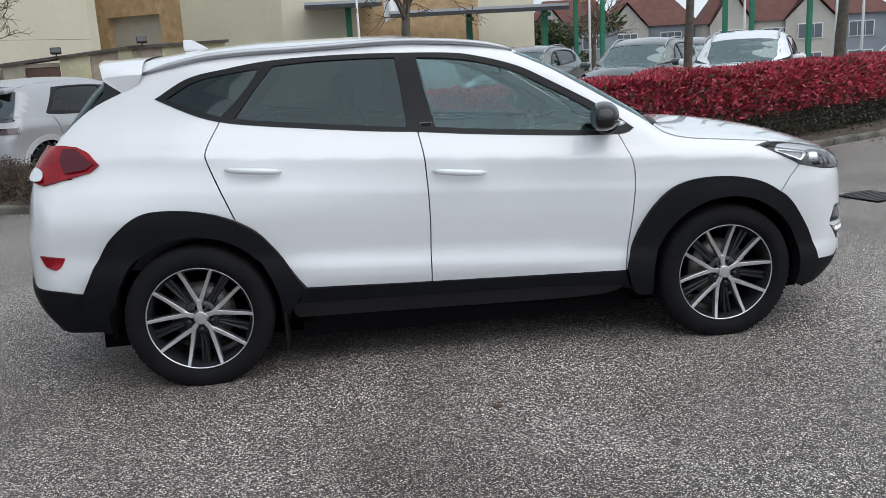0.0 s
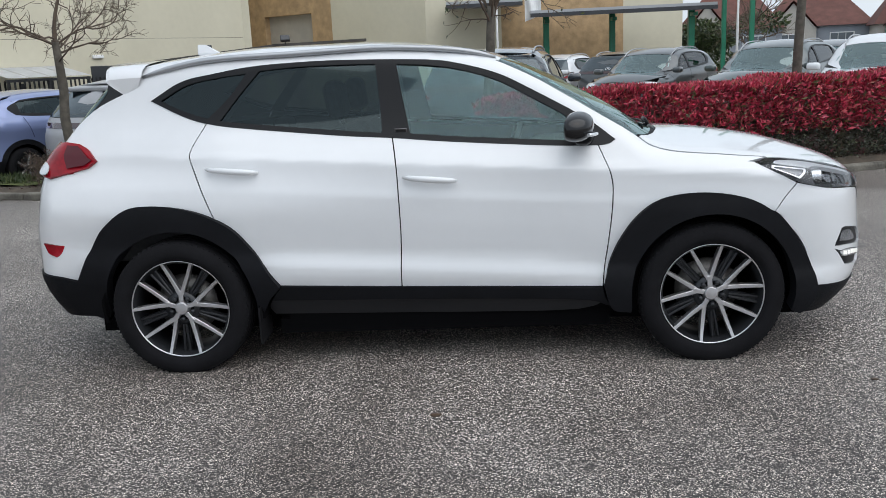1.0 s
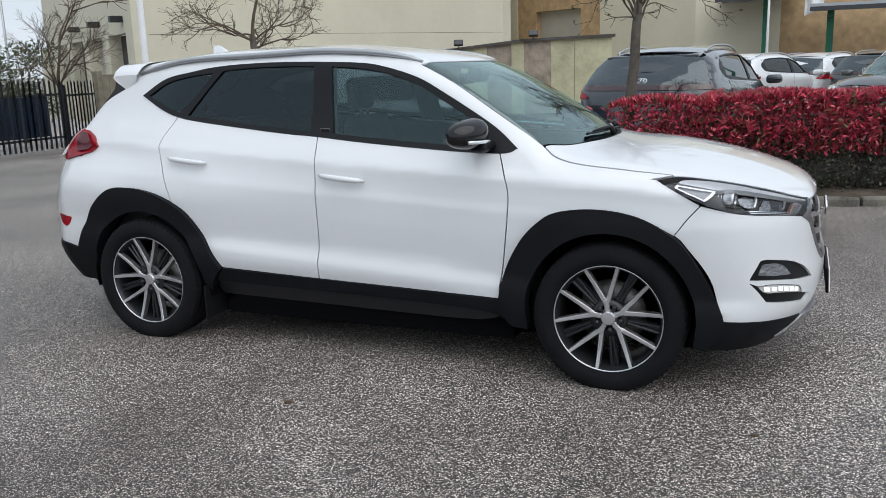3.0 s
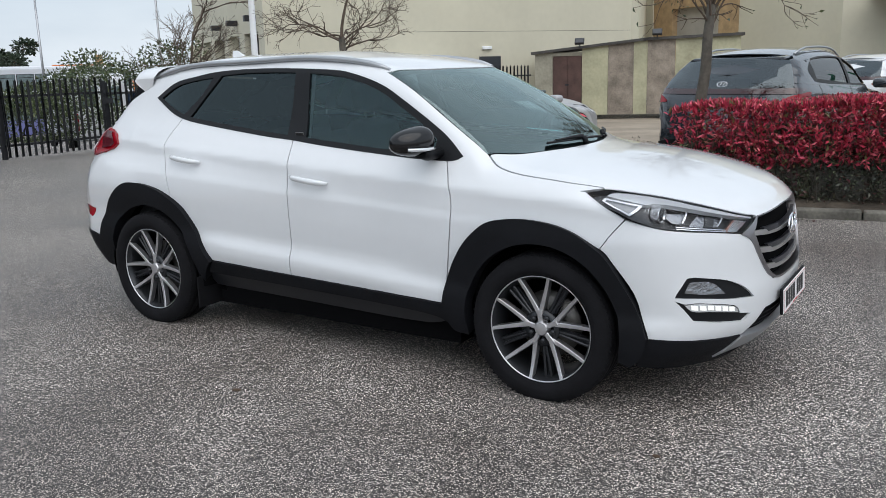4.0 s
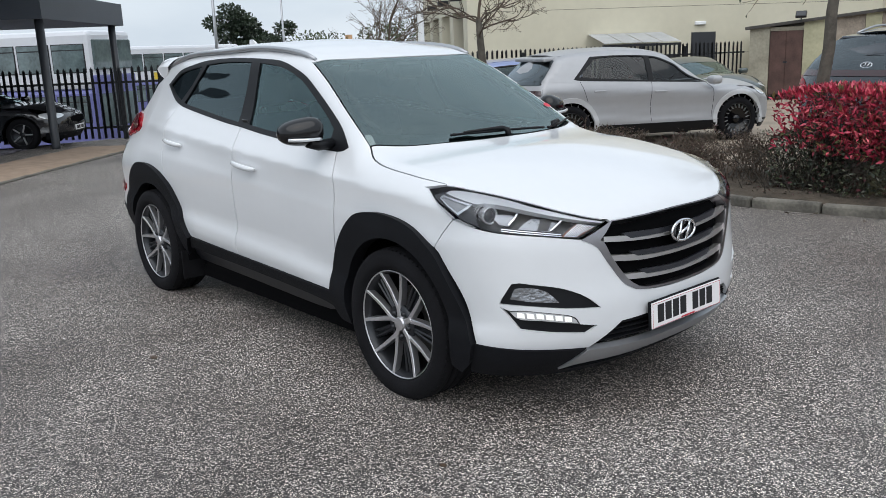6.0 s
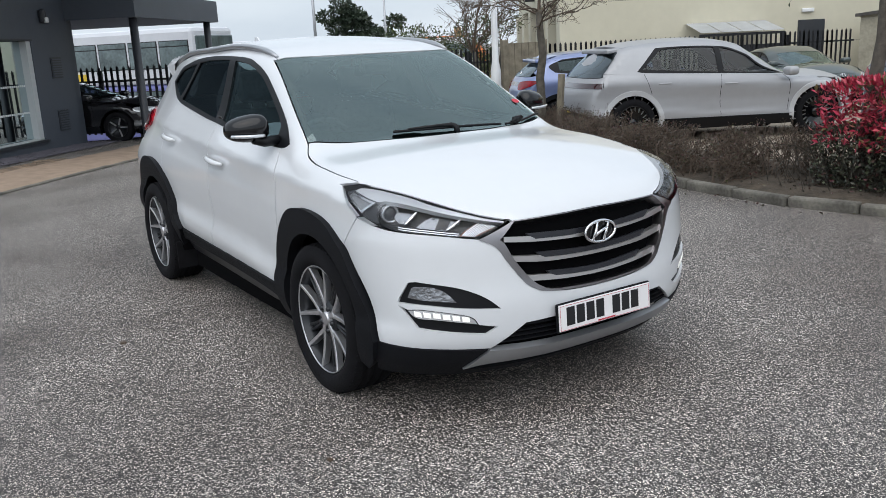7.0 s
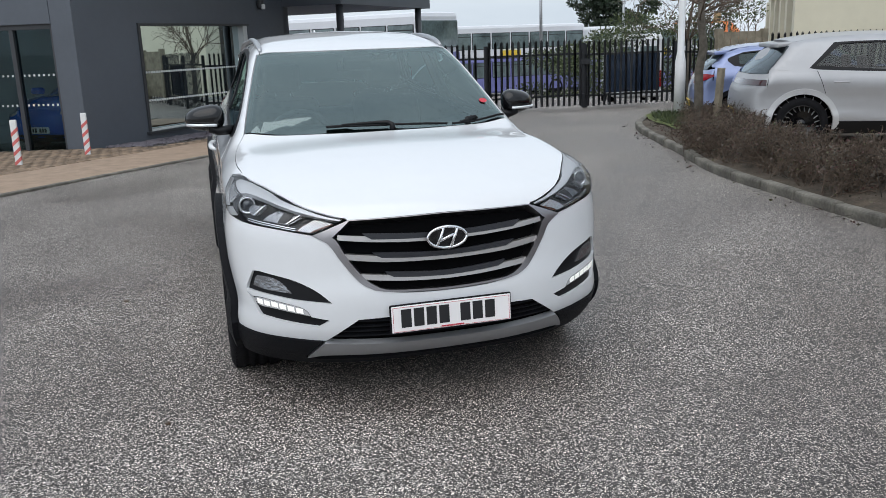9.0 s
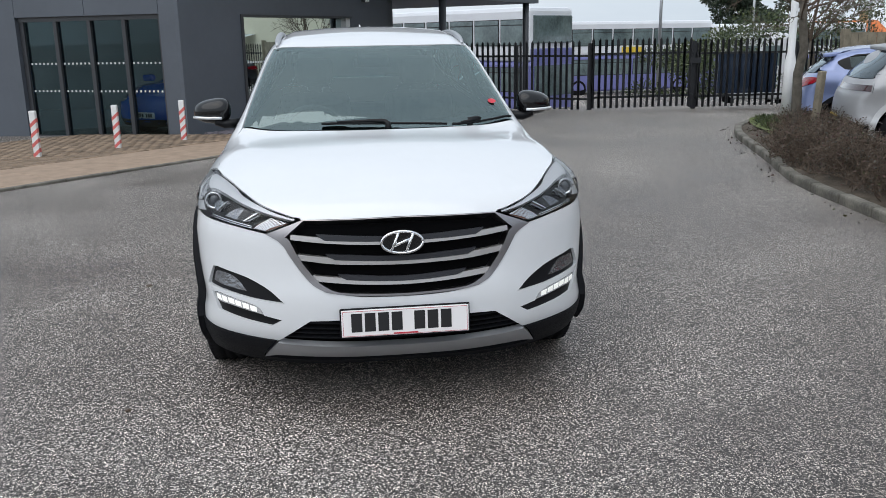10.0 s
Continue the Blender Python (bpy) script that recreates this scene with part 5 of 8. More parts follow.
def plain_wheel(parent, x, y, radius, spokes, rim_mat, face_mat, twist=0.0):
    q = -1 if y < 0 else 1
    hold = new("wheel")
    hold.parent = parent
    hold.matrix_local = pose(x, y, radius, 90 * -q, 0, 0)
    r = radius - 0.11
    bm = bmesh.new()
    lathe(bm, [(r, -0.2), (r + 0.02, -0.215), (radius - 0.02, -0.205), (radius, -0.17), (radius, -0.03), (radius - 0.01, 0.005), (radius - 0.035, 0.025), (r + 0.025, 0.03), (r, 0.012)], 40)
    part("tyre", bm, rubber, hold)
    bm = bmesh.new()
    lathe(bm, [(r + 0.002, 0.014), (r - 0.006, 0.018), (r - 0.016, 0.0), (r - 0.025, -0.06), (0.05, -0.07), (0.0, -0.07)], 40)
    part("rim", bm, rim_mat, hold)
    bm = bmesh.new()
    lathe(bm, [(0.07, -0.03), (0.06, -0.002), (0.0, 0.002)], 20)
    part("centre_cap", bm, rim_mat, hold)
    for i in range(spokes):
        bm = bmesh.new()
        half = 0.0065 if twist else 0.013
        vs = box(bm, (0.05 if not twist else 0.13, -half, -0.03), (r - 0.006, half, 0.004), None, 0.003, 1)
        for v in vs:
            a = twist * (v.co.x - 0.05) / r
            v.co.y += a * 0.12
        bmesh.ops.transform(bm, matrix=pose(0, 0, 0, 0, 0, 360 * i / spokes), verts=list(bm.verts))
        part("spoke", bm, face_mat, hold)


def parked_car(label, at, s, paint, side_glass, group="", detail=0.09, cladding=None, head=None, tail=None, grille=None, spokes=10, twist=0.0, wheel_r=0.34, rim=None, face=None,
               rails=False, rear_plate=None, front_plate=False, light_bar=None, badge_rear=False, badge_front=False, quarter=True, lower=None, spoiler=True, arch_mat=None, name="car"):
    """A parked car on its shell, with glass, lamps, wheels and trim."""
    d = s.dims
    ob = thing(name, label, "car", at, group)
    nose, tl, wb, w, h, belt = d["nose"], d["tail"], d["wb"], d["w"], d["h"], d["belt"]
    cowl, header, roof_end = d["cowl"], d["header"], d["roof_end"]
    st = detail
    ra = wheel_r + 0.045
    def gap(c, a0, a1, r=ra):
        return [(c + r * math.cos(math.radians(a)), wheel_r + r * math.sin(math.radians(a))) for a in np.linspace(a0, a1, 11)]
    up = lambda x: belt - 0.05 * x
    edge_y = w - 0.33
    zroof = lambda xs: [(p[0], p[2]) for p in s.onto("top", [(x, -edge_y) for x in xs])]
    x_a, x_c = cowl - 0.1, roof_end + 0.02
    f_x, r_x = wb / 2, -wb / 2
    panel("body_side", s, "right", loop([(x_a + 0.02, up(x_a)), (0, up(0)), (r_x - 0.1, up(r_x))], [(r_x - 0.1, up(r_x)), (tl + 0.34, up(tl) - 0.02)], [(tl + 0.34, up(tl) - 0.02), (tl + 0.3, 0.7), (tl + 0.32, 0.3)],
          [(tl + 0.32, 0.3), (r_x - ra, 0.27)], gap(r_x, 192, -12), [(r_x + ra, 0.27), (f_x - ra, 0.27)], gap(f_x, 192, -12), [(f_x + ra, 0.27), (nose - 0.42, 0.3)],
          [(nose - 0.42, 0.3), (nose - 0.38, 0.6), (nose - 0.42, d["nose_z"] - 0.07)], [(nose - 0.42, d["nose_z"] - 0.07), (nose - 0.6, d["nose_z"] + 0.0), (f_x, d["bonnet_z"] - 0.06), (cowl, d["bonnet_z"] - 0.03)]),
          paint, ob, step=st)
    xs = list(np.linspace(x_a - 0.06, header, 5)) + list(np.linspace(header, roof_end, 8))[1:]
    roofline = zroof(xs)
    top_line = []
    for x, z in roofline:
        top_line.append((x - (0.05 if x > header else 0), z - (0.1 if x > header - 0.1 else 0.075)))
    top_line = [(x_a - 0.04, up(x_a) + 0.012)] + [p for p in top_line if p[1] > up(p[0]) + 0.05 and p[0] > x_c + 0.0]
    rear_low = r_x - 0.06 if quarter else r_x + 0.06
    cut = rear_low - 0.05 if quarter else rear_low + 0.34
    rt = rear_low + (0.06 if quarter else 0.42)
    z_cut = float(np.interp(cut, [q[0] for q in top_line[::-1]], [q[1] for q in top_line[::-1]]))
    top_line = [p for p in top_line if p[0] > cut] + ([] if quarter else [(cut, z_cut)])
    low_line = [(rear_low, up(rear_low) + 0.03), (r_x + 0.3, up(r_x + 0.3) + 0.012), (0, up(0) + 0.012), (x_a - 0.04, up(x_a) + 0.012)]
    dlo = loop(top_line, [top_line[-1]] + ([(rear_low - 0.1, (top_line[-1][1] + up(rear_low)) / 2 + 0.02)] if quarter else []) + [(rear_low, up(rear_low) + 0.03)], low_line)
    panel("cabin_side", s, "right", loop([(x_a + 0.06, up(x_a) - 0.01)] + roofline[1:], [roofline[-1], (tl + 0.36, h - 0.25), (tl + 0.3, up(tl) + 0.0)], [(tl + 0.3, up(tl) - 0.015), (r_x, up(r_x) - 0.01), (0, up(0) - 0.01), (x_a + 0.06, up(x_a) - 0.01)]), paint, ob, holes=(dlo,), step=st, off=0.002)
    xb = (x_a + rear_low) / 2 + 0.06
    t_at = lambda x: float(np.interp(x, [q[0] for q in top_line[::-1]], [q[1] for q in top_line[::-1]]))
    for a, b in ((x_a - 0.03, xb + 0.03), (xb - 0.03, rear_low + 0.02)):
        o = loop([(a, min(t_at(a), up(a) + 0.02) if a > header else t_at(a))] + [q for q in top_line if b < q[0] < a] + [(b, t_at(b))], [(b, t_at(b)), (b, up(b) + 0.014)], [(b, up(b) + 0.014), (a, up(a) + 0.014)])
        panel("side_window", s, "right", o, side_glass, ob, step=st, off=-0.006, thick=0.002)
    panel("window_trim", s, "right", dlo, satin_black, ob, holes=(
        loop([(x_a - 0.13, up(x_a) + 0.035)] + [(x - 0.02, z - 0.018) for x, z in top_line if xb + 0.05 < x < x_a - 0.16] + [(xb + 0.045, t_at(xb) - 0.02)], [(xb + 0.045, t_at(xb) - 0.02), (xb + 0.045, up(xb) + 0.035)], [(xb + 0.045, up(xb) + 0.035), (x_a - 0.13, up(x_a) + 0.035)]),
        loop([(xb - 0.045, t_at(xb) - 0.02)] + [(x, z - 0.018) for x, z in top_line if rt + 0.02 < x < xb - 0.07] + [(rt, t_at(rt) - 0.03)], [(rt, t_at(rt) - 0.03), (rear_low + 0.09, up(rear_low) + 0.06)], [(rear_low + 0.09, up(rear_low) + 0.06), (xb - 0.045, up(xb) + 0.035)])),
        step=st, off=0.004, thick=0.015)
    sy = edge_y + 0.05
    scr = loop([(header, -edge_y), (header + 0.14, 0), (header, edge_y)], [(header, edge_y), (cowl - 0.16, sy + 0.08)], [(cowl - 0.16, sy + 0.08), (cowl, 0.4), (cowl + 0.04, 0), (cowl, -0.4), (cowl - 0.16, -sy - 0.08)], [(cowl - 0.16, -sy - 0.08), (header, -edge_y)])
    panel("windscreen", s, "top", scr, screen_glass, ob, step=st, off=-0.002, thick=0.003, both=False)
    panel("roof", s, "top", loop([(header + 0.02, -edge_y), (header + 0.14, 0), (header + 0.02, edge_y)], [(header, edge_y), (roof_end, edge_y)], [(roof_end, edge_y), (roof_end - 0.06, 0), (roof_end, -edge_y)], [(roof_end, -edge_y), (header, -edge_y)]), paint, ob, step=st, off=0.003, both=False)
    nz = nose - 0.14
    panel("bonnet", s, "top", loop([(cowl - 0.12, -w + 0.16), (cowl + 0.05, -0.4), (cowl + 0.09, 0), (cowl + 0.05, 0.4), (cowl - 0.12, w - 0.16)], [(cowl, w - 0.12), (f_x + 0.1, w - 0.13), (nose - 0.5, w - 0.22)],
          [(nose - 0.5, w - 0.22), (nz, 0.4), (nz + 0.03, 0), (nz, -0.4), (nose - 0.5, -w + 0.22)], [(nose - 0.5, -w + 0.22), (f_x + 0.1, -w + 0.13), (cowl, -w + 0.12)]), paint, ob, step=st, off=0.004, both=False)
    zt = d["nose_z"] + 0.02
    af, ab = (math.degrees(math.atan2(w - 0.05, q)) for q in (nose - 0.41 - 1.0, -1.0 - (tl + 0.31)))
    panel("front_bumper", s, "front", loop([(af, 0.3), (af, zt - 0.05)], [(af, zt - 0.05), (30, zt), (0, zt + 0.01), (-30, zt), (-af, zt - 0.05)], [(-af, zt - 0.05), (-af, 0.3)], [(-af, 0.3), (0, 0.26), (af, 0.3)]), paint, ob, step=st, off=0.003, both=False)
    panel("rear_panel", s, "back", loop([(ab, 0.33), (ab, belt + 0.06)], [(ab, belt + 0.06), (36, belt + 0.03), (0, belt + 0.03), (-36, belt + 0.03), (-ab, belt + 0.06)], [(-ab, belt + 0.06), (-ab, 0.33)], [(-ab, 0.33), (0, 0.3), (ab, 0.33)]), paint, ob, step=st, off=0.003, both=False)
    panel("rear_window", s, "back", loop([(40, belt + 0.035), (0, belt + 0.035), (-40, belt + 0.035)], [(-40, belt + 0.035), (-44, h - 0.17)], [(-44, h - 0.17), (0, h - 0.13), (44, h - 0.17)], [(44, h - 0.17), (40, belt + 0.035)]), rear_glass, ob, step=st, off=0.006, both=False)
    low = lower or black_plastic
    panel("lower_trim", s, "right", loop([(r_x + ra + 0.03, 0.4), (f_x - ra - 0.03, 0.38)], [(f_x - ra - 0.03, 0.38), (f_x - ra - 0.01, 0.23)], [(f_x - ra - 0.01, 0.23), (r_x + ra, 0.23)], [(r_x + ra, 0.23), (r_x + ra + 0.03, 0.4)]), low, ob, step=st, off=0.012, thick=0.03)
    panel("rear_lower_bumper", s, "back", loop([(ab, 0.46), (20, 0.54), (-20, 0.54), (-ab, 0.46)], [(-ab, 0.46), (-ab, 0.28)], [(-ab, 0.28), (0, 0.25), (ab, 0.28)], [(ab, 0.28), (ab, 0.46)]), low, ob, step=st, off=0.012, both=False)
    panel("front_lower_bumper", s, "front", loop([(af, 0.36), (20, 0.34), (-20, 0.34), (-af, 0.36)], [(-af, 0.36), (-af, 0.22)], [(-af, 0.22), (0, 0.21), (af, 0.22)], [(af, 0.22), (af, 0.36)]), low, ob, step=st, off=0.01, both=False)
    for c in (f_x, r_x):
        am = arch_mat or (cladding if cladding else paint)
        panel("arch_trim", s, "right", loop(gap(c, 190, -10, ra + (0.075 if cladding or arch_mat else 0.02)), gap(c, -10, 190)), am, ob, step=min(st, 0.05), off=0.012, thick=0.04)
    if head:
        panel("headlamp", s, "front", closed(head), clear_lens, ob, step=0.05, off=0.008)
    if grille:
        panel("grille", s, "front", closed(grille + flip(grille)), cavity_shade, ob, step=0.06, off=0.006, both=False)
    if tail:
        panel("tail_lamp", s, "back", closed(tail), red_lens, ob, step=0.05, off=0.014, thick=0.02)
    if light_bar:
        z0, z1, wd = light_bar
        panel("light_bar", s, "back", loop([(wd, z0), (0, z0), (-wd, z0)], [(-wd, z0), (-wd, z1)], [(-wd, z1), (0, z1), (wd, z1)], [(wd, z1), (wd, z0)]), dark_lens, ob, step=0.06, off=0.012, both=False)
    if spoiler:
        bm = bmesh.new()
        z0 = float(s.onto("top", [(roof_end + 0.05, 0)])[0][2])
        vs = box(bm, (roof_end - 0.2, -edge_y, z0 - 0.06), (roof_end + 0.06, edge_y, z0 + 0.004), None, 0.02, 2)
        for v in vs:
            v.co.z -= 0.12 * (v.co.y / edge_y) ** 2 * 0.4 + max(0, roof_end - v.co.x) * 0.12
        part("roof_spoiler", bm, paint, ob)
    for x, z0, use, turn in ((nose + 0.004, 0.42, front_plate, 90), (tl - 0.012, 0.62 if rear_plate != "low" else 0.5, rear_plate, -90)):
        if use:
            pl = new("number_plate")
            pl.parent = ob
            pl.matrix_local = pose(x, 0, z0, 90, 0, turn)
            bm = bmesh.new()
            box(bm, (-0.26, -0.055, -0.012), (0.26, 0.055, 0.004), None, 0.004)
            part("plate_board", bm, plate_yellow if turn < 0 else plate_white, pl)
            for k in (-0.2, -0.145, -0.09, -0.035, 0.06, 0.115, 0.17):
                bm = bmesh.new()
                box(bm, (k, -0.035, 0.003), (k + 0.04, 0.035, 0.007))
                part("plate_bar", bm, ink, pl)
    for use, x, z0, turn, lean in ((badge_front, nose - 0.03, d["nose_z"] - 0.06, 90, 70), (badge_rear, s.onto("back", [(0, belt + 0.09)])[0][0] - 0.012, belt + 0.09, -90, 62)):
        if use:
            bm = bmesh.new()
            m = pose(x, 0, z0, lean, 0, turn)
            tube(bm, [m @ Vector((0.065 * math.cos(a), 0.035 * math.sin(a), 0)) for a in np.linspace(0, 2 * math.pi, 25)], 0.006, 6)
            for q in (-1, 1):
                tube(bm, [m @ Vector((q * 0.02 - 0.012, -0.028, 0)), m @ Vector((q * 0.02 + 0.012, 0.028, 0))], 0.006, 6)
            part("badge", bm, chrome, ob, "plain oval badge")
    if rails:
        for q in (-1, 1):
            xs2 = np.linspace(header + 0.05, roof_end + 0.1, 16)
            zz2 = [p[2] for p in s.onto("top", [(x, edge_y - 0.01) for x in xs2])]
            bm = bmesh.new()
            tube(bm, [(x, q * (edge_y - 0.01), z + 0.004 + 0.035 * min(1, min(i, 15 - i) / 3)) for i, (x, z) in enumerate(zip(xs2, zz2))], 0.014, 6)
            part("roof_rail", bm, satin_black if rails == 2 else silver_paint, ob)
    for q in (-1, 1):
        bm = bmesh.new()
        box(bm, (-0.09, -0.11, -0.065), (0.09, 0.11, 0.065), pose(x_a - 0.13, q * (w + 0.06), up(x_a) + 0.06), 0.05, 3)
        for f in bm.faces:
            f.smooth = True
        part("door_mirror", bm, paint, ob)
        if detail < 0.085:
            for xa in (xb + 0.05, rear_low + 0.32):
                y0 = float(s.onto("right", [(xa + 0.1, belt - 0.14)])[0][1])
                bm = bmesh.new()
                box(bm, (xa, -0.012, -0.012), (xa + 0.2, 0.012, 0.012), pose(0, q * abs(y0), belt - 0.14 - 0.045 * xa), 0.008, 2)
                part("door_handle", bm, paint, ob)
    # shut lines of the doors, as thin dark strips let into the side
    for x0 in (x_a - 0.12, xb, rear_low + 0.12):
        bow = 0.03 if x0 > xb else -0.02
        pts = [(x0 + bow * math.sin(math.pi * k / 6), up(x0) - (up(x0) - 0.42) * k / 6) for k in range(7)]
        if x0 < xb - 0.2:
            pts = [(x0 - 0.02 + 0.02 * k, up(x0) - (up(x0) - 0.78) * k / 6) for k in range(7)]
        panel("shut_line", s, "right", loop(pts, [(x + 0.007, z) for x, z in pts[::-1]]), cavity_shade, ob, step=0.06, off=0.0025, thick=0.001)
    for lo, hi in (((tl + 0.35, -w + 0.35, 0.2), (nose - 0.4, w - 0.35, 0.26)), ((cowl - 0.4, -w + 0.14, 0.26), (cowl - 0.3, w - 0.14, belt - 0.1)), ((r_x + ra, -w + 0.1, 0.22), (f_x - ra, w - 0.1, 0.3))):
        bm = bmesh.new()
        box(bm, lo, hi)
        part("underbody", bm, cavity_shade, ob)
    for c in (f_x, r_x):
        for q in (-1, 1):
            bm = bmesh.new()
            lathe(bm, [(ra + 0.01, 0.0), (ra + 0.03, 0.3), (0.0, 0.31)], 20, pose(c, q * (w - 0.04), wheel_r, 90 * q, 0, 0))
            bmesh.ops.delete(bm, geom=[v for v in bm.verts if v.co.z < 0.25], context="VERTS")
            part("wheel_well", bm, cavity_shade, ob)
    panel("door_card", s, "right", loop([(x_a, up(x_a) - 0.02), (r_x, up(r_x) - 0.02), (tl + 0.4, up(tl) - 0.05)], [(tl + 0.4, 0.8), (x_a, 0.8)]), cavity_shade, ob, step=0.15, off=-0.04, thick=0.002)
    bm = bmesh.new()
    box(bm, (cowl - 0.62, -w + 0.16, 0.7), (cowl - 0.1, w - 0.16, belt - 0.06), None, 0.06)
    part("dashboard", bm, cabin_trim, ob)
    for x0 in (xb - 0.35, rear_low + 0.12):
        for y in (-0.36, 0.36):
            bm = bmesh.new()
            box(bm, (-0.06, -0.24, 0.0), (0.06, 0.24, 0.62), pose(x0, y, 0.5, 0, -12, 0), 0.05, 2)
            box(bm, (-0.05, -0.12, 0.6), (0.04, 0.12, 0.78), pose(x0, y, 0.5, 0, -12, 0), 0.04, 2)
            part("seat", bm, seat_cloth, ob)
    for x in (f_x, r_x):
        for y in (-1, 1):
            plain_wheel(ob, x, y * (w - 0.06), wheel_r, spokes, rim or dark_alloy, face or machined, twist)
    return ob


plate_yellow = mat("plate_yellow", (0.75, 0.52, 0.03), 0.4)
silver_car_paint = mat("matt_silver_paint", (0.385, 0.39, 0.405), 0.42, 0.25, coat=0.25, vary=0.03)
silver_light = mat("pale_silver_trim", (0.52, 0.53, 0.54), 0.45, 0.2)
dark_paint = mat("dark_teal_paint", (0.022, 0.029, 0.038), 0.22, 0.2, coat=1.0)
grey_paint = mat("dark_grey_paint", (0.06, 0.068, 0.072), 0.3, 0.4, coat=1.0)
green_paint = mat("dark_green_paint", (0.05, 0.066, 0.064), 0.3, 0.35, coat=1.0)
black_paint = mat("black_paint", (0.01, 0.01, 0.012), 0.2, coat=1.0)
blue_paint = mat("violet_blue_paint", (0.2, 0.25, 0.44), 0.3, 0.35, coat=1.0)
navy_paint = mat("navy_paint", (0.03, 0.05, 0.09), 0.25, 0.3, coat=1.0)
bright_blue_paint = mat("bright_blue_paint", (0.008, 0.09, 0.5), 0.25, 0.0, coat=0.6)
tinted = glass("tinted_glass", (0.3, 0.34, 0.35))
rear_glass = glass("rear_screen_glass", (0.14, 0.17, 0.18), (0.85, 0.95, 1.0), 2.0)

crossover = car_shell(4.635, 3.0, 1.89, 1.59, 0.845, 1.02, 0.86, 1.2, 0.36, -1.62, 1.02, 0.42, 0.05)
suv = car_shell(4.5, 2.68, 1.865, 1.65, 0.87, 1.1, 0.93, 1.12, 0.28, -1.5, 1.12, 0.4)
hatch = car_shell(4.1, 2.58, 1.76, 1.49, 0.82, 1.0, 0.8, 1.1, 0.28, -1.45, 1.03, 0.36)
saloon = car_shell(4.6, 2.75, 1.82, 1.4, 0.9, 0.99, 0.78, 1.05, 0.25, -1.0, 0.99, 0.75)



def repaint(ob, m, old, paint, label):
    """Another car of the same make in another colour."""
    c = copy_thing(ob, m)
    for o in c.children_recursive:
        if o.type == "MESH" and o.data.materials[0] == old:
            o.material_slots[0].link = "OBJECT"
            o.material_slots[0].material = paint
    return tagged(c, label)


def nose_at(x, y, turn, ahead):
    a = math.radians(turn)
    return pose(x - ahead * math.cos(a), y - ahead * math.sin(a), gz(x, y), 0, 0, turn)


head_a = [(50, 0.88), (36, 0.9), (22, 0.86), (28, 0.8), (44, 0.8)]
grille_a = [(0, 0.84), (18, 0.82), (22, 0.7), (14, 0.56), (0, 0.54)]
head_b = [(48, 0.74), (34, 0.76), (24, 0.72), (30, 0.66), (44, 0.66)]
parked_car("matt silver electric hatchback with black and silver turbine wheels", pose(-4.6, 8.8, gz(-4.6, 8.8), 0, 0, 65.4), crossover, silver_car_paint, tinted, "parked cars", 0.075,
           head=[(44, 0.83), (30, 0.84), (30, 0.76), (44, 0.75)], light_bar=(0.9, 0.975, 42), spokes=20, twist=3.2, wheel_r=0.365, rim=gloss_black, face=machined, arch_mat=silver_light, lower=satin_black, rear_plate="low", quarter=False)
blue_car = parked_car("violet blue hatchback with a red light bar and a yellow plate", pose(-6.96, 9.21, gz(-6.96, 9.21), 0, 0, 63), hatch, blue_paint, privacy_glass, "parked cars", 0.085,
                      tail=[(52, 0.98), (40, 1.0), (22, 0.96), (24, 0.84), (40, 0.88)], light_bar=(0.9, 0.97, 30), spokes=5, wheel_r=0.32, rear_plate="low", badge_rear=True, cladding=black_plastic, head=head_b, front_plate=True)
dark_suv = parked_car("dark teal SUV with a rear light bar behind the hedge", pose(0.57, 8.62, gz(0.57, 8.62) + 0.06, 0, 0, 80), suv, dark_paint, tinted, "parked cars", 0.09,
                      tail=[(54, 1.1), (40, 1.075), (33, 1.0), (40, 0.985), (50, 1.02)], light_bar=(1.09, 1.155, 50), spokes=5, rails=1, badge_rear=True, badge_front=True, cladding=black_plastic, head=head_a, grille=grille_a)
for lab, x, y, turn, paint in (
        ("dark grey SUV with roof rails parked nose out", 3.06, 14.5, 236, grey_paint),
        ("large dark green SUV with roof rails parked nose out", 4.95, 11.7, 234, green_paint),
        ("white SUV with a dark windscreen parked nose out", 6.15, 8.95, 238, white_paint),
        ("navy blue SUV parked nose out among other cars", 8.7, 9.3, 200, navy_paint),
        ("dark grey SUV parked behind a row of others", 7.2, 14.6, 236, grey_paint),
        ("black SUV parked at the back of the row", 9.6, 16.5, 236, black_paint)):
    repaint(dark_suv, nose_at(x, y, turn, 2.2), dark_paint, paint, lab)
for lab, x, y, turn, paint in (
        ("white SUV parked tail out in the far row", 1.15, 19.0, 62, white_paint),
        ("white SUV with dark glass parked tail out", 2.75, 21.5, 62, white_paint),
        ("dark grey SUV with a rear light strip parked tail out", 4.4, 19.6, 62, grey_paint)):
    repaint(dark_suv, pose(x, y, gz(x, y), 0, 0, turn), dark_paint, paint, lab)
black_saloon = parked_car("black saloon parked under the showroom canopy", pose(-16.4, 1.35, gz(-16.4, 1.35), 0, 0, 53), saloon, black_paint, tinted, "parked cars", 0.1, head=head_b, spokes=5, front_plate=True, badge_front=True, spoiler=False,
                          grille=[(0, 0.68), (14, 0.66), (16, 0.56), (0, 0.52)], tail=[(52, 0.9), (38, 0.92), (28, 0.88), (34, 0.82), (48, 0.82)])
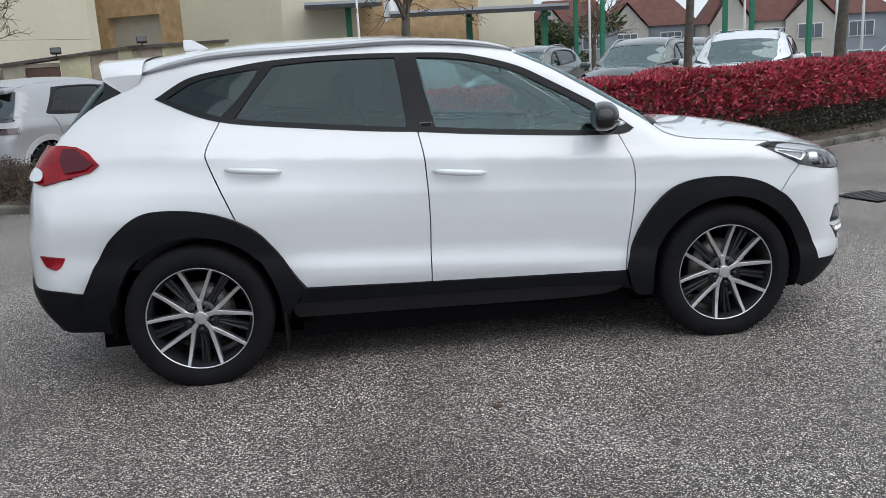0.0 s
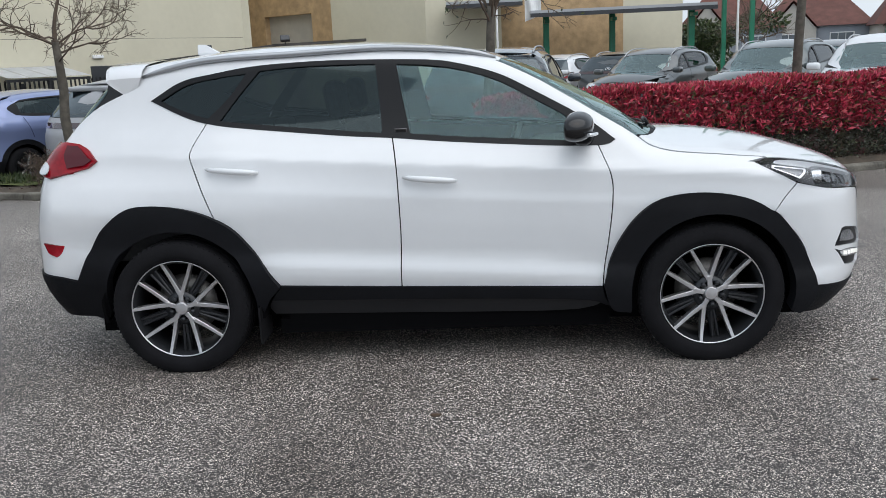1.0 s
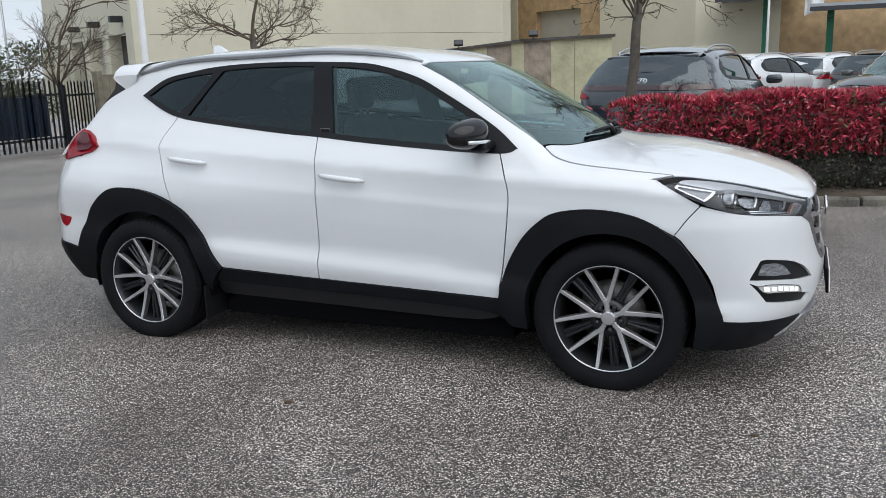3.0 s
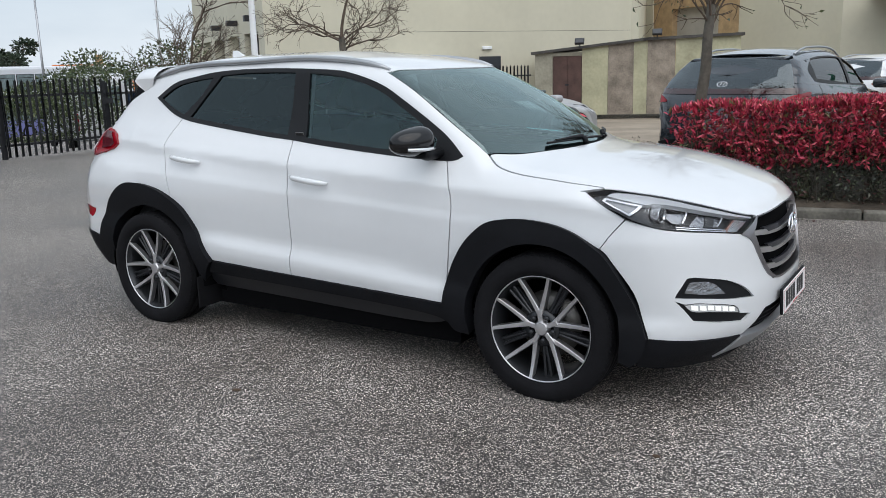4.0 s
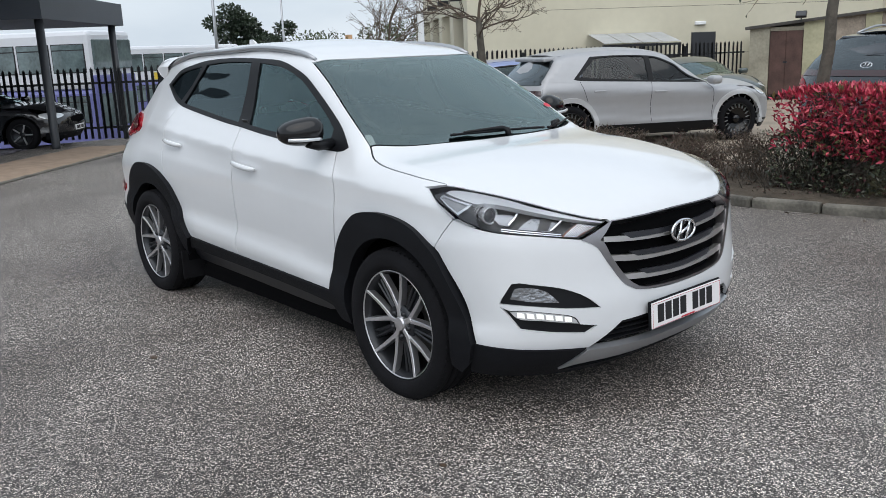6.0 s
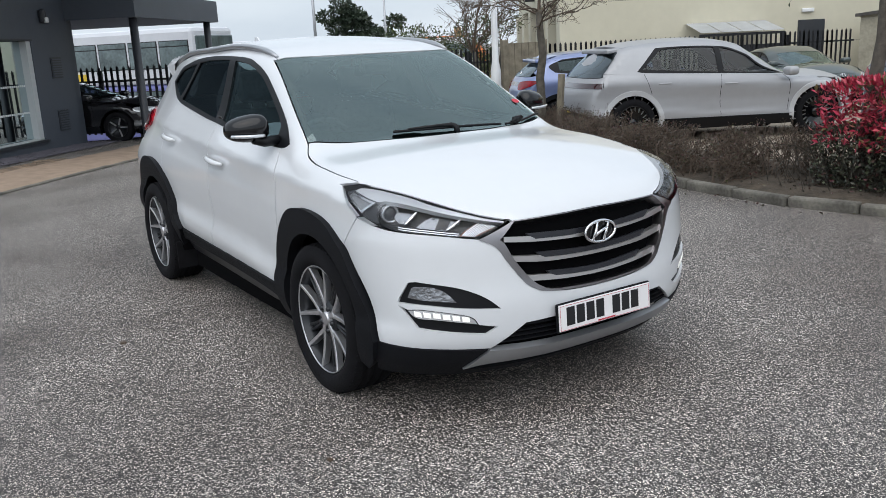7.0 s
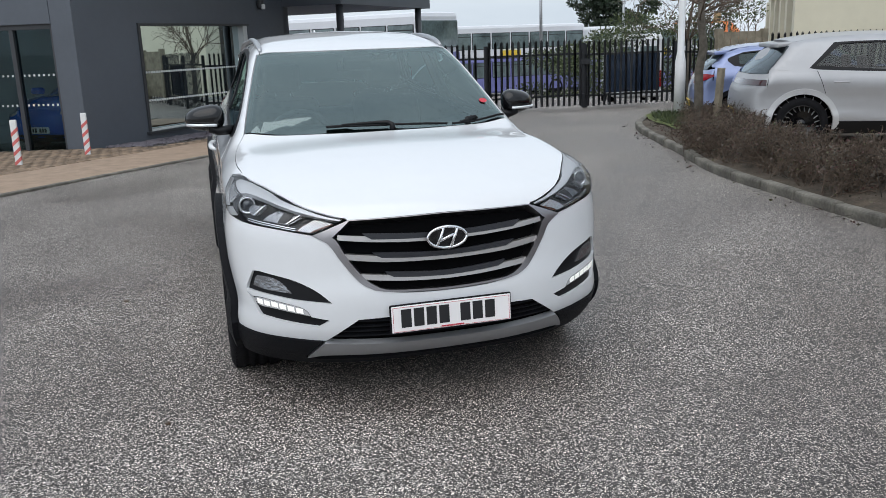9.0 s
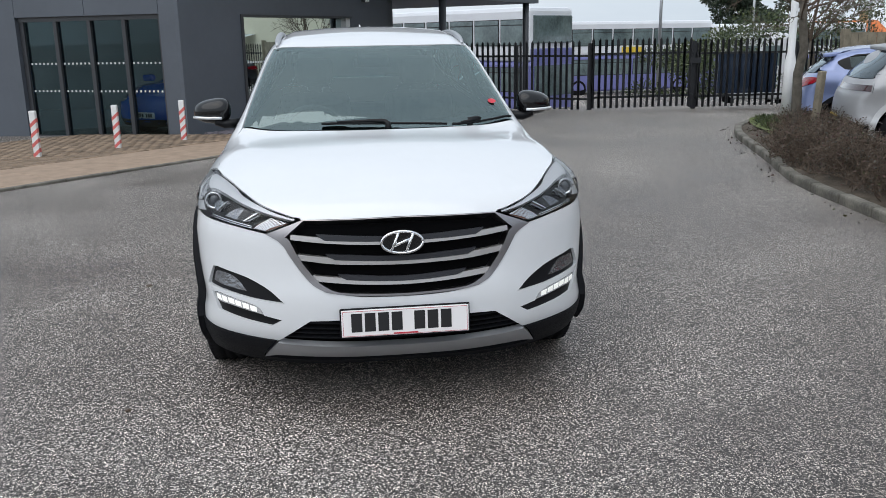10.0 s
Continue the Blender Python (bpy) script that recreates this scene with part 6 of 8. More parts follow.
for lab, x, y, turn, paint in (
        ("black saloon parked with its tail to the railings", -11.6, 12.4, -25, black_paint),
        ("dark green saloon parked against the railings", -8.9, 17.4, -25, green_paint)):
    repaint(black_saloon, pose(x, y, gz(x, y), 0, 0, turn), black_paint, paint, lab)

# ---- buildings, railings and poles ----
cream = mat("cream_render", (0.59, 0.555, 0.435), 0.75, vary=0.06, scale=0.5, bump=0.05, bump_scale=30)
tan_brick = mat("tan_brick", (0.42, 0.29, 0.16), 0.85, vary=0.25, scale=3, bump=0.3, bump_scale=20)
shutter_grey = mat("shutter_grey", (0.42, 0.4, 0.36), 0.6, vary=0.1, scale=2)
anthracite = mat("anthracite_cladding", (0.078, 0.09, 0.11), 0.5, vary=0.08, scale=1.0, bump=0.02)
frame_grey = mat("frame_grey", (0.035, 0.038, 0.044), 0.4)
pale_frame = mat("pale_window_return", (0.55, 0.57, 0.57), 0.6)
steel_black = mat("black_steel", (0.012, 0.013, 0.016), 0.5, vary=0.3, scale=6)
white_steel = mat("white_steel", (0.75, 0.76, 0.76), 0.45, vary=0.08, scale=4)
green_steel = mat("green_steel", (0.01, 0.16, 0.09), 0.45, vary=0.15, scale=3)
concrete = mat("weathered_concrete", (0.3, 0.28, 0.22), 0.9, vary=0.35, scale=1.6, bump=0.3, bump_scale=25)
concrete_pale = mat("patched_concrete", (0.42, 0.4, 0.27), 0.9, vary=0.25, scale=1.3, bump=0.3, bump_scale=25)
flaked = mat("flaking_concrete", (0.25, 0.21, 0.17), 0.9, vary=0.5, scale=2.5, bump=0.4, bump_scale=30)
felt = mat("roof_felt", (0.07, 0.065, 0.06), 0.9, vary=0.3, scale=4)
old_door = mat("weathered_door", (0.09, 0.05, 0.042), 0.8, vary=0.35, scale=3, bump=0.2, bump_scale=40)
tin = mat("corrugated_sheet", (0.72, 0.73, 0.73), 0.6, 0.0, vary=0.1, scale=3)
grey_wood = mat("weathered_timber", (0.2, 0.175, 0.13), 0.9, vary=0.35, scale=5, bump=0.3, bump_scale=50)
kerb_concrete = mat("kerb_concrete", (0.12, 0.112, 0.095), 0.9, rand=0.22, vary=0.6, scale=4, bump=0.4, bump_scale=80)
soil = mat("dry_soil", (0.07, 0.055, 0.04), 1.0, vary=0.5, scale=6, bump=0.8, bump_scale=40)
moss = mat("mossy_grass", (0.09, 0.11, 0.03), 1.0, vary=0.5, scale=9, bump=0.8, bump_scale=60)
paving = mat("buff_paving", (0.3, 0.22, 0.16), 0.8, vary=0.2, scale=5, bump=0.2)
brick_paver = mat("brown_block_paver", (0.2, 0.145, 0.1), 0.85, rand=0.5, vary=0.4, scale=4, bump=0.3, bump_scale=60)
slate = mat("slate_chippings", (0.13, 0.12, 0.14), 0.7, vary=0.4, scale=20)
red_stripe = mat("red_stripe", (0.6, 0.14, 0.13), 0.6, vary=0.2, scale=8)
shop_glass = glass("showroom_glass", (0.6, 0.68, 0.7), (0.6, 0.7, 0.72), 1.38)
inside_floor = mat("showroom_floor", (0.2, 0.205, 0.21), 0.3, vary=0.06, scale=2)
inside_wall = mat("showroom_wall", (0.3, 0.32, 0.33), 0.8, vary=0.05, scale=2)
dot_white = mat("white_dots", (0.7, 0.72, 0.72), 0.6)


def slab(name, lo, hi, m, material, parent=None, bevel=0.0, label=""):
    bm = bmesh.new()
    box(bm, lo, hi, m, bevel)
    return part(name, bm, material, parent, label)


def frame_of(ax, ay, bx, by, z):
    """A pose with x along the line from a to b, y to the left of it, z up, at height z."""
    return pose(ax, ay, z, 0, 0, math.degrees(math.atan2(by - ay, bx - ax))), math.hypot(bx - ax, by - ay)


# the showroom: a glazed corner, clad in dark panels
C0 = (-10.0, -2.75)
U = Vector((-0.784, 0.62, 0)).normalized()
V = Vector((-0.419, -0.908, 0)).normalized()
wall_end = Vector((*C0, 0)) + U * 6.45
door_end = Vector((*C0, 0)) + V * 14
Z0 = -0.16
showroom = thing("showroom", "single-storey car showroom clad in dark grey panels with large windows", "building", kind="structure")
mw, lw = frame_of(*C0, wall_end.x, wall_end.y, Z0)
# x runs from the corner to the far end; outside is -y
def W(s):
    return s
HT = 4.3
for s0, s1, z0, z1 in ((-0.02, 1.47, 0, HT), (4.9, 6.45, 0, HT), (1.47, 4.9, 2.2, HT), (1.47, 4.9, 0, 0.24)):
    n = max(1, round((s1 - s0) / 1.2))
    for k in range(n):
        a, b = s0 + (s1 - s0) * k / n, s0 + (s1 - s0) * (k + 1) / n
        slab("cladding_panel", (W(b) + 0.004, 0.0, z0), (W(a) - 0.004, 0.3, z1), mw, anthracite, showroom, 0.004)
slab("window_lining", (W(4.9), -0.03, 2.16), (W(1.47), 0.32, 2.2), mw, frame_grey, showroom)
slab("window_lining", (W(4.92), 0.02, 0.24), (W(4.75), 0.3, 2.16), mw, pale_frame, showroom)
slab("window_lining", (W(1.53), -0.03, 0.24), (W(1.47), 0.3, 2.16), mw, frame_grey, showroom)
slab("window_sill", (W(4.95), -0.07, 0.2), (W(1.42), 0.3, 0.25), mw, frame_grey, showroom)
slab("window_sill", (W(4.9), 0.02, 0.25), (W(1.5), 0.12, 0.28), mw, pale_frame, showroom)
slab("window_pane", (W(4.75), 0.16, 0.26), (W(1.53), 0.17, 2.16), mw, shop_glass, showroom)
for z in (0.78, 1.3):
    bm = bmesh.new()
    for k in range(46):
        box(bm, (W(1.56 + k * 0.07) - 0.018, 0.15, z), (W(1.56 + k * 0.07) + 0.018, 0.156, z + 0.036), mw)
    tagged(part("window_dots", bm, dot_white, showroom, "row of white safety dots"), kind="stuff")
for z in (0.35, 1.42):
    bm = bmesh.new()
    box(bm, (W(5.9), -0.015, z), (W(5.5), 0.0, z + 0.42), mw)
    vent = part("vent", bm, frame_grey, showroom)
    for k in range(8):
        slab("vent_slat", (W(5.88), -0.035, z + 0.03 + k * 0.048), (W(5.52), -0.012, z + 0.055 + k * 0.048), mw, anthracite, vent)
bm = bmesh.new()
box(bm, (W(5.35) - 0.07, -0.14, 2.5), (W(5.35) + 0.07, 0.0, 2.78), mw, 0.06, 3)
lampbox = part("wall_light", bm, frame_grey, showroom)
slab("diffuser", (W(5.35) - 0.045, -0.16, 2.51), (W(5.35) + 0.06, -0.09, 2.62), mw, white_steel, lampbox, 0.02)
md, ld = frame_of(*C0, door_end.x, door_end.y, Z0)
md = md @ Matrix.Diagonal((1, -1, 1, 1))
# x runs from the corner away; outside is -y
for s0, s1, z0, z1 in ((-0.0, 0.42, 0, HT), (0.42, 3.5, 2.2, HT), (3.5, 4.35, 0, HT), (4.35, 9.0, 2.3, HT), (9.0, 14, 0, HT)):
    n = max(1, round((s1 - s0) / 1.4))
    for k in range(n):
        a, b = s0 + (s1 - s0) * k / n, s0 + (s1 - s0) * (k + 1) / n
        slab("cladding_panel", (a + 0.004, 0.0, z0), (b - 0.004, 0.3, z1), md, anthracite, showroom, 0.004)
door = new("sliding_door")
door.parent = showroom
for a, b in ((0.42, 0.5), (1.18, 1.26), (1.92, 2.0), (2.66, 2.74), (3.4, 3.5)):
    slab("door_frame", (a, 0.08, 0), (b, 0.2, 2.2), md, frame_grey, door, 0.006)
slab("door_head", (0.42, 0.06, 2.12), (3.5, 0.22, 2.2), md, frame_grey, door)
slab("door_sill", (0.42, 0.06, 0), (3.5, 0.22, 0.05), md, frame_grey, door)
for a, b in ((0.5, 1.18), (1.26, 1.92), (2.0, 2.66), (2.74, 3.4)):
    slab("door_pane", (a, 0.13, 0.05), (b, 0.14, 2.12), md, shop_glass, door)
    for z in (0.85, 1.35):
        bm = bmesh.new()
        for k in range(7):
            box(bm, (a + 0.05 + k * 0.09, 0.12, z), (a + 0.08 + k * 0.09, 0.126, z + 0.035), md)
        tagged(part("window_dots", bm, dot_white, door), kind="stuff")
slab("window_pane", (4.45, 0.13, 0.1), (8.9, 0.14, 2.3), md, shop_glass, showroom)
for a in (4.35, 5.9, 7.4, 8.9):
    slab("window_frame", (a, 0.08, 0), (a + 0.1, 0.2, 2.3), md, frame_grey, showroom)
slab("window_sill", (4.35, -0.03, 0.02), (9.0, 0.3, 0.1), md, frame_grey, showroom)
bm = bmesh.new()
corners = [Vector((*C0, 0)) + U * -0.0, wall_end, wall_end - Vector((0.62, 0.784, 0)) * 9, door_end + Vector((-9, 4, 0)), door_end]
bm.faces.new([bm.verts.new((p.x - 0.03, p.y, Z0 + 0.0)) for p in corners])
part("inner_floor", bm, inside_floor, showroom)
# unseen roof, with a glazed gap added to let sky light brighten the inside
for lo, hi in (((0, 0.3), (14, 1.0)), ((0, 5.6), (14, 10)), ((10, 1.0), (14, 5.6)), ((-4, 1.0), (0.6, 10))):
    slab("roof_deck", (*lo, HT - 0.1), (*hi, HT), md, inside_wall, showroom)
slab("rooflight", (0.6, 1.0, HT - 0.06), (10, 5.6, HT - 0.05), md, shop_glass, showroom)
for a, b in ((corners[1], corners[2]), (corners[2], corners[3]), (corners[3], corners[4])):
    mm, ll = frame_of(a.x, a.y, b.x, b.y, Z0)
    slab("back_wall", (0, -0.1, 0), (ll, 0.1, HT), mm, anthracite, showroom)
mm, ll = frame_of(corners[1].x - 3.2, corners[1].y - 3.4, corners[4].x - 3.4, corners[4].y + 1.6, Z0)
slab("partition", (0, -0.05, 0), (ll, 0.05, 3.0), mm, inside_wall, showroom)
repaint(blue_car, pose(-12.55, -2.55, Z0, 0, 0, -32), blue_paint, bright_blue_paint, "bright blue hatchback on show inside the showroom")
# the canopy beside it
canopy = thing("canopy", "flat grey canopy on round posts beside the showroom", "canopy", kind="structure")
base = Vector((*C0, 0))
N = Vector((0.62, 0.784, 0))
def cw(s, o, z):
    return base + U * s + N * o + Vector((0, 0, z))
bm = bmesh.new()
lo, hi = [bm.verts.new(cw(s, o, 2.42)) for s, o in ((6.3, -5), (6.3, 1.55), (11.4, 1.55), (11.4, -5))], [bm.verts.new(cw(s, o, 2.95)) for s, o in ((6.3, -5), (6.3, 1.55), (11.4, 1.55), (11.4, -5))]
bm.faces.new(lo)
bm.faces.new(hi[::-1])
for i in range(4):
    bm.faces.new((lo[i], hi[i], hi[(i + 1) % 4], lo[(i + 1) % 4]))
bmesh.ops.recalc_face_normals(bm, faces=list(bm.faces))
part("canopy_roof", bm, anthracite, canopy)
for s, o in ((6.5, 1.4), (10.9, 1.4)):
    p = cw(s, o, 0)
    bm = bmesh.new()
    lathe(bm, [(0.1, -0.2), (0.085, -0.1), (0.085, 2.45)], 20, Matrix.Translation(p), True)
    part("post", bm, frame_grey, canopy)

# bollards with red stripes
def bollard(x, y):
    ob = thing("bollard", "short white bollard with red diagonal stripes", "bollard", pose(x, y, gz(x, y) - 0.02), "bollards by the showroom")
    bm = bmesh.new()
    box(bm, (-0.042, -0.042, 0), (0.042, 0.042, 0.7), None, 0.01)
    part("post", bm, white_steel, ob)
    for k in range(4):
        bm = bmesh.new()
        vs = box(bm, (-0.0445, -0.0445, 0.08 + k * 0.14), (0.0445, 0.0445, 0.135 + k * 0.14))
        for v in vs:
            v.co.z += v.co.y * 0.9
        part("stripe", bm, red_stripe, ob, "red stripe")
    bm = bmesh.new()
    box(bm, (-0.1, -0.1, 0), (0.1, 0.1, 0.025), None, 0.01)
    part("foot", bm, steel_black, ob)
for p in ((-7.11, -4.41), (-7.95, -3.5), (-8.85, -2.66)):
    bollard(*p)

# palisade railings
def pale_mesh(height):
    bm = bmesh.new()
    prof = [(-0.034, 0.0), (-0.02, 0.012), (-0.008, 0.0), (0.008, 0.0), (0.02, 0.012), (0.034, 0.0)]
    rows = []
    for z, k in ((0.0, 1), (height - 0.07, 1)):
        rows.append([bm.verts.new((x, -y, z)) for x, y in prof])
    tips = [bm.verts.new((x, -y, height - (0.0 if i in (2, 3) else 0.045 if i in (1, 4) else 0.02))) for i, (x, y) in enumerate(prof)]
    rows.append(tips)
    for a, b in zip(rows, rows[1:]):
        for i in range(5):
            bm.faces.new((a[i], a[i + 1], b[i + 1], b[i]))
    r = bmesh.ops.solidify(bm, geom=list(bm.faces), thickness=0.003)
    me = bpy.data.meshes.new("pale")
    bm.to_mesh(me)
    bm.free()
    me.materials.append(steel_black)
    return me


def railing(a, b, height, label, step=0.152, posts=2.75, name="palisade_fence", low=0.05):
    z = gz((a[0] + b[0]) / 2, (a[1] + b[1]) / 2)
    m, ln = frame_of(*a, *b, z)
    ob = thing(name, label, "fence", kind="structure")
    me = pale_mesh(height - low)
    for k in range(int(ln / step)):
        p = new("pale", me)
        p.parent = ob
        p.matrix_local = m @ pose(0.05 + k * step, -0.02, low + random.uniform(-0.008, 0.008), 0, random.uniform(-0.4, 0.4), 0)
    for zz in (0.28, height - 0.38):
        slab("rail", (0, 0.0, zz), (ln, 0.045, zz + 0.05), m, steel_black, ob)
    k = 0.0
    while k <= ln + 0.01:
        slab("post", (k - 0.05, 0.045, 0), (k + 0.05, 0.12, height - 0.1), m, steel_black, ob)
        k += posts
    return ob
railing((-19.0, 0.0), (-14.5, 5.9), 1.68, "black steel palisade fence with pointed tops")
railing((-14.4, 5.95), (-14.45, 8.55), 1.68, "closed black steel palisade gate leaf", posts=2.6, name="palisade_gate")
railing((-14.45, 8.6), (-14.5, 11.2), 1.68, "closed black steel palisade gate leaf", posts=2.6, name="palisade_gate")
railing((-14.5, 11.3), (-15.0, 13.1), 1.68, "black steel palisade fence with pointed tops")
railing((-14.9, 13.4), (-10.5, 22.8), 1.82, "black steel palisade fence with pointed tops")
slab("gate_latch", (-0.14, -0.05, 0.95), (0.14, 0.0, 1.08), pose(-14.4, 8.55, -0.1, 0, 0, -90), steel_black, None)
tagged(bpy.data.objects["gate_latch"], "black lock box on the palisade gate", "lock")
hoard = thing("timber_post", "weathered timber gate post with a grey board panel", "post", kind="structure")
slab("post", (-0.09, -0.09, 0), (0.09, 0.09, 1.75), pose(-14.75, 12.6, -0.15), grey_wood, hoard, 0.01)
slab("post", (-0.08, -0.08, 0), (0.08, 0.08, 1.72), pose(-14.35, 13.7, -0.15), grey_wood, hoard, 0.01)
for k in range(5):
    slab("board", (0.1 + k * 0.21, -0.02, 0.1), (0.3 + k * 0.21, 0.02, 1.66), pose(-14.75, 12.6, -0.15, 0, 0, 70), grey_wood, hoard, 0.004)

# the cream industrial building
hall = thing("industrial_building", "large cream rendered industrial building with recessed loading doors", "building", kind="structure")
ma, la = frame_of(-17.4, 17.0, -9.4, 29.6, -0.4)
edges = [0, 1.45, 3.1, 4.75, 6.4, 8.0]
for a, b in zip(edges, edges[1:]):
    for k in range(3):
        slab("wall_panel", (la * k / 3 + 0.0, 0.0, a + 0.012), (la * (k + 1) / 3 - 0.0, 0.35, b), ma, cream, hall)
slab("panel_backing", (0.02, 0.03, 0), (la - 0.02, 0.34, 8), ma, felt, hall)
mb, lb = frame_of(-17.4 - 0.54 * 24 * 1.0, 17.0 + 24 * 0.36, -17.4, 17.0, -0.4)
slab("wall_panel", (0, 0.0, 3.2), (lb, 0.35, 8), mb, cream, hall)
x = lb
for k in range(6):
    slab("pier", (x - 0.9, 0.0, 0), (x, 0.5, 3.2), mb, cream, hall)
    # every other bay is a dark slab, for the shade in an open doorway
    slab("loading_door", (x - 3.3, 0.42, 0), (x - 0.9, 0.5, 3.2), mb, shutter_grey if k % 2 else felt, hall)
    x -= 3.3
for k in (1.2, 4.5, 8.0):
    bm = bmesh.new()
    box(bm, (lb - k - 0.15, -0.4, 3.55), (lb - k + 0.15, 0.0, 3.75), mb, 0.02)
    part("flood_light", bm, steel_black, hall)
mr, lr = frame_of(-9.4, 29.6, -9.4 - 8.44 * 0.54, 29.6 + 13.1, -0.4)
slab("wall_panel", (0, -0.3, 0), (lr, 0.0, 8), pose(-9.4, 29.6, -0.4, 0, 0, 108), cream, hall)
mf, lf = frame_of(-16.5, 44.6, -2.5, 36.0, -0.45)
bx0, bx1 = 4.3, 10.6
for z0, z1, a, b in ((0, 9, 0, bx0), (0, 9, bx1, lf), (5.6, 9, bx0, bx1)):
    slab("wall_panel", (a, 0, z0), (b, 0.4, z1), mf, cream, hall)
for z0, z1, a, b in ((0, 5.6, bx0, bx0 + 1.5), (0, 5.6, bx1 - 1.4, bx1), (4.55, 5.6, bx0 + 1.5, bx1 - 1.4)):
    slab("brick_panel", (a, 0.05, z0), (b, 0.4, z1), mf, tan_brick, hall)
slab("roller_shutter", (bx0 + 1.4, 0.41, 0), (bx1 - 1.3, 0.6, 4.65), mf, shutter_grey, hall)
mg, lg = frame_of(-2.5, 36.0, 16.0, 39.5, -0.45)
for a, b, mt in ((0, 3.6, cream), (3.6, 9.6, tan_brick), (9.6, 12.6, cream)):
    slab("wall_panel", (a, 0, 0), (b, 0.4, 9 if b < 17 else 6), mg, mt, hall)
# an open lean-to with a corrugated roof on the near wall
awning = thing("lean_to", "small lean-to with a pale corrugated sheet roof", "shelter", kind="structure")
s_a, s_b = 4.2, 6.9
for k in range(4):
    a, b = s_a + (s_b - s_a) * k / 4, s_a + (s_b - s_a) * (k + 1) / 4
    bm = bmesh.new()
    cols = []
    for i in range(33):
        x = a + (b - a - 0.03) * i / 32
        w = 0.009 * math.cos(2 * math.pi * i / 4)
        cols.append((bm.verts.new(ma @ Vector((x, -0.02, 2.25 + w))), bm.verts.new(ma @ Vector((x, -1.7, 1.92 + w)))))
    for p, q in zip(cols, cols[1:]):
        bm.faces.new((p[0], p[1], q[1], q[0]))
    bmesh.ops.solidify(bm, geom=list(bm.faces), thickness=0.006)
    bmesh.ops.recalc_face_normals(bm, faces=list(bm.faces))
    part("roof_sheet", bm, tin, awning)
for x in (s_a + 0.05, (s_a + s_b) / 2, s_b - 0.05):
    slab("post", (x - 0.04, -1.65, 0), (x + 0.04, -1.57, 1.88), ma, steel_black, awning)
slab("beam", (s_a, -1.66, 1.8), (s_b, -1.56, 1.88), ma, steel_black, awning)
slab("mesh_screen", (s_a, -1.6, 0.1), (s_b, -1.58, 1.5), ma, steel_black, awning)
slab("side_door", (8.0, -0.03, 0), (8.9, 0.0, 2.2), ma, frame_grey, hall)
slab("bulkhead_light", (8.1, -0.1, 2.45), (8.5, 0.0, 2.57), ma, white_steel, hall, 0.02)

# the concrete shed
shed = thing("shed", "old concrete panel shed with a dark door and felt roof edge", "shed", kind="structure")
ms, ls = frame_of(-10.4, 22.9, -3.95, 24.9, -0.28)
cols = ((0.0, 0.62, concrete), (1.62, 2.5, concrete_pale), (2.5, 3.35, flaked), (3.35, 3.8, concrete_pale), (3.8, 4.7, flaked), (4.7, 5.5, concrete_pale), (5.5, ls, concrete_pale))
def top_at(x):
    return 2.08 + (2.45 - 2.08) * min(1, x / 3.8) + 0.06 * max(0, x - 3.8) / 3
for a, b, mt in cols:
    bm = bmesh.new()
    vs = box(bm, (a + 0.006, 0, 0), (b - 0.006, 0.12, 1), ms @ Matrix.Identity(4))
    inv = ms.inverted()
    for v in vs:
        p = inv @ v.co
        if p.z > 0.5:
            p.z = top_at(p.x)
            v.co = ms @ p
    part("concrete_panel", bm, mt, shed)
slab("concrete_panel", (0.62, 0, 2.0), (1.62, 0.12, 2.12), ms, concrete, shed)
slab("shed_door", (0.63, 0.03, 0), (1.61, 0.08, 2.0), ms, old_door, shed)
for k in range(2):
    slab("door_leaf", (0.64 + 0.49 * k, 0.01, 0.03), (1.11 + 0.49 * k, 0.035, 1.98), ms, old_door, shed, 0.004)
slab("door_hasp", (1.05, -0.01, 1.0), (1.17, 0.012, 1.06), ms, steel_black, shed)
for a, b in ((0, 3.8), (3.8, ls)):
    bm = bmesh.new()
    vs = box(bm, (a - 0.12, -0.14, 0), (b + 0.1, 4.0, 0.09), ms)
    inv = ms.inverted()
    for v in vs:
        p = inv @ v.co
        p.z += top_at(p.x)
        v.co = ms @ p
    part("roof_edge", bm, felt, shed)
slab("side_wall", (0, 0.12, 0), (0.12, 4.0, 2.05), ms, concrete, shed)
slab("side_wall", (ls - 0.12, 0.12, 0), (ls, 4.0, 2.4), ms, tan_brick, shed)
for x in (1.55, 4.1):
    bm = bmesh.new()
    box(bm, (-0.16, -0.05, -0.11), (0.16, 0.05, 0.11), ms @ pose(x, -0.18, top_at(x) + 0.24, -38, 0, 0), 0.02)
    fl = part("flood_light", bm, steel_black, shed)
    slab("lamp_face", (-0.13, -0.056, -0.085), (0.13, -0.05, 0.085), ms @ pose(x, -0.18, top_at(x) + 0.24, -38, 0, 0), frame_grey, fl)
    slab("bracket", (x - 0.02, -0.16, top_at(x) + 0.02), (x + 0.02, -0.12, top_at(x) + 0.22), ms, steel_black, fl)

# white lamp column
column = thing("lamp_column", "tall white painted steel lamp column in the planting bed", "lamp post", pose(-9.0, 7.95, 0.05))
bm = bmesh.new()
lathe(bm, [(0.105, -0.1), (0.1, 0.95), (0.065, 1.15), (0.055, 3.5), (0.042, 7.0)], 20, None, True)
part("column", bm, white_steel, column)
bm = bmesh.new()
tube(bm, [(0, 0, 6.9), (0.1, 0, 7.15), (0.5, 0, 7.3), (0.9, 0, 7.32)], 0.035, 8)
part("arm", bm, white_steel, column)
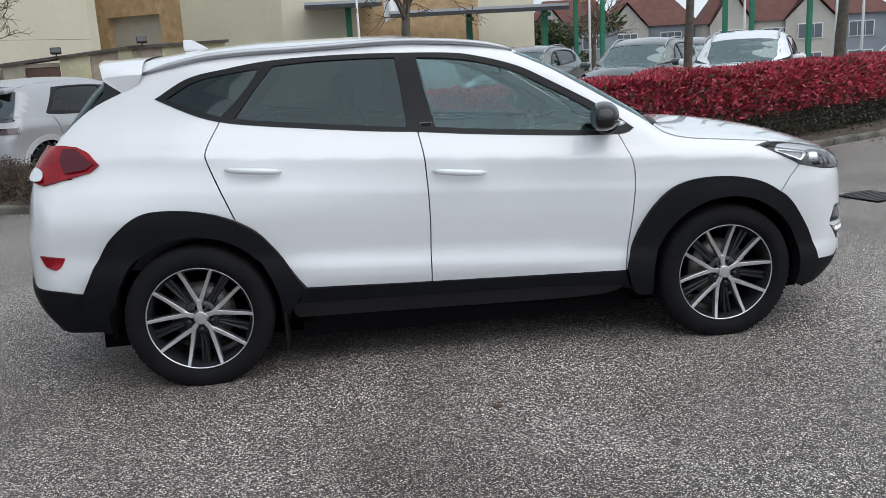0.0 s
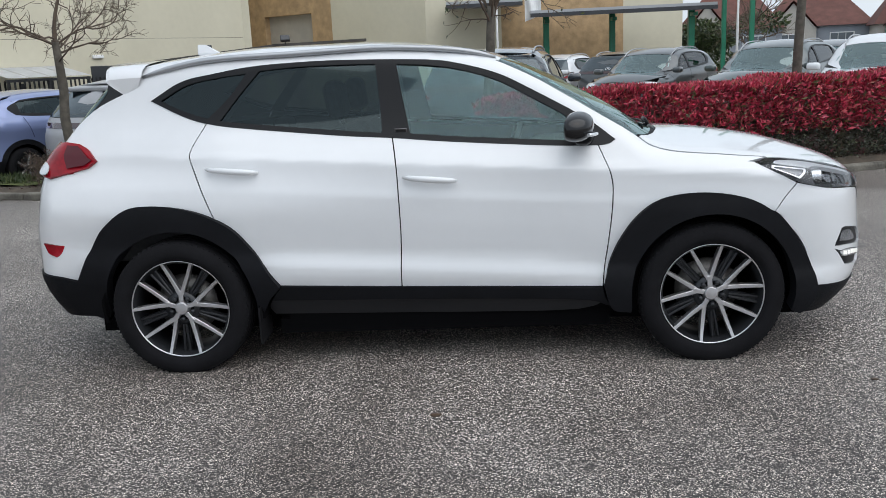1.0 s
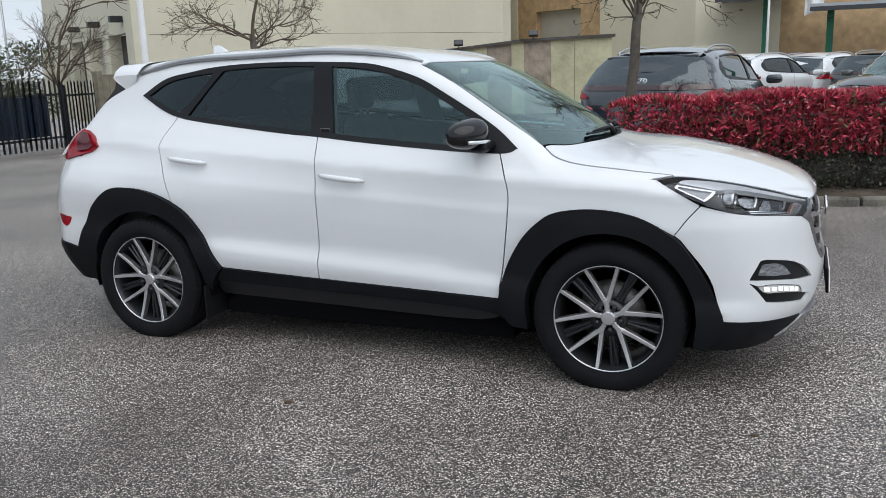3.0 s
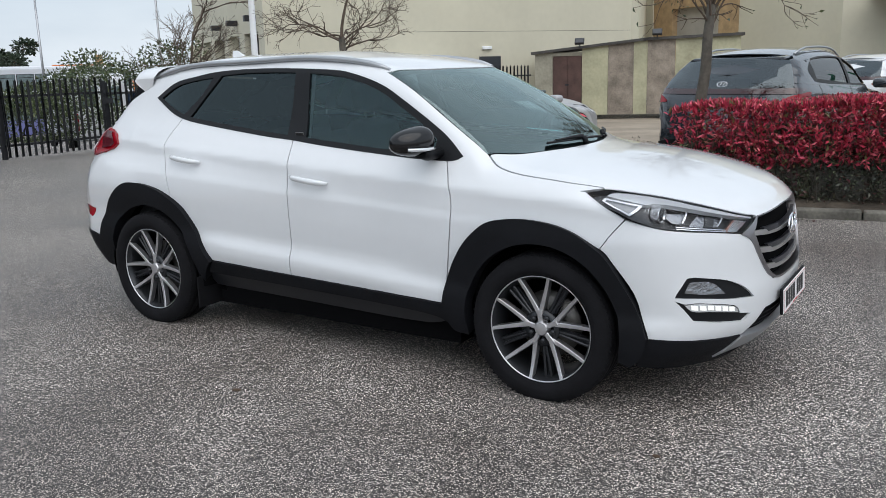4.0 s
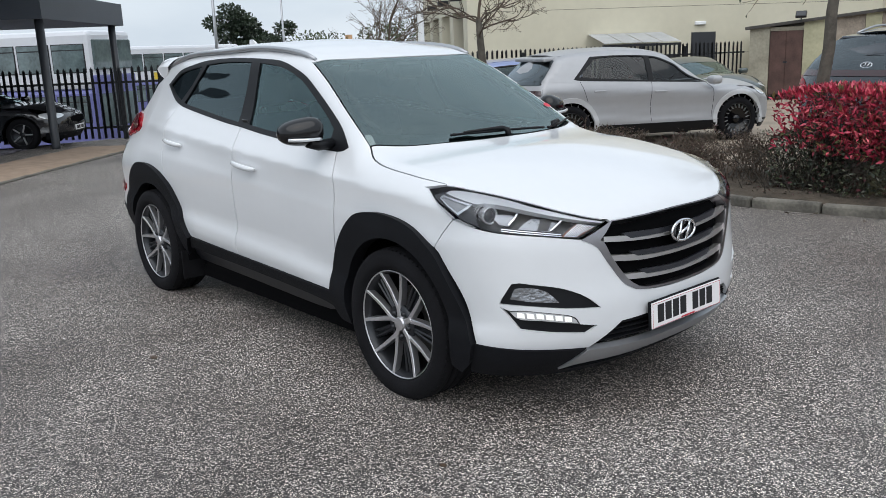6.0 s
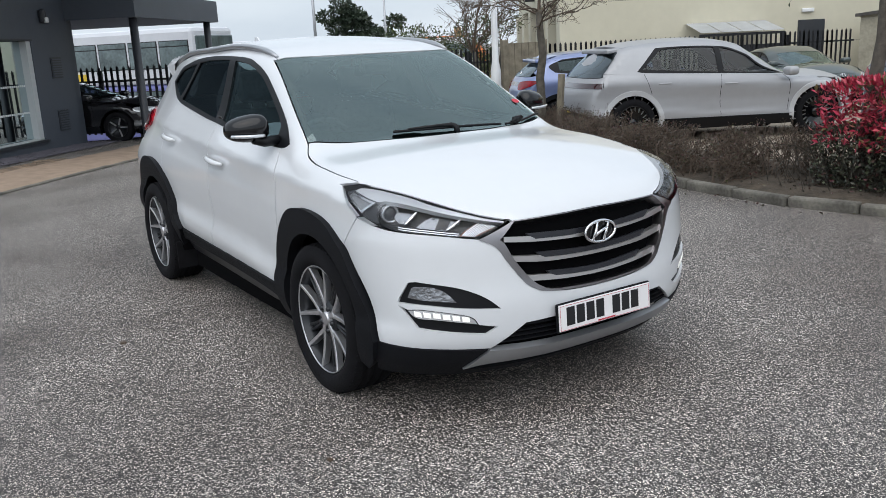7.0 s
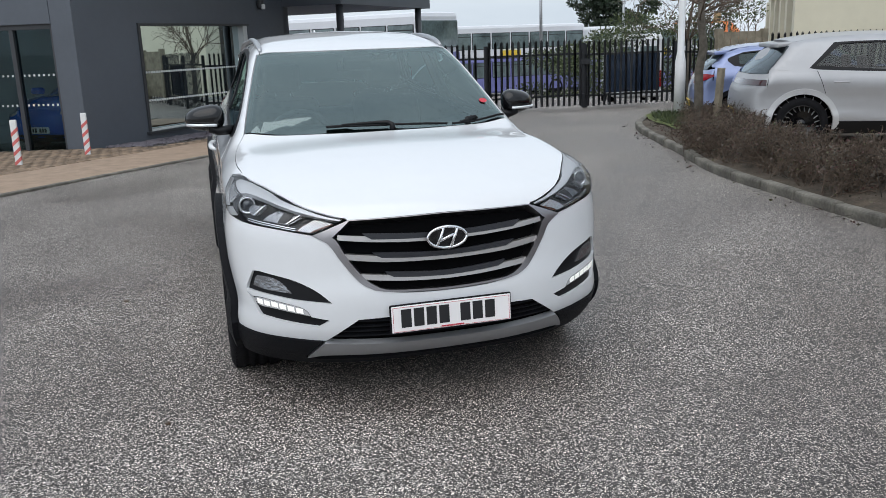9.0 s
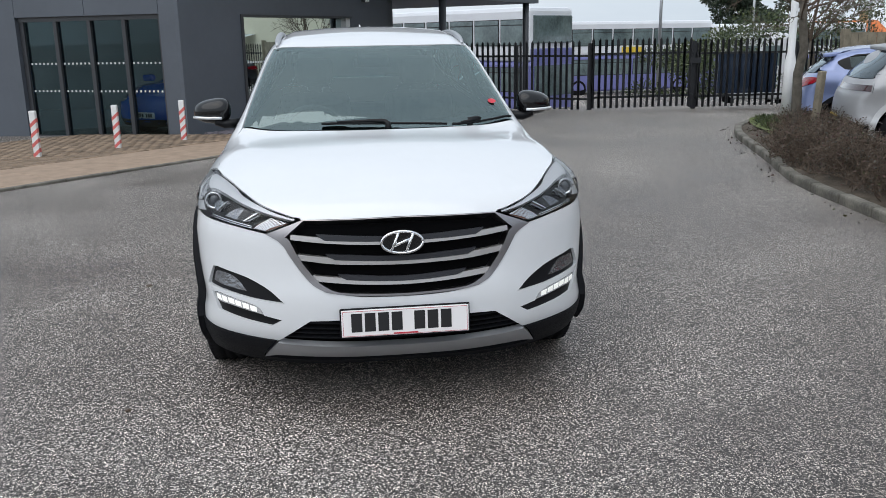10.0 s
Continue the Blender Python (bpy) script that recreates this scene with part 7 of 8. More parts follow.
slab("lantern", (0.7, -0.13, 7.26), (1.3, 0.13, 7.38), None, white_steel, column, 0.05)

# green steel car ports, flag poles
for posts, (x0, x1), y, z in ((((0.5, 35.2),), (-1.4, 1.9), 34.6, 3.75), (((6.0, 35.0), (3.0, 34.6), (9.2, 33.6)), (2.2, 10.0), 34.0, 3.2)):
    port = thing("car_port", "open car port with a grey roof on green steel posts", "car port", kind="structure")
    for px, py in posts:
        slab("post", (px - 0.13, py - 0.13, -0.5), (px + 0.13, py + 0.13, z), None, green_steel, port)
        slab("bracket", (px - 0.1, py - 0.8, z - 0.35), (px + 0.1, py, z - 0.2), None, green_steel, port)
    slab("roof", (x0, y - 1.6, z), (x1, y + 2.0, z + 0.14), pose(0, 0, 0), silver_paint, port)
    slab("roof_beam", (x0, y - 1.7, z - 0.14), (x1, y - 1.5, z + 0.02), None, frame_grey, port)
for px, py in ((9.9, 31.0), (10.6, 29.6), (14.9, 27.6), (15.8, 27.2), (17.6, 26.2)):
    slab("green_post", (px - 0.08, py - 0.08, -0.5), (px + 0.08, py + 0.08, 6.0), None, green_steel, None)
    tagged(bpy.context.scene.objects[[o.name for o in scene.objects if o.name.startswith("green_post")][-1]], "tall green painted square steel post", "post", "green posts")
for px, py in ((0.75, 31.0), (10.0, 29.4), (15.2, 26.6), (18.2, 25.4), (19.0, 25.0)):
    fp = thing("flag_pole", "slim white flag pole beyond the parked cars", "flag pole", pose(px, py, -0.4), "flag poles")
    bm = bmesh.new()
    lathe(bm, [(0.06, 0), (0.045, 3), (0.03, 7)], 10, None, True)
    part("pole", bm, white_steel, fp)
fl = thing("flag", "plain white hanging banner flag", "flag", pose(2.35, 33.2, 0))
bm = bmesh.new()
vs = bmesh.ops.create_grid(bm, x_segments=10, y_segments=10, size=0.5, matrix=pose(0, 0, 0, 90, 0, 0))["verts"]
for v in vs:
    v.co = Vector((v.co.x * 0.7, 0.08 * math.sin(v.co.x * 9 + v.co.z * 3), 3.9 + v.co.z * 1.7 + v.co.x * 0.25))
bmesh.ops.solidify(bm, geom=list(bm.faces), thickness=0.01)
part("cloth", bm, white_steel, fl)

# houses far off
roof_tile = mat("red_roof_tile", (0.12, 0.05, 0.04), 0.85, vary=0.25, scale=1.5, bump=0.3, bump_scale=8)
orange_tile = mat("orange_roof_tile", (0.55, 0.16, 0.05), 0.85, vary=0.2, scale=1.0, bump=0.3, bump_scale=8)
render_white = mat("pale_render", (0.46, 0.44, 0.4), 0.8, vary=0.1, scale=1)
render_grey = mat("grey_render", (0.26, 0.29, 0.33), 0.8, vary=0.1, scale=1)
house_glass = mat("house_window", (0.12, 0.14, 0.16), 0.1)
def house(x, y, turn, w, d, eaves, ridge, wall, roof, label, z=-2.3):
    ob = thing("house", label, "house", pose(x, y, z, 0, 0, turn), "houses beyond the car park")
    slab("wall", (-w / 2, -d / 2, 0), (w / 2, d / 2, eaves), None, wall, ob)
    bm = bmesh.new()
    o = 0.35
    pts = [(-w / 2 - o, -d / 2 - o, eaves), (w / 2 + o, -d / 2 - o, eaves), (w / 2 + o, d / 2 + o, eaves), (-w / 2 - o, d / 2 + o, eaves), (-w / 2 + w * 0.22, 0, ridge), (w / 2 - w * 0.22, 0, ridge)]
    v = [bm.verts.new(p) for p in pts]
    for f in ((0, 1, 5, 4), (2, 3, 4, 5), (1, 2, 5), (3, 0, 4), (3, 2, 1, 0)):
        bm.faces.new([v[i] for i in f])
    rf = part("roof", bm, roof, ob)
    slab("chimney", (w * 0.12, -0.4, eaves + 0.4), (w * 0.12 + 0.7, 0.4, ridge + 0.9), None, tan_brick, rf)
    bm = bmesh.new()
    gx = -w * 0.22
    g = [bm.verts.new(p) for p in ((gx - w * 0.24, -d / 2 - 0.9, eaves - 0.2), (gx + w * 0.24, -d / 2 - 0.9, eaves - 0.2), (gx, -d / 2 - 0.9, ridge - 0.5), (gx, 0, ridge - 0.5), (gx - w * 0.24, 0, eaves - 0.2), (gx + w * 0.24, 0, eaves - 0.2))]
    for f in ((0, 2, 3, 4), (2, 1, 5, 3)):
        bm.faces.new([g[i] for i in f])
    bmesh.ops.solidify(bm, geom=list(bm.faces), thickness=0.18)
    part("gable_roof", bm, roof, ob)
    bm = bmesh.new()
    q = [bm.verts.new(p) for p in ((gx - w * 0.22, -d / 2 - 0.6, 0), (gx + w * 0.22, -d / 2 - 0.6, 0), (gx + w * 0.22, -d / 2 - 0.6, eaves - 0.2), (gx, -d / 2 - 0.6, ridge - 0.75), (gx - w * 0.22, -d / 2 - 0.6, eaves - 0.2))]
    f = bm.faces.new(q)
    r = bmesh.ops.extrude_face_region(bm, geom=[f])
    bmesh.ops.translate(bm, vec=(0, 1.2, 0), verts=[e for e in r["geom"] if isinstance(e, bmesh.types.BMVert)])
    bmesh.ops.recalc_face_normals(bm, faces=list(bm.faces))
    part("gable_wall", bm, render_white if wall is render_grey else wall, ob)
    for wx, wy in ((gx, -d / 2 - 0.62), (w * 0.24, -d / 2 - 0.02)):
        for zz in (0.9, eaves - 1.9):
            win = slab("window", (wx - 1.0, wy - 0.08, zz), (wx + 1.0, wy + 0.05, zz + 1.3), None, white_steel, ob)
            for k in range(3):
                slab("pane", (wx - 0.93 + k * 0.63, wy - 0.1, zz + 0.08), (wx - 0.35 + k * 0.63, wy - 0.06, zz + 1.22), None, house_glass, win)
house(23.5, 80, -14, 9, 8, 5.2, 8.2, render_grey, roof_tile, "grey and cream rendered house with a red hipped roof")
house(31, 79, -16, 9, 8, 5.2, 8.0, render_grey, roof_tile, "grey rendered house with a red tiled roof")
house(37.0, 70, -18, 8, 8, 5.0, 8.4, render_white, roof_tile, "pale rendered house with a steep red roof")
house(43.5, 68, -20, 9, 8, 5.2, 7.8, render_grey, roof_tile, "grey rendered house with white windows")
house(53, 62, -24, 9, 8, 5.2, 8.2, render_white, roof_tile, "white rendered house beyond the car park")
house(-74, 50, 60, 10, 8, 3.6, 6.6, tan_brick, orange_tile, "brick house with a bright orange tiled roof", -4.1)

# buses and a van behind the gate
bus_blue = mat("bus_violet_blue", (0.16, 0.17, 0.4), 0.35, coat=0.4, vary=0.06, scale=1)
bus_white = mat("bus_white", (0.68, 0.7, 0.74), 0.35, coat=0.4, vary=0.04, scale=1)
bus_glass = mat("bus_glass", (0.12, 0.16, 0.165), 0.1, coat=0.6, vary=0.5, scale=1.2)
ad_yellow = mat("advert_yellow", (0.7, 0.5, 0.05), 0.5)
def bus(x, y, turn, label, decks=2, z=-1.3):
    h = 4.25 if decks == 2 else 3.1
    ob = thing("bus", label, "bus", pose(x, y, z, 0, 0, turn), "parked buses")
    slab("body", (-5.4, -1.25, 0.35), (5.4, 1.25, h * 0.55), None, bus_blue, ob, 0.12)
    slab("upper_body", (-5.35, -1.24, h * 0.55), (5.35, 1.24, h), None, bus_white, ob, 0.16)
    slab("end_panel", (5.3, -1.2, 0.5), (5.43, 1.2, h * 0.66), None, bus_blue, ob, 0.05)
    slab("end_window", (5.34, -1.1, h * 0.7), (5.42, 1.1, h * 0.93), None, bus_glass, ob, 0.03)
    slab("end_window", (5.38, -1.1, 1.1), (5.46, 1.1, 2.2), None, bus_glass, ob, 0.03)
    for lo, hi in ((h * 0.68, h * 0.9), (1.25, 2.15)):
        for k in range(8):
            for q in (-1, 1):
                win = slab("window", (-5.15 + k * 1.3, q * 1.235 - 0.03, lo), (-3.93 + k * 1.3, q * 1.235 + 0.03, hi), None, steel_black, ob, 0.02)
                slab("pane", (-5.12 + k * 1.3, q * 1.242 - 0.03, lo + 0.03), (-3.96 + k * 1.3, q * 1.242 + 0.03, hi - 0.22), None, bus_glass, win, 0.01)
                slab("pane", (-5.12 + k * 1.3, q * 1.242 - 0.03, hi - 0.19), (-3.96 + k * 1.3, q * 1.242 + 0.03, hi - 0.03), None, bus_glass, win, 0.01)
    for q in (-1, 1):
        slab("advert", (-0.7, q * 1.255 - 0.012, h * 0.57), (0.7, q * 1.255 + 0.012, h * 0.66), None, ad_yellow, ob)
    for x0 in (-3.4, 3.2):
        for q in (-1, 1):
            bm = bmesh.new()
            lathe(bm, [(0.0, -0.14), (0.48, -0.14), (0.5, -0.1), (0.5, 0.1), (0.48, 0.14), (0.25, 0.12), (0, 0.1)], 24, pose(x0, q * 1.12, 0.5, 90 * -q, 0, 0))
            part("wheel", bm, rubber, ob)
bus(-29.6, 4.65, 37, "violet and white double-decker bus parked behind the railings", z=-1.68)
bus(-44, 17.0, 100, "white and blue double-decker bus parked in the yard", z=-1.95)
bus(-45, 27.5, 100, "white double-decker bus with dark windows in the yard", z=-2.2)
van = thing("van", "white panel van seen from behind through the gate", "van", pose(-26, 16.0, gz(-26, 16.0), 0, 0, 158))
slab("body", (-2.6, -0.98, 0.4), (1.6, 0.98, 2.75), None, bus_white, van, 0.22)
slab("bonnet", (1.5, -0.92, 0.4), (2.6, 0.92, 1.2), None, bus_white, van, 0.2)
for q in (-1, 1):
    slab("rear_window", (-2.63, q * 0.42 - 0.3, 1.6), (-2.58, q * 0.42 + 0.3, 2.3), None, bus_glass, van, 0.02)
slab("brake_light", (-2.63, -0.3, 2.6), (-2.58, 0.3, 2.66), None, steel_black, van, 0.01)
for q in (-1, 1):
    slab("tail_lamp", (-2.64, q * 0.88 - 0.07, 0.8), (-2.56, q * 0.88 + 0.07, 1.4), None, red_lens, van, 0.02)
    for x0 in (-1.5, 1.7):
        bm = bmesh.new()
        lathe(bm, [(0.0, -0.1), (0.32, -0.1), (0.34, -0.06), (0.34, 0.06), (0.32, 0.1), (0, 0.1)], 20, pose(x0, q * 0.85, 0.34, 90, 0, 0))
        part("wheel", bm, rubber, van)
sign = thing("notice_board", "dark blue notice board fixed behind the gate", "sign", pose(-14.62, 10.0, -0.1, 0, 0, 88))
slab("board", (-0.75, -0.02, 0.2), (0.75, 0.02, 1.15), None, navy_paint, sign)
for px, py, hgt in ((-27.0, 12.6, 7.0), (-36, 21, 6.2), (-31, 24, 6.6)):
    lp = thing("street_lamp", "slim grey yard lamp with twin flood heads", "street lamp", pose(px, py, -1.0), "yard lamps")
    bm = bmesh.new()
    lathe(bm, [(0.07, 0), (0.05, hgt)], 10, None, True)
    part("column", bm, silver_paint, lp)
    for q in (-1, 1):
        slab("head", (q * 0.3 - 0.16, -0.1, hgt - 0.05), (q * 0.3 + 0.16, 0.1, hgt + 0.12), None, silver_paint, lp, 0.03)
    slab("cross_arm", (-0.4, -0.02, hgt - 0.06), (0.4, 0.02, hgt), None, silver_paint, lp)

# ---- kerbs, beds, hedges and trees ----
rng = np.random.default_rng(4)
kerb_line = [(9.6, 8.6), (7.58, 6.85), (5.92, 5.88), (4.2, 5.22), (2.8, 4.68), (1.2, 4.4), (0.3, 4.2), (-0.9, 4.33), (-2.7, 4.6), (-4.3, 5.15), (-6.0, 5.72), (-7.3, 6.2), (-8.5, 6.85), (-9.35, 7.6), (-9.7, 8.5), (-9.2, 9.2), (-8.2, 9.3)]
kerb_pts = run(kerb_line, 10)
kerb_back = run([(-8.2, 9.3), (-7.4, 8.3), (-6.2, 7.15), (-4.6, 6.2), (-3.2, 6.2), (-1.8, 6.1), (0.6, 5.75), (2.4, 6.2), (4.6, 7.0), (6.4, 7.9), (8.4, 9.4)], 10)


def along(pts, step):
    out, need = [Vector((*pts[0], 0))], step
    for a, b in zip(pts, pts[1:]):
        a, b = Vector((*a, 0)), Vector((*b, 0))
        while (b - out[-1]).length >= step:
            d = (b - out[-1]).normalized()
            out.append(out[-1] + d * step)
    return out


kerb = thing("kerb", "weathered grey concrete kerb round the planting bed", "kerb", kind="structure")
stations = along(kerb_pts, 0.62)
bm = bmesh.new()
box(bm, (0.004, -0.055, -0.1), (0.612, 0.06, 0.09), None, 0.022, 2)
kerb_me = bpy.data.meshes.new("kerb_stone")
bm.to_mesh(kerb_me)
bm.free()
kerb_me.materials.append(kerb_concrete)
for a, b in zip(stations, stations[1:]):
    o = new("kerb_stone", kerb_me)
    o.parent = kerb
    d = b - a
    o.matrix_local = pose(a.x, a.y, gz(a.x, a.y) + random.uniform(-0.006, 0.006), random.uniform(-1, 1), random.uniform(-0.5, 0.5), math.degrees(math.atan2(d.y, d.x)) + random.uniform(-0.6, 0.6))
bed_out = kerb_pts[::2] + kerb_back[::2]
uv, tri = fill(bed_out, (), 0.22)
bv = []
for x, y in uv:
    e = min(1.0, np.min(np.hypot(np.array(kerb_pts)[:, 0] - x, np.array(kerb_pts)[:, 1] - y)) / 0.3)
    bv.append((x, y, gz(x, y) + 0.07 + 0.05 * e + 0.03 * noise.noise(Vector((x * 1.7, y * 1.7, 0)))))
bed = ready("planting_bed", bv, tri, soil)
tagged(bed, "planting bed of dry brown soil behind the kerb", "bed", kind="structure")
uv, tri = fill(closed([(-9.3, 7.5), (-8.4, 6.95), (-7.0, 6.4), (-5.9, 6.1), (-6.2, 6.8), (-7.4, 8.0), (-8.6, 9.0), (-9.4, 8.6)]), (), 0.2)
verge = ready("verge", [(x, y, gz(x, y) + 0.135 + 0.03 * noise.noise(Vector((x * 2, y * 2, 3)))) for x, y in uv], tri, moss)
tagged(verge, "mossy green verge at the end of the planting bed", "verge", kind="structure")

# pale concrete bays behind the bed
bay_mat = mat("bay_concrete", (0.27, 0.225, 0.175), 0.9, vary=0.3, scale=0.7, bump=0.25, bump_scale=90)
uv, tri = fill(closed([(-8.3, 9.9), (-6.4, 7.9), (-4.4, 6.9), (-2.4, 6.7), (0.6, 6.6), (3.0, 7.2), (5.4, 8.4), (8.2, 10.6), (12, 15), (10, 24), (3, 25.5), (-4.5, 24.6), (-9.8, 22.6), (-11.6, 17.5), (-10.6, 12.6)], 5), (), 0.6)
tagged(ready("parking_bay", [(x, y, gz(x, y) + 0.012) for x, y in uv], tri, bay_mat), "worn tan concrete parking bays behind the planting bed", "pavement", kind="structure")

# paving by the showroom
edge_a, edge_b = (-3.3, -4.6), (-12.6, 3.75)
me_, le_ = frame_of(*edge_a, *edge_b, 0)
strip = thing("paving_strip", "buff concrete paving strip along the showroom", "pavement", kind="structure")
# outside of the edge is +y in this frame turned; the strip lies towards the showroom
for k in range(20):
    a, b = le_ * k / 20, le_ * (k + 1) / 20
    p = me_ @ Vector(((a + b) / 2, 0.7, 0))
    slab("paving_slab", (a + 0.004, 0.09, -0.06), (b - 0.004, 1.5, 0.022), me_ @ Matrix.Translation((0, 0, gz(p.x, p.y))), paving, strip, 0.006)
    slab("edging", (a + 0.004, 0.0, -0.06), (b - 0.004, 0.085, 0.032), me_ @ Matrix.Translation((0, 0, gz(p.x, p.y))), kerb_concrete, strip, 0.01)
blocks = thing("block_paving", "brown block paving before the showroom doors", "pavement", kind="structure")
bm = bmesh.new()
box(bm, (-0.097, -0.047, -0.05), (0.097, 0.047, 0.032), None, 0.008, 1)
block_me = bpy.data.meshes.new("paver")
bm.to_mesh(block_me)
bm.free()
block_me.materials.append(brick_paver)
cells = []
for i in range(48):
    for j in range(34):
        x, y = i * 0.212 - 1.2 + (0.106 if j % 2 else 0), 1.6 + j * 0.112
        q = me_ @ Vector((x, y, 0))
        w0 = (q - base).dot(N)
        wd = (q - base).dot(Vector((0.908, -0.419, 0)))
        if w0 > 0.9 or wd > 0.0:
            if (q - base).dot(N) > -0.6 or wd > 0.05:
                cells.append((q, wd, w0))
cells = [c for c in cells if c[1] > 0.02 or c[2] > 1.2]
cells.sort(key=lambda c: (c[0] - Vector((5, 0, 0))).length)
turn_e = math.degrees(math.atan2(edge_b[1] - edge_a[1], edge_b[0] - edge_a[0]))
for q, _, _ in cells[:290]:
    o = new("paver", block_me)
    o.parent = blocks
    o.matrix_local = pose(q.x, q.y, gz(q.x, q.y) + random.uniform(-0.002, 0.003), random.uniform(-0.6, 0.6), random.uniform(-0.6, 0.6), turn_e)
vv, ff = [], []
for q, _, _ in cells[290:]:
    m = pose(q.x, q.y, gz(q.x, q.y) + random.uniform(-0.002, 0.003), 0, 0, turn_e)
    k = len(vv)
    vv += [tuple(m @ Vector(c)) for c in ((-0.097, -0.047, 0.032), (0.097, -0.047, 0.032), (0.097, 0.047, 0.032), (-0.097, 0.047, 0.032), (-0.1, -0.05, -0.05), (0.1, -0.05, -0.05), (0.1, 0.05, -0.05), (-0.1, 0.05, -0.05))]
    ff += [tuple(k + i for i in f) for f in ((0, 1, 2, 3), (0, 4, 5, 1), (1, 5, 6, 2), (2, 6, 7, 3), (3, 7, 4, 0))]
if ff:
    tagged(ready("far_pavers", vv, ff, brick_paver, blocks), kind="stuff")
# slate chippings at the foot of the window wall
vv, ff = [], []
for _ in range(3500):
    s, o = rng.uniform(0.3, 6.4), rng.uniform(0.03, 0.85)
    p = base + U * s + N * o
    r = rng.uniform(0.015, 0.04)
    a = rng.uniform(0, 6.28)
    z = gz(p.x, p.y) + 0.015 + rng.uniform(0, 0.02)
    k = len(vv)
    for i in range(4):
        b = a + i * 1.57 + rng.uniform(-0.4, 0.4)
        vv.append((p.x + r * math.cos(b), p.y + r * math.sin(b), z + rng.uniform(-0.012, 0.012)))
    vv.append((p.x, p.y, z + 0.016))
    ff += [(k, k + 1, k + 4), (k + 1, k + 2, k + 4), (k + 2, k + 3, k + 4), (k + 3, k, k + 4)]
tagged(ready("slate_chippings", vv, ff, slate), "purple grey slate chippings along the showroom wall", "gravel", kind="stuff")


def leaf_material(name, ramp_cols, rough=0.45):
    m = bpy.data.materials.new(name)
    m.use_nodes = True
    n, l = m.node_tree.nodes, m.node_tree.links
    b = n["Principled BSDF"]
    g = n.new("ShaderNodeNewGeometry")
    r = n.new("ShaderNodeValToRGB")
    e = r.color_ramp.elements
    e[0].position, e[0].color = ramp_cols[0][0], (*ramp_cols[0][1], 1)
    e[1].position, e[1].color = ramp_cols[-1][0], (*ramp_cols[-1][1], 1)
    for p, c in ramp_cols[1:-1]:
        q = e.new(p)
        q.color = (*c, 1)
    l.new(g.outputs["Random Per Island"], r.inputs[0])
    l.new(r.outputs[0], b.inputs["Base Color"])
    b.inputs["Roughness"].default_value = rough
    return m


red_leaf = leaf_material("red_leaf", ((0.0, (0.1, 0.02, 0.026)), (0.28, (0.34, 0.026, 0.055)), (0.6, (0.54, 0.05, 0.1)), (0.84, (0.66, 0.14, 0.17)), (0.89, (0.2, 0.14, 0.06)), (1.0, (0.09, 0.11, 0.045))), 0.38)
tip_leaf = leaf_material("young_red_leaf", ((0.0, (0.42, 0.026, 0.06)), (0.55, (0.64, 0.06, 0.115)), (1.0, (0.74, 0.22, 0.22))), 0.35)
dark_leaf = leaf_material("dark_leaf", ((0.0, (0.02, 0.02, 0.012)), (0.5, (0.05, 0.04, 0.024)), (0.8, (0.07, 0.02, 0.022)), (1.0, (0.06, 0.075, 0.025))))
lower_leaf = leaf_material("dark_green_lower_leaf", ((0.0, (0.02, 0.026, 0.019)), (0.45, (0.055, 0.066, 0.044)), (0.7, (0.08, 0.074, 0.052)), (0.82, (0.1, 0.024, 0.03)), (0.88, (0.08, 0.1, 0.055)), (1.0, (0.15, 0.17, 0.1))))
green_leaf = leaf_material("green_leaf", ((0.0, (0.02, 0.035, 0.012)), (0.6, (0.05, 0.075, 0.025)), (1.0, (0.1, 0.12, 0.04))))
bark = mat("grey_bark", (0.09, 0.08, 0.065), 0.9, vary=0.4, scale=14, bump=0.5, bump_scale=60)
twig_mat = mat("bare_twigs", (0.1, 0.075, 0.055), 0.9, vary=0.35, scale=8)
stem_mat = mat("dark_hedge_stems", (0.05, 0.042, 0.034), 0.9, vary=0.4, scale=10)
shrub_mat = mat("brown_shrub_twigs", (0.12, 0.088, 0.066), 0.9, vary=0.4, scale=10)


def leaves(points, dirs, sizes, width=0.36):
    """Folded leaves: points, the way each one points, and lengths."""
    n = len(points)
    p, d, s = np.asarray(points), np.asarray(dirs), np.asarray(sizes)[:, None]
    d = d / np.linalg.norm(d, axis=1, keepdims=True)
    r = rng.normal(size=(n, 3))
    a = np.cross(d, r)
    a /= np.maximum(np.linalg.norm(a, axis=1, keepdims=True), 1e-6)
    up = np.cross(a, d)
    v = np.empty((n, 4, 3))
    v[:, 0] = p
    v[:, 1] = p + d * s * 0.5 + a * s * width * 0.5 + up * s * 0.08
    v[:, 2] = p + d * s - up * s * 0.1
    v[:, 3] = p + d * s * 0.5 - a * s * width * 0.5 + up * s * 0.08
    k = np.arange(n)[:, None] * 4
    f = np.concatenate([np.hstack([k, k + 1, k + 2]), np.hstack([k, k + 2, k + 3])])
    return v.reshape(-1, 3), f


def fast_mesh(name, v, f, material, parent=None):
    me = bpy.data.meshes.new(name)
    me.vertices.add(len(v))
    me.vertices.foreach_set("co", np.asarray(v, np.float32).ravel())
    w = f.shape[1]
    me.loops.add(f.size)
    me.loops.foreach_set("vertex_index", f.astype(np.int32).ravel())
    me.polygons.add(len(f))
    me.polygons.foreach_set("loop_start", np.arange(0, f.size, w, dtype=np.int32))
    me.update(calc_edges=True)
    me.validate()
    me.materials.append(material)
    ob = new(name, me)
    ob.parent = parent
    return ob


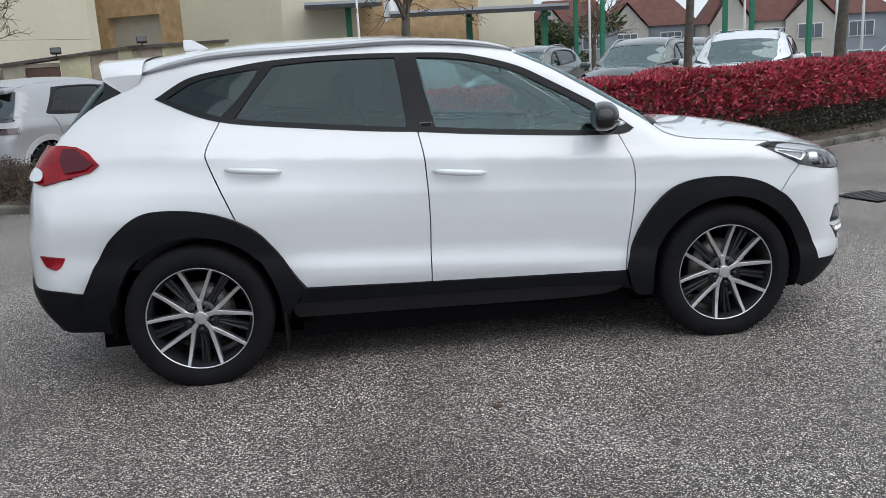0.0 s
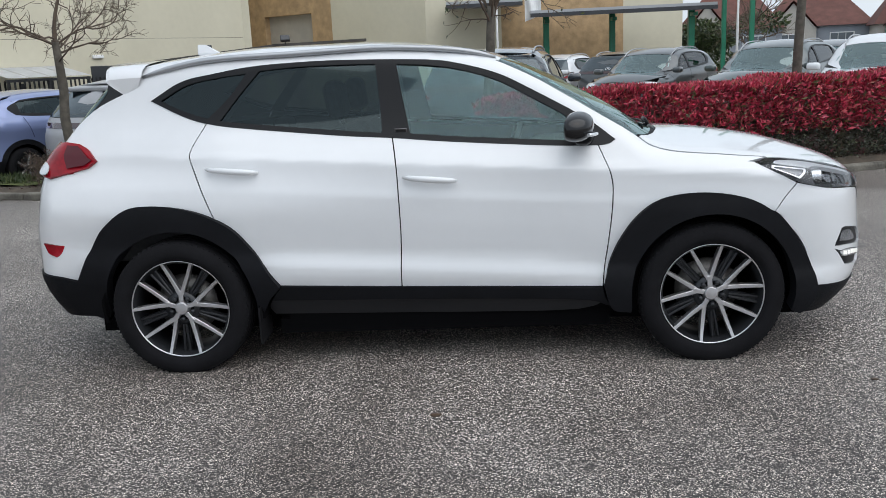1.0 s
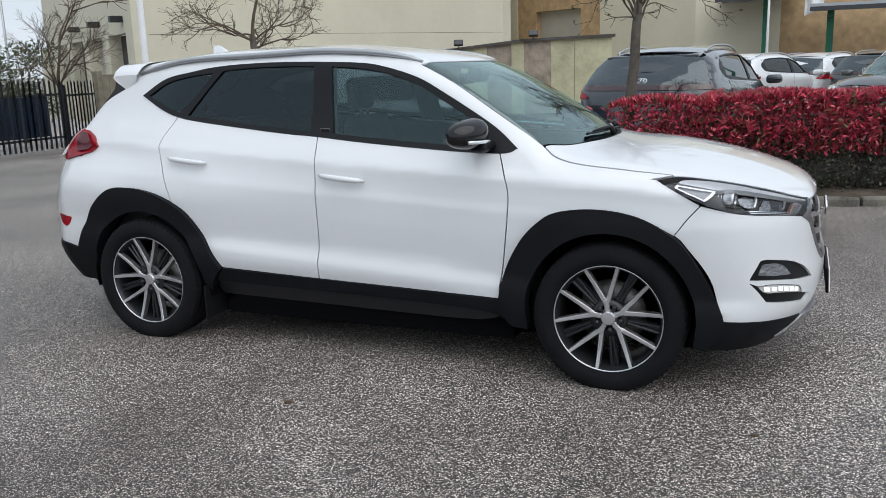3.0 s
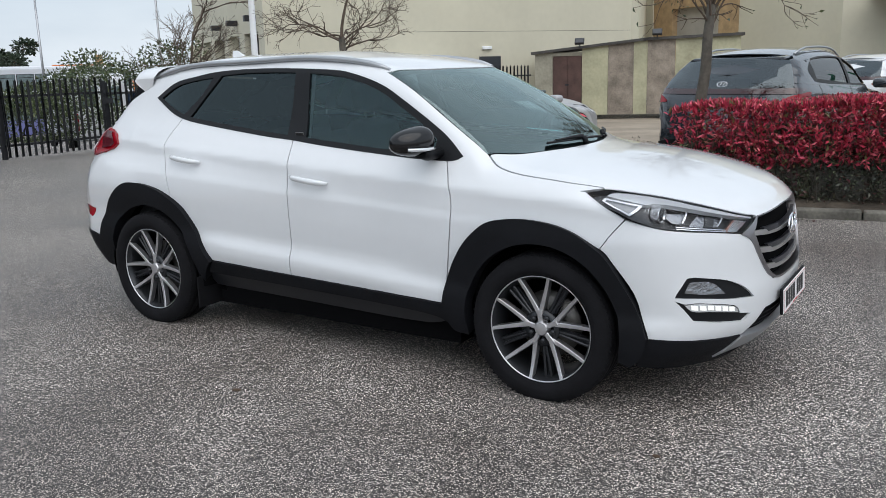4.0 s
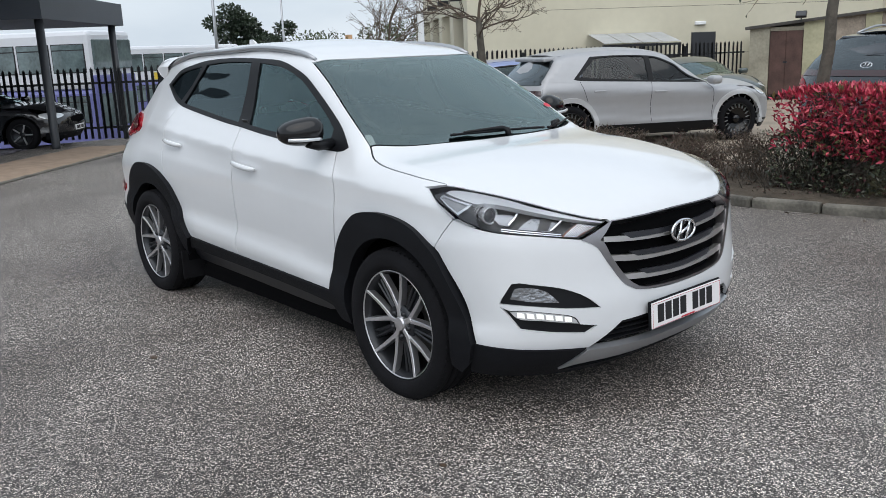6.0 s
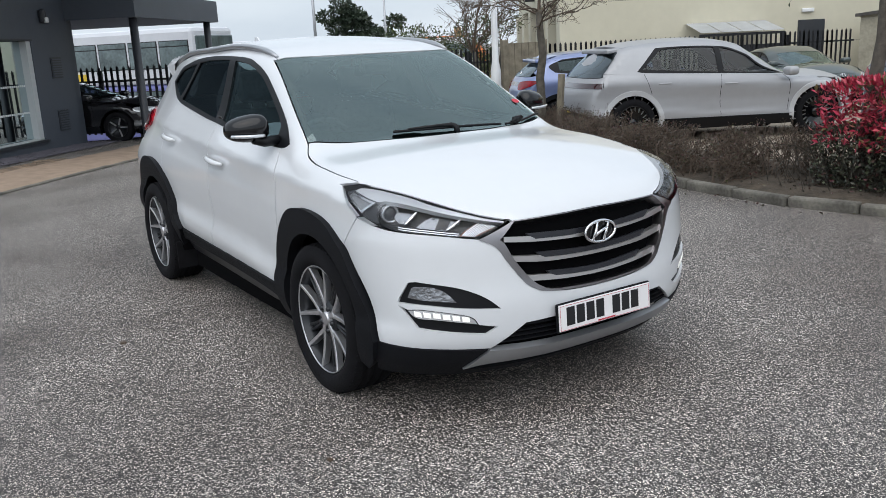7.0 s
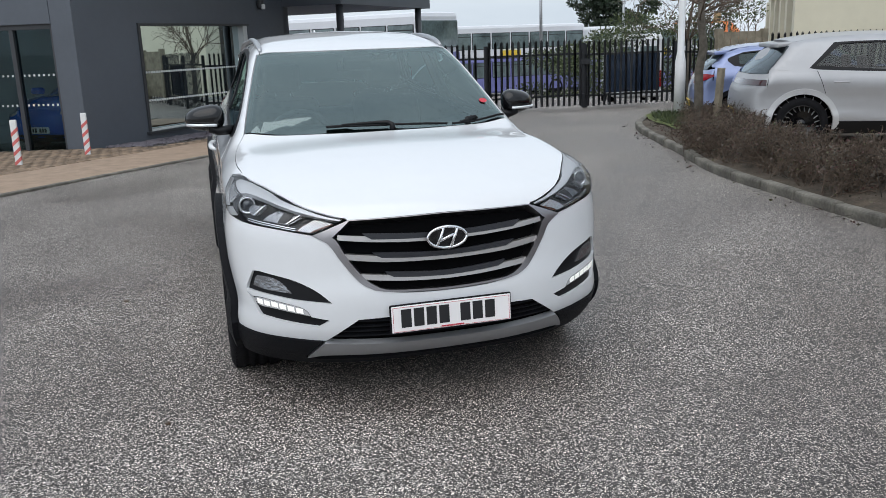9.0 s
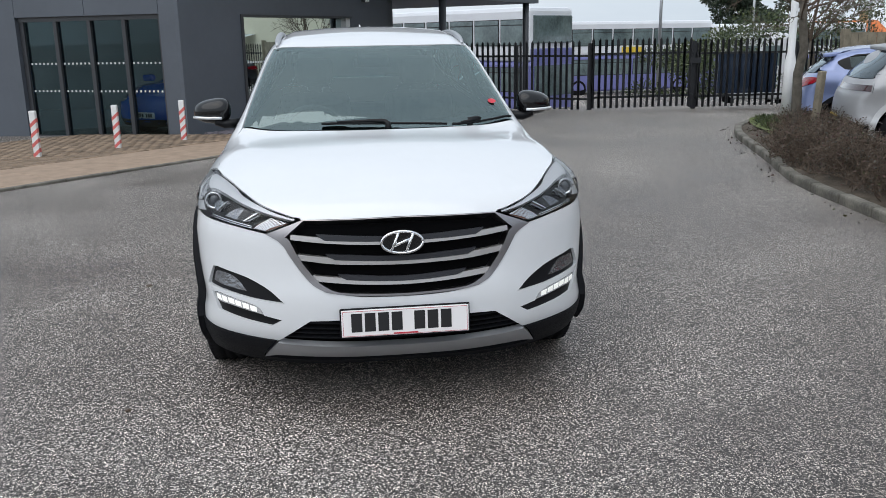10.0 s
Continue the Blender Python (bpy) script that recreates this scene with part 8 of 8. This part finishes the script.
def prisms(segs, sides=4):
    """Tapered bars: rows of x0 y0 z0 x1 y1 z1 r0 r1."""
    s = np.asarray(segs, float)
    a, b, r0, r1 = s[:, :3], s[:, 3:6], s[:, 6:7], s[:, 7:8]
    d = b - a
    d /= np.maximum(np.linalg.norm(d, axis=1, keepdims=True), 1e-9)
    ref = np.where(np.abs(d[:, 2:3]) > 0.9, np.array([[1.0, 0, 0]]), np.array([[0, 0, 1.0]]))
    u = np.cross(d, ref)
    u /= np.linalg.norm(u, axis=1, keepdims=True)
    w = np.cross(d, u)
    n = len(s)
    v = np.empty((n, 2 * sides, 3))
    for i in range(sides):
        c, q = math.cos(2 * math.pi * i / sides), math.sin(2 * math.pi * i / sides)
        v[:, i] = a + (u * c + w * q) * r0
        v[:, sides + i] = b + (u * c + w * q) * r1
    k = np.arange(n)[:, None] * 2 * sides
    f = np.concatenate([np.hstack([k + i, k + (i + 1) % sides, k + sides + (i + 1) % sides, k + sides + i]) for i in range(sides)])
    return v.reshape(-1, 3), f


def hedge_points(line, n, width, low, high, fade=0.0):
    """Points in the outer layer of a clipped hedge that follows a line, and the way out from it."""
    p = np.array(line)
    seg = np.hypot(*(p[1:] - p[:-1]).T)
    cum = np.concatenate([[0], np.cumsum(seg)])
    t = rng.uniform(0, cum[-1], n)
    i = np.clip(np.searchsorted(cum, t) - 1, 0, len(seg) - 1)
    q = p[i] + (p[i + 1] - p[i]) * ((t - cum[i]) / seg[i])[:, None]
    d = (p[i + 1] - p[i]) / seg[i][:, None]
    nn = np.stack([-d[:, 1], d[:, 0]], 1)
    peri = rng.uniform(-1, 1, n)
    hs = high - low
    tot = 2 * hs + width
    u = (peri + 1) / 2 * tot
    side = np.where(u < hs, -1.0, np.where(u > hs + width, 1.0, (u - hs) / width * 2 - 1))
    z = np.where(u < hs, low + u, np.where(u > hs + width, low + (tot - u), high))
    wob = np.array([noise.noise(Vector((x * 1.4, y * 1.4, zz * 1.8))) for x, y, zz in zip(q[:, 0], q[:, 1], z)])
    endd = np.minimum(t, cum[-1] - t)
    rnd = np.clip(endd / 0.8, 0.0, 1.0) ** 0.5
    deep = rng.uniform(0.62, 1.05, n) + 0.16 * wob
    zz = low + (z - low) * (0.9 + 0.1 * deep) * (0.8 + 0.2 * rnd) + 0.07 * wob
    xy = q + nn * (side * width / 2 * deep * (0.55 + 0.45 * rnd))[:, None]
    out = np.stack([nn[:, 0] * side, nn[:, 1] * side, (np.abs(z - high) < 0.05) * 0.9 + 0.25], 1)
    return np.column_stack([xy, zz]), out


hedge_line = run([(0.1, 4.95), (0.8, 5.02), (1.6, 5.15), (2.6, 5.4), (3.6, 5.75), (4.6, 6.15), (5.8, 6.75), (7.0, 7.45), (8.2, 8.35), (9.4, 9.4)], 8)
hedge = thing("red_hedge", "clipped red-leaved hedge with dark stems in the planting bed", "hedge")
pts, out = hedge_points(hedge_line, 64000, 0.95, 0.48, 1.06)
keep = rng.random(len(pts)) < np.clip((pts[:, 0] + 0.1) / 1.2, 0.16, 1.0)
pts, out = pts[keep], out[keep]
dirs = out + rng.normal(size=out.shape) * 0.75 + np.array([0, 0, 0.25])
v, f = leaves(pts + [0, 0, 0.0], dirs, rng.uniform(0.045, 0.095, len(pts)))
tagged(fast_mesh("leaves", v, f, red_leaf, hedge), "glossy red leaves", kind="stuff")
pts, out = hedge_points(hedge_line, 2400, 1.0, 0.6, 1.06)
keep = rng.random(len(pts)) < np.clip((pts[:, 0] - 0.05) / 1.1, 0.15, 1.0)
pts, out = np.repeat(pts[keep], 7, axis=0), np.repeat(out[keep], 7, axis=0)
around = rng.normal(size=out.shape)
v, f = leaves(pts + rng.normal(size=pts.shape) * 0.006, out * 0.7 + around * 0.8 + np.array([0, 0, 0.35]), rng.uniform(0.045, 0.09, len(pts)), 0.3)
tagged(fast_mesh("shoot_growth", v, f, tip_leaf, hedge), "bright red young shoots", kind="stuff")
pts, out = hedge_points(hedge_line, 60000, 0.88, 0.13, 0.66)
v, f = leaves(pts, out + rng.normal(size=out.shape) * 0.8, rng.uniform(0.025, 0.058, len(pts)), 0.5)
tagged(fast_mesh("lower_leaves", v, f, lower_leaf, hedge), "dense dark green lower leaves", kind="stuff")
segs = []
for _ in range(1500):
    i = rng.integers(0, len(hedge_line))
    x, y = np.array(hedge_line[i]) + rng.normal(size=2) * 0.2
    z = 0.12
    d = rng.normal(size=3) * 0.35 + [0, 0, 1]
    for k in range(4):
        e = np.array([x, y, z]) + d * rng.uniform(0.12, 0.24)
        segs.append((x, y, z, *e, 0.0055 - 0.001 * k, 0.0045 - 0.001 * k))
        x, y, z = e
        d = d + rng.normal(size=3) * 0.4
segs = [q for q in segs if q[5] < min(0.95, 0.55 + 0.4 * max(0.0, q[0]))]
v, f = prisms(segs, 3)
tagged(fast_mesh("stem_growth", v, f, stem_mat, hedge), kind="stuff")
# plain dark box added inside the hedge, for the shade between its leaves
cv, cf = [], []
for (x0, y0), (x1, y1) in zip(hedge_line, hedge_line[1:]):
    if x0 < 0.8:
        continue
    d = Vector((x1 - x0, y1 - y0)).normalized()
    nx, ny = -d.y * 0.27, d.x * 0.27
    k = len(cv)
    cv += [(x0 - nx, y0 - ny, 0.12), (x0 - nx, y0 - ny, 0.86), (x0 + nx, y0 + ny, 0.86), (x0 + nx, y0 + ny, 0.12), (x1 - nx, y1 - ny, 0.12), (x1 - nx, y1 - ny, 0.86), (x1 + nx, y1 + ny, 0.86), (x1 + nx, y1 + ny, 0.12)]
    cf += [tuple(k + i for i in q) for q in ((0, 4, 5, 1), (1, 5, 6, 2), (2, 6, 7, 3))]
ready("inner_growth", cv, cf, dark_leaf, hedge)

# bare brown shrubs further along the bed
shrub_line = run([(-5.6, 6.15), (-4.2, 5.55), (-2.8, 5.1), (-1.4, 4.85), (-0.2, 4.75)], 8)
def shrub(x, y, h):
    ob = thing("shrub", "low bare brown shrub with a few green leaves", "shrub", pose(x, y, gz(x, y) + 0.08), "shrubs in the planting bed")
    segs, tips = [], []
    def grow(p, d, r, ln, depth):
        q = p + d * ln
        segs.append((*p, *q, r, r * 0.75))
        if depth == 0:
            tips.append(q)
            return
        for _ in range(rng.integers(2, 4)):
            e = d + rng.normal(size=3) * 0.5
            e[2] += 0.08
            grow(q, e / np.linalg.norm(e), r * 0.66, ln * rng.uniform(0.55, 0.85), depth - 1)
    for _ in range(16):
        d = rng.normal(size=3) * 0.5 + [0, 0, 1]
        d /= np.linalg.norm(d)
        grow(np.array([rng.normal() * 0.07, rng.normal() * 0.07, 0]), d, 0.0075, h * 0.3, 4)
    v, f = prisms(segs, 3)
    tagged(fast_mesh("twig_growth", v, f, shrub_mat, ob), kind="stuff")
    t = np.array(tips)
    t = t[rng.random(len(t)) < 0.55]
    v, f = leaves(t, rng.normal(size=t.shape) + [0, 0, 0.3], rng.uniform(0.015, 0.035, len(t)), 0.6)
    tagged(fast_mesh("leaves", v, f, dark_leaf, ob), kind="stuff")
for st_ in along(run([(-5.9, 6.6), (-4.4, 5.98), (-2.9, 5.55), (-1.4, 5.32), (0.1, 5.2)], 8), 0.46):
    shrub(st_.x + rng.normal() * 0.12, st_.y + rng.normal() * 0.1, rng.uniform(0.4, 0.62))
for st_ in along(run([(-4.6, 5.4), (-2.8, 4.86), (-1.4, 4.62), (-0.3, 4.52)], 8), 0.5):
    shrub(st_.x + rng.normal() * 0.1, st_.y + rng.normal() * 0.05, rng.uniform(0.28, 0.42))
for st_ in along(shrub_line, 0.36):
    shrub(st_.x + rng.normal() * 0.12, st_.y + rng.normal() * 0.12, rng.uniform(0.45, 0.68))

# small plants and litter on the verge and in the bed
pts = np.column_stack([rng.uniform(-9.2, -6.0, 7000), rng.uniform(6.3, 8.9, 7000), np.zeros(7000)])
keep = inside(closed([(-9.2, 7.6), (-8.4, 7.05), (-7.0, 6.5), (-6.1, 6.25), (-6.3, 6.9), (-7.4, 7.9), (-8.6, 8.8), (-9.3, 8.5)]), pts[:, :2])
pts = pts[keep]
pts[:, 2] = [gz(x, y) + 0.13 for x, y in pts[:, :2]]
v, f = leaves(pts, rng.normal(size=pts.shape) * 0.6 + [0, 0, 1], rng.uniform(0.04, 0.13, len(pts)), 0.14)
tagged(fast_mesh("grass_tufts", v, f, green_leaf), "short green grass tufts on the verge", "grass", kind="stuff")
t = rng.uniform(0, 1, 2600)
kp = np.array(kerb_pts)
i = rng.integers(0, len(kp) - 1, 2600)
q = kp[i] + (kp[i + 1] - kp[i]) * t[:, None]
d = kp[i + 1] - kp[i]
d /= np.maximum(np.hypot(d[:, 0], d[:, 1])[:, None], 1e-6)
o = np.where(rng.random(2600) < 0.1, rng.uniform(0.07, 0.28, 2600), -rng.uniform(0.1, 0.9, 2600))
xy = q + np.stack([d[:, 1], -d[:, 0]], 1) * -o[:, None]
pts = np.column_stack([xy, [gz(x, y) + (0.012 if oo > 0 else 0.13) for (x, y), oo in zip(xy, o)]])
v, f = leaves(pts, rng.normal(size=pts.shape) * [1, 1, 0.12], rng.uniform(0.015, 0.045, len(pts)), 0.6)
tagged(fast_mesh("leaf_litter", v, f, dark_leaf), "scattered dry brown leaf litter along the kerb", "leaves", kind="stuff")


def tree(x, y, height, trunk_h, r, spread, label, depth=5, curl=0.0, buds=0.0, z=None, seed=1, lean=(0, 0), name="tree", reach=0.16, limbs=6, rise=(0.6, 1.3), limb_r=0.3, leader=0.6):
    """A bare tree: a tapered trunk, rising limbs and fine, slightly curling twigs."""
    g = np.random.default_rng(seed)
    ob = thing(name, label, "tree", pose(x, y, (gz(x, y) + 0.05) if z is None else z), "trees in the planting bed" if z is None else "")
    bm = bmesh.new()
    pts = [Vector((lean[0] * k / 6 + g.normal() * 0.012 * k / 3, lean[1] * k / 6 + g.normal() * 0.012 * k / 3, trunk_h * k / 6)) for k in range(7)]
    tube(bm, pts, r, 12, [1.35, 1.05, 1.0, 0.95, 0.9, 0.82, 0.7])
    part("trunk", bm, bark, ob)
    segs, tips = [], []
    def grow(p, d, rr, ln, dep):
        n = 4 if dep > 1 else 3
        bend = g.normal(size=3) * curl * (2.5 if dep < 2 else 1.0)
        for k in range(n):
            q = p + d * ln / n
            r0, r1 = rr * (1 - 0.1 * k), rr * (1 - 0.1 * (k + 1))
            segs.append((*p, *q, max(r0, 0.0022), max(r1, 0.002)))
            p = q
            d = d + g.normal(size=3) * 0.09 + bend + np.array([0, 0, 0.03])
            d = d / np.linalg.norm(d)
            if k < n - 1 and dep > 0 and g.random() < 0.5:
                e = d + g.normal(size=3) * 0.7
                grow(p, e / np.linalg.norm(e), rr * 0.45, ln * 0.45, min(dep - 1, 1))
        if dep == 0:
            tips.append(p)
            return
        for _ in range(2 if g.random() < 0.6 else 3):
            e = d + g.normal(size=3) * 0.45
            e /= np.linalg.norm(e)
            grow(p, e, rr * 0.64, ln * g.uniform(0.62, 0.85), dep - 1)
    top = np.array(pts[-1])
    for k in range(limbs):
        a = 2 * math.pi * k / limbs + g.uniform(-0.4, 0.4)
        d = np.array([math.cos(a) * spread, math.sin(a) * spread, g.uniform(*rise)])
        d /= np.linalg.norm(d)
        st = top - np.array([0, 0, g.uniform(0, trunk_h * 0.16)])
        grow(st, d, r * limb_r, height * reach * g.uniform(0.8, 1.1), depth)
    grow(top, np.array([0.1, 0.0, 1.0]), r * leader, height * reach * 1.3, depth)
    v, f = prisms(segs, 4)
    tagged(fast_mesh("crown", v, f, twig_mat, ob), "bare spreading twigs", kind="stuff")
    if buds:
        t = np.array(tips)
        t = t[g.random(len(t)) < buds]
        v, f = leaves(t, g.normal(size=t.shape) + [0, 0, 0.4], g.uniform(0.03, 0.07, len(t)), 0.5)
        tagged(fast_mesh("bud_growth", v, f, green_leaf, ob), "small yellow-green opening buds", kind="stuff")
    return ob


tree(-5.23, 5.96, 3.6, 1.95, 0.065, 1.1, "young bare tree with curling twigs in the planting bed", 4, 0.12, seed=3, reach=0.13, limbs=8, rise=(0.25, 1.0), limb_r=0.24, leader=0.5)
tree(0.24, 5.4, 4.4, 2.05, 0.065, 0.8, "young bare tree with yellow-green buds rising from the hedge", 4, 0.06, 0.5, seed=8, lean=(0.08, 0), reach=0.12, limbs=8, rise=(0.9, 1.8), limb_r=0.26, leader=0.5)
tree(4.22, 6.32, 3.8, 2.9, 0.06, 0.8, "slender bare tree rising from the red hedge", 3, 0.04, 0.2, seed=11, reach=0.12, limb_r=0.25)
tree(7.05, 7.3, 3.8, 2.9, 0.085, 0.8, "bare tree trunk rising from the far end of the hedge", 3, 0.04, 0.2, seed=14, reach=0.12)
tree(-15.7, 12.3, 5.2, 1.7, 0.09, 0.7, "bushy bare tree behind the palisade fence", 4, 0.03, z=-0.4, seed=21, reach=0.16, limbs=8, limb_r=0.25)
tree(-34, 27, 5.0, 1.6, 0.11, 0.9, "distant bare tree beyond the yard", 4, 0.03, z=-1.8, seed=25)
tree(-60, 33, 6.0, 2.0, 0.13, 0.9, "distant bare tree against the sky", 4, 0.03, z=-2.6, seed=27)
tree(16, 48, 7.0, 2.5, 0.16, 0.9, "tall bare tree in front of the houses", 4, 0.03, z=-1.0, seed=31)
slab("tree_stake", (-0.04, -0.04, 0), (0.04, 0.04, 1.0), pose(-5.02, 6.1, 0.05, 0, 4, 20), grey_wood, None, 0.006)
tagged(bpy.data.objects["tree_stake"], "weathered timber stake beside the young tree", "stake")

# a dark pine and green bushes in the distance
def clump(x, y, z, sx, sy, sz, n, label, name="bush", size=0.14, mt=None, blobs=14, sd=5):
    g = np.random.default_rng(sd)
    ob = thing(name, label, "bush" if name == "bush" else "tree", pose(x, y, z))
    c = g.normal(size=(blobs, 3)) * [sx * 0.42, sy * 0.42, sz * 0.3] + [0, 0, sz * 0.6]
    k = g.integers(0, blobs, n)
    d = g.normal(size=(n, 3))
    d /= np.linalg.norm(d, axis=1, keepdims=True)
    p = c[k] + d * (g.random((n, 1)) ** 0.4) * np.array([sx, sy, sz * 0.6]) * 0.3
    p[:, 2] = np.maximum(p[:, 2], 0.0)
    v, f = leaves(p, d + g.normal(size=(n, 3)) * 0.5, g.uniform(0.6, 1.4, n) * size, 0.5)
    tagged(fast_mesh("crown" if name != "bush" else "leaves", v, f, mt or green_leaf, ob), kind="stuff")
    return ob
pine_leaf = leaf_material("pine_needles", ((0.0, (0.014, 0.024, 0.014)), (0.7, (0.036, 0.058, 0.034)), (1.0, (0.055, 0.075, 0.042))))
pine = clump(-71, 38.5, 1.2, 3.6, 3.6, 3.4, 9000, "dark spreading pine tree against the sky", "pine_tree", 0.34, pine_leaf, 22, 9)
bm = bmesh.new()
tube(bm, [(0, 0, -4.2), (0.2, 0, -1), (0, 0, 2.4)], 0.3, 10, [1.2, 0.9, 0.5])
part("trunk", bm, bark, pine)
clump(-24, 13.2, -0.6, 2.6, 2.6, 2.4, 6000, "leafy green shrub behind the gate", size=0.1, sd=12)
clump(-27, 19.0, -0.8, 3.6, 3.0, 3.0, 7000, "overgrown green bush in the yard", size=0.12, sd=13)
clump(-21, 11.5, -0.4, 2.0, 2.2, 1.7, 5000, "straggling green shrub behind the gate", size=0.09, sd=15)
clump(17.5, 66, -1.2, 7, 3, 4.4, 9000, "clipped dark green hedge before the houses", size=0.3, sd=14)
# a damp patch with standing water and a drain by the kerb
puddle_mat = mat("damp_tarmac", (0.03, 0.028, 0.027), 0.3, vary=0.5, scale=20, bump=0.5, bump_scale=150)
uv, tri = fill(closed([(4.1, 2.25), (4.2, 2.08), (4.33, 2.14), (4.5, 2.1), (4.53, 2.3), (4.62, 2.5), (4.44, 2.55), (4.35, 2.7), (4.2, 2.52), (4.04, 2.46)]), (), 0.1)
tagged(ready("puddle", [(x, y, 0.003) for x, y in uv], tri, puddle_mat), "dark damp patch on the tarmac round a drain", "puddle", kind="structure")
drain = thing("drain_cover", "slotted black iron drain cover in the tarmac", "drain", pose(4.33, 2.33, 0.005, 0, 0, 18), kind="structure")
for k in range(8):
    slab("bar", (-0.2, -0.2 + k * 0.052, 0), (0.2, -0.165 + k * 0.052, 0.006), None, steel_black, drain)
slab("drain_frame", (-0.23, -0.23, -0.02), (0.23, 0.23, 0.0025), None, cavity_shade, drain)
for x, y, a, b in ((-0.01, -1.5, 0.03, 0.022), (2.0, -1.2, 0.02, 0.014), (1.2, -2.6, 0.014, 0.01), (3.4, -1.2, 0.018, 0.012)):
    bm = bmesh.new()
    bmesh.ops.create_icosphere(bm, subdivisions=1, radius=1, matrix=pose(x, y, 0.004) @ Matrix.Diagonal((a, b, 0.006, 1)))
    o = part("fallen_leaf", bm, dark_leaf, None)
    tagged(o, "small dark scrap lying on the tarmac", "litter")
